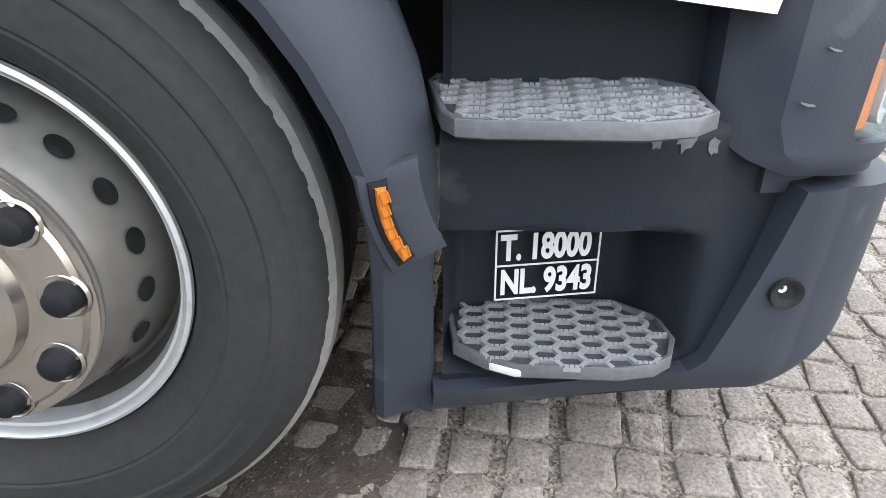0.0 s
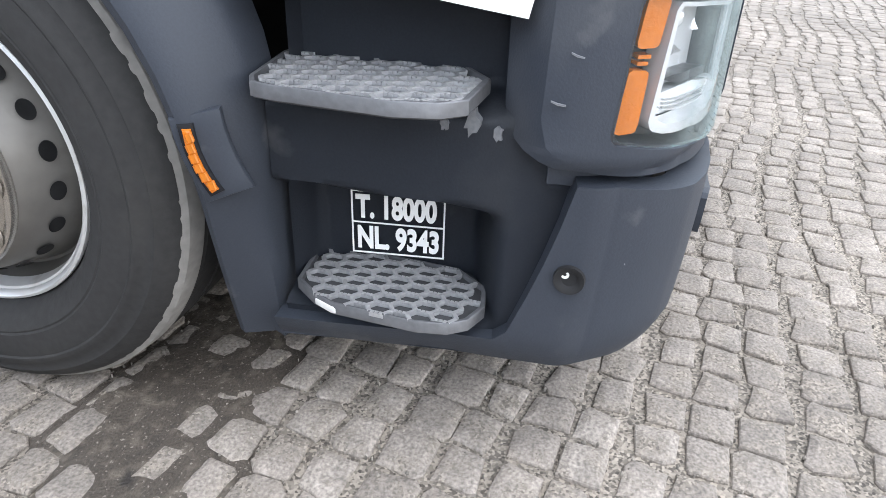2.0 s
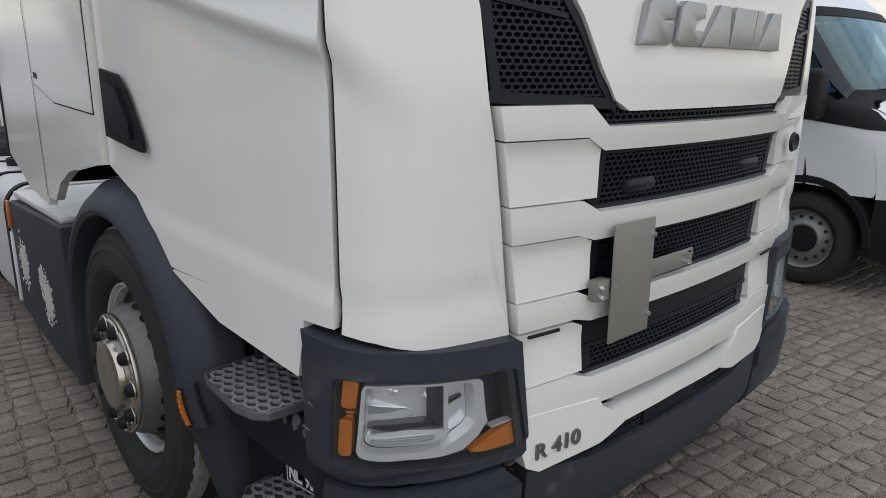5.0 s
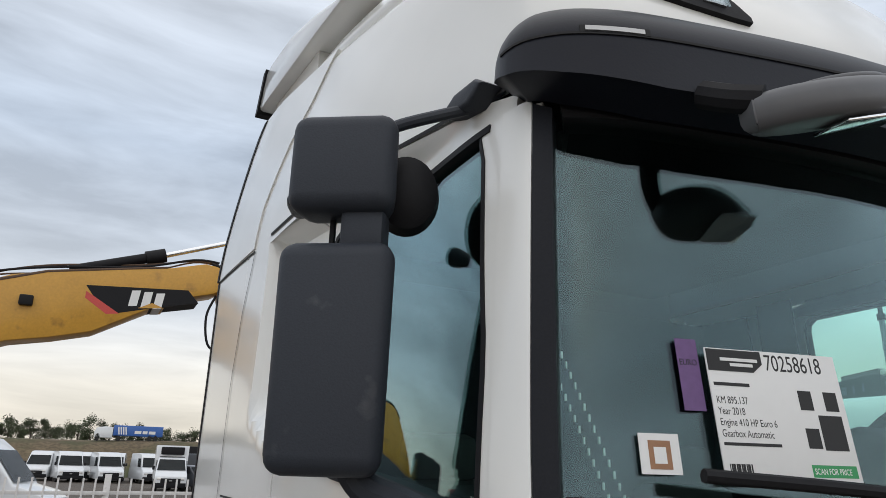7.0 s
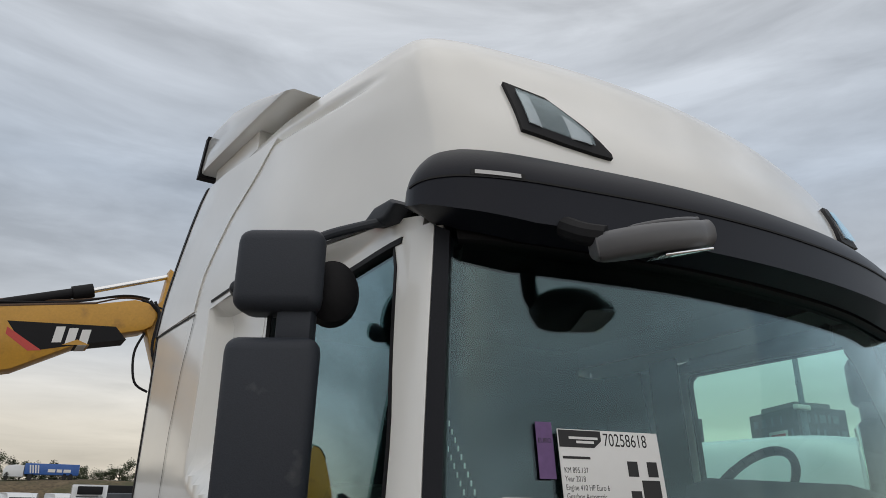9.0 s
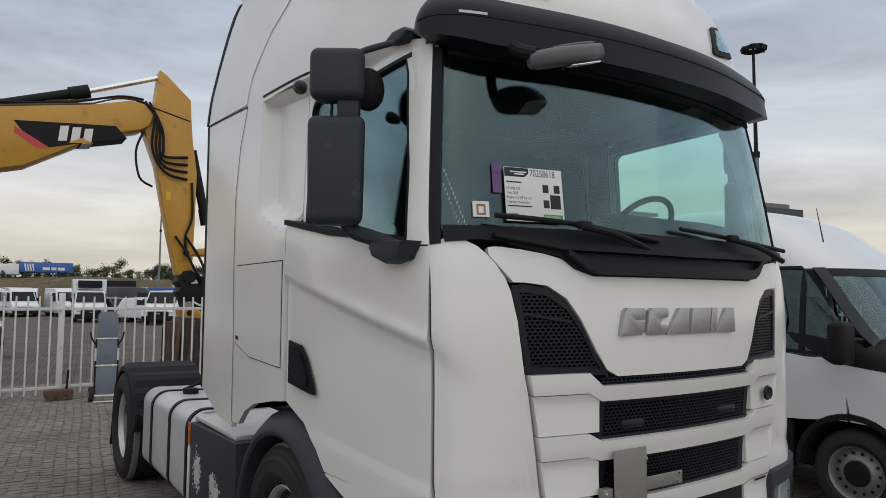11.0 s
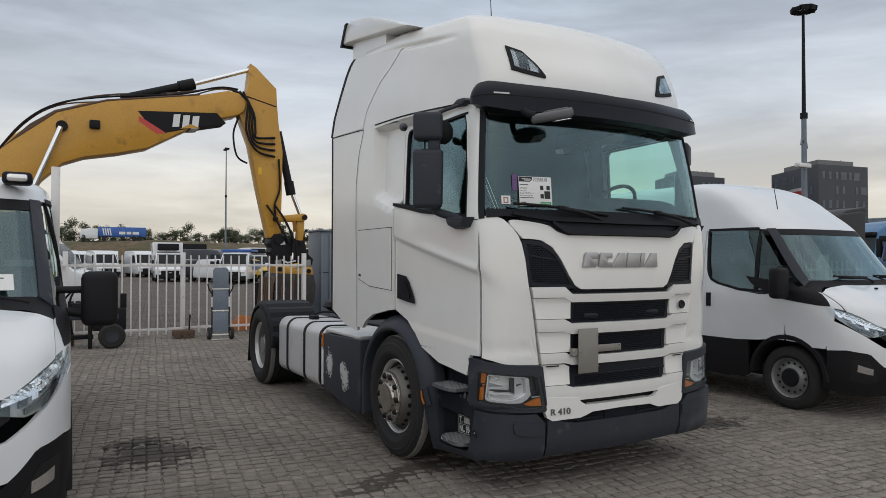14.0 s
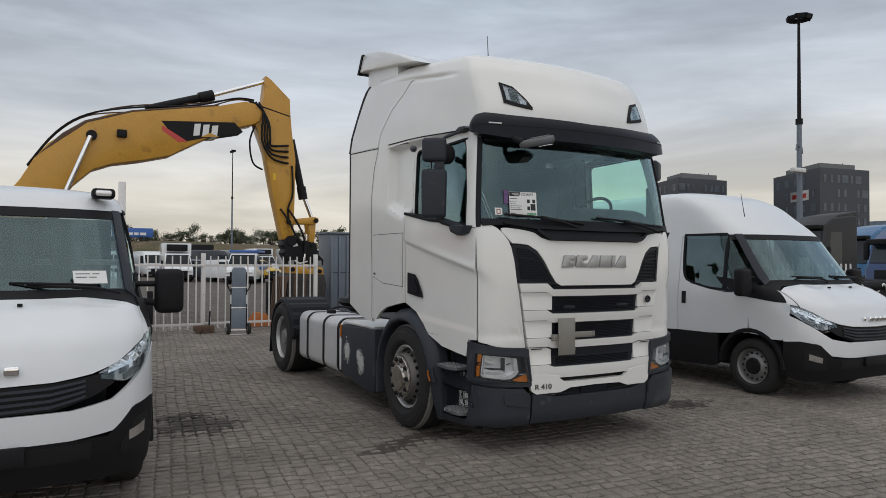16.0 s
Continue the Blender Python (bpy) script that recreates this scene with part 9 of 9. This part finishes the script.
rnd = random.Random(3)
ROT = Matrix.Rotation(radians(-7.0), 2)
verts, faces, singles = [], [], []
PITCH = 0.109
columns = []
v = -7.0
while v < 15.5:
    columns.append((v, rnd.choice((0.066, 0.072, 0.078, 0.082, 0.088, 0.10))))
    v += columns[-1][1] + rnd.uniform(0.014, 0.03)
for r in range(-122, 104):
    slide = 0.03 * math.sin(0.37 * r) + 0.045 * math.sin(0.11 * r + 1) + rnd.uniform(-0.008, 0.008)
    for start, length in columns:
        u = r * PITCH + 0.012 * math.sin(1.7 * start + 0.05 * r)
        v = start + slide + rnd.uniform(-0.008, 0.008)
        length = length + rnd.uniform(-0.006, 0.006)
        cx, cy = ROT @ Vector((u, v + length / 2))
        if not (-8.6 < cx < 8.6 and -5.5 < cy < 13.8):
            continue
        near = (-2.0 < cx < 0.6 and -1.0 < cy < 1.3)
        w, l = PITCH - rnd.uniform(0.004, 0.014), length
        jit = [[rnd.uniform(-0.0085, 0.0085) for _ in range(2)] for _ in range(8)]
        tilt = [rnd.uniform(-0.0025, 0.0025) for _ in range(3)]
        outline = [(-0.5, -0.36), (-0.40, -0.5), (0.40, -0.5), (0.5, -0.36), (0.5, 0.36), (0.40, 0.5), (-0.40, 0.5), (-0.5, 0.36)]
        local = []
        dome = abs(cx) < 4 and cy < 3.5
        for grow, z in ((1.02, -0.012), (1.0, 0.0), (0.95, 0.003), (0.62, 0.0065)) if dome else ((1.02, -0.012), (1.0, 0.0), (0.95, 0.003)):
            for (a, c), (ja, jc) in zip(outline, jit):
                x, y = (a * w + ja) * grow, (c * l + jc) * grow
                p = ROT @ Vector((x, y))
                local.append((p.x, p.y, z + tilt[0] + tilt[1] * a + tilt[2] * c if z > -0.004 else z))
        lf = []
        for q in range(3 if dome else 2):
            for i in range(8):
                j = (i + 1) % 8
                lf.append((q * 8 + i, q * 8 + j, q * 8 + 8 + j, q * 8 + 8 + i))
        lf.append(tuple(range(24, 32)) if dome else tuple(range(16, 24)))
        if near and len(singles) < 300 and -1.6 < cx < 0.3 and -0.9 < cy < 1.0:
            singles.append((cx, cy, local, lf))
        else:
            n = len(verts)
            verts += [(cx + x, cy + y, z) for x, y, z in local]
            faces += [tuple(n + i for i in f) for f in lf]
me = bpy.data.meshes.new("paving_blocks")
me.from_pydata(verts, [], faces)
me.materials.append(STONE)
me.shade_flat()
rest = tagged(new("paving_blocks", me), kind="stuff")
rest.parent = ground
shapes = []
for i, (cx, cy, local, lf) in enumerate(singles):
    if len(shapes) < 40:
        m = bpy.data.meshes.new("paving_block")
        m.from_pydata(local, [], lf)
        m.materials.append(STONE)
        shapes.append((m, local))
    # the block of like length
    l0 = max(p[1] for p in local) - min(p[1] for p in local)
    m = min(shapes, key=lambda s: abs(max(p[1] for p in s[1]) - min(p[1] for p in s[1]) - l0))[0]
    ob = new("paving_block", m)
    ob.parent = ground
    ob.location = (cx, cy, 0)
# ---- dark wet soil trodden over the blocks beside the front wheel, and loose grit ----
SOIL = material("wet_dark_soil", (0.058, 0.047, 0.037), 0.7, vary=0.5, grain=170, bump=1.0, spots=[((0.11, 0.092, 0.072), 28, 0.52, 0.66), ((0.21, 0.185, 0.155), 130, 0.62, 0.68), ((0.022, 0.018, 0.015), 16, 0.60, 0.72)])
bm = bmesh.new()
x0, x1, y0, y1, step = -1.95, -0.55, 0.60, 1.62, 0.0125
nx, ny = int((x1 - x0) / step), int((y1 - y0) / step)
spine = ((-1.85, 0.84, 0.10), (-1.62, 0.92, 0.15), (-1.42, 1.02, 0.19), (-1.22, 1.13, 0.20), (-1.02, 1.10, 0.19), (-0.80, 1.14, 0.17))
grid = []
for i in range(nx + 1):
    row = []
    for j in range(ny + 1):
        x, y = x0 + i * step, y0 + j * step
        best = -1.0
        for (ax, ay, ar), (bx, by, br) in zip(spine, spine[1:]):
            t = min(1, max(0, ((x - ax) * (bx - ax) + (y - ay) * (by - ay)) / ((bx - ax) ** 2 + (by - ay) ** 2)))
            best = max(best, 1 - math.hypot(x - ax - t * (bx - ax), y - ay - t * (by - ay)) / (ar + t * (br - ar)))
        rough = 0.55 * noise.noise(Vector((x * 9, y * 9, 3))) + 0.3 * noise.noise(Vector((x * 31, y * 31, 7)))
        m = min(1, max(0, best * 1.5 + 0.35 + rough))
        z = -0.009 + 0.0154 * m + 0.0016 * noise.noise(Vector((x * 17, y * 17, 0))) + 0.0007 * noise.noise(Vector((x * 90, y * 90, 1)))
        row.append(bm.verts.new((x, y, z)))
    grid.append(row)
for a, b in zip(grid, grid[1:]):
    for j in range(ny):
        bm.faces.new((a[j], b[j], b[j + 1], a[j + 1]))
part("soil", bm, SOIL, ground, "dark wet soil trodden over the blocks", angle=80)
rnd = random.Random(14)
PEBBLE = material("loose_grit", (0.20, 0.18, 0.155), 0.9, vary=0.3, grain=60, island=0.5)
co, fs = [], []
for i in range(5200):
    x, y = rnd.uniform(-2.6, 0.9), rnd.uniform(-1.6, 1.3)
    if noise.noise(Vector((x * 2.2, y * 2.2, 5))) < rnd.uniform(-0.5, 0.35):
        continue
    r = rnd.choice((0.0015, 0.002, 0.0025, 0.0035)) * rnd.uniform(0.8, 1.3)
    n, t = len(co), rnd.uniform(0, 6.28)
    ring = [(x + r * rnd.uniform(0.8, 1.3) * math.cos(t + q * 1.2566), y + r * rnd.uniform(0.8, 1.3) * math.sin(t + q * 1.2566), 0.004) for q in range(5)]
    co += ring + [(a, b, -0.003) for a, b, _ in ring] + [(x, y, 0.005 + r)]
    for q in range(5):
        w = (q + 1) % 5
        fs += [(n + q, n + w, n + 10), (n + 5 + q, n + 5 + w, n + w, n + q)]
me = bpy.data.meshes.new("grit")
me.from_pydata(co, [], fs)
me.materials.append(PEBBLE)
tagged(new("grit", me), kind="stuff").parent = ground
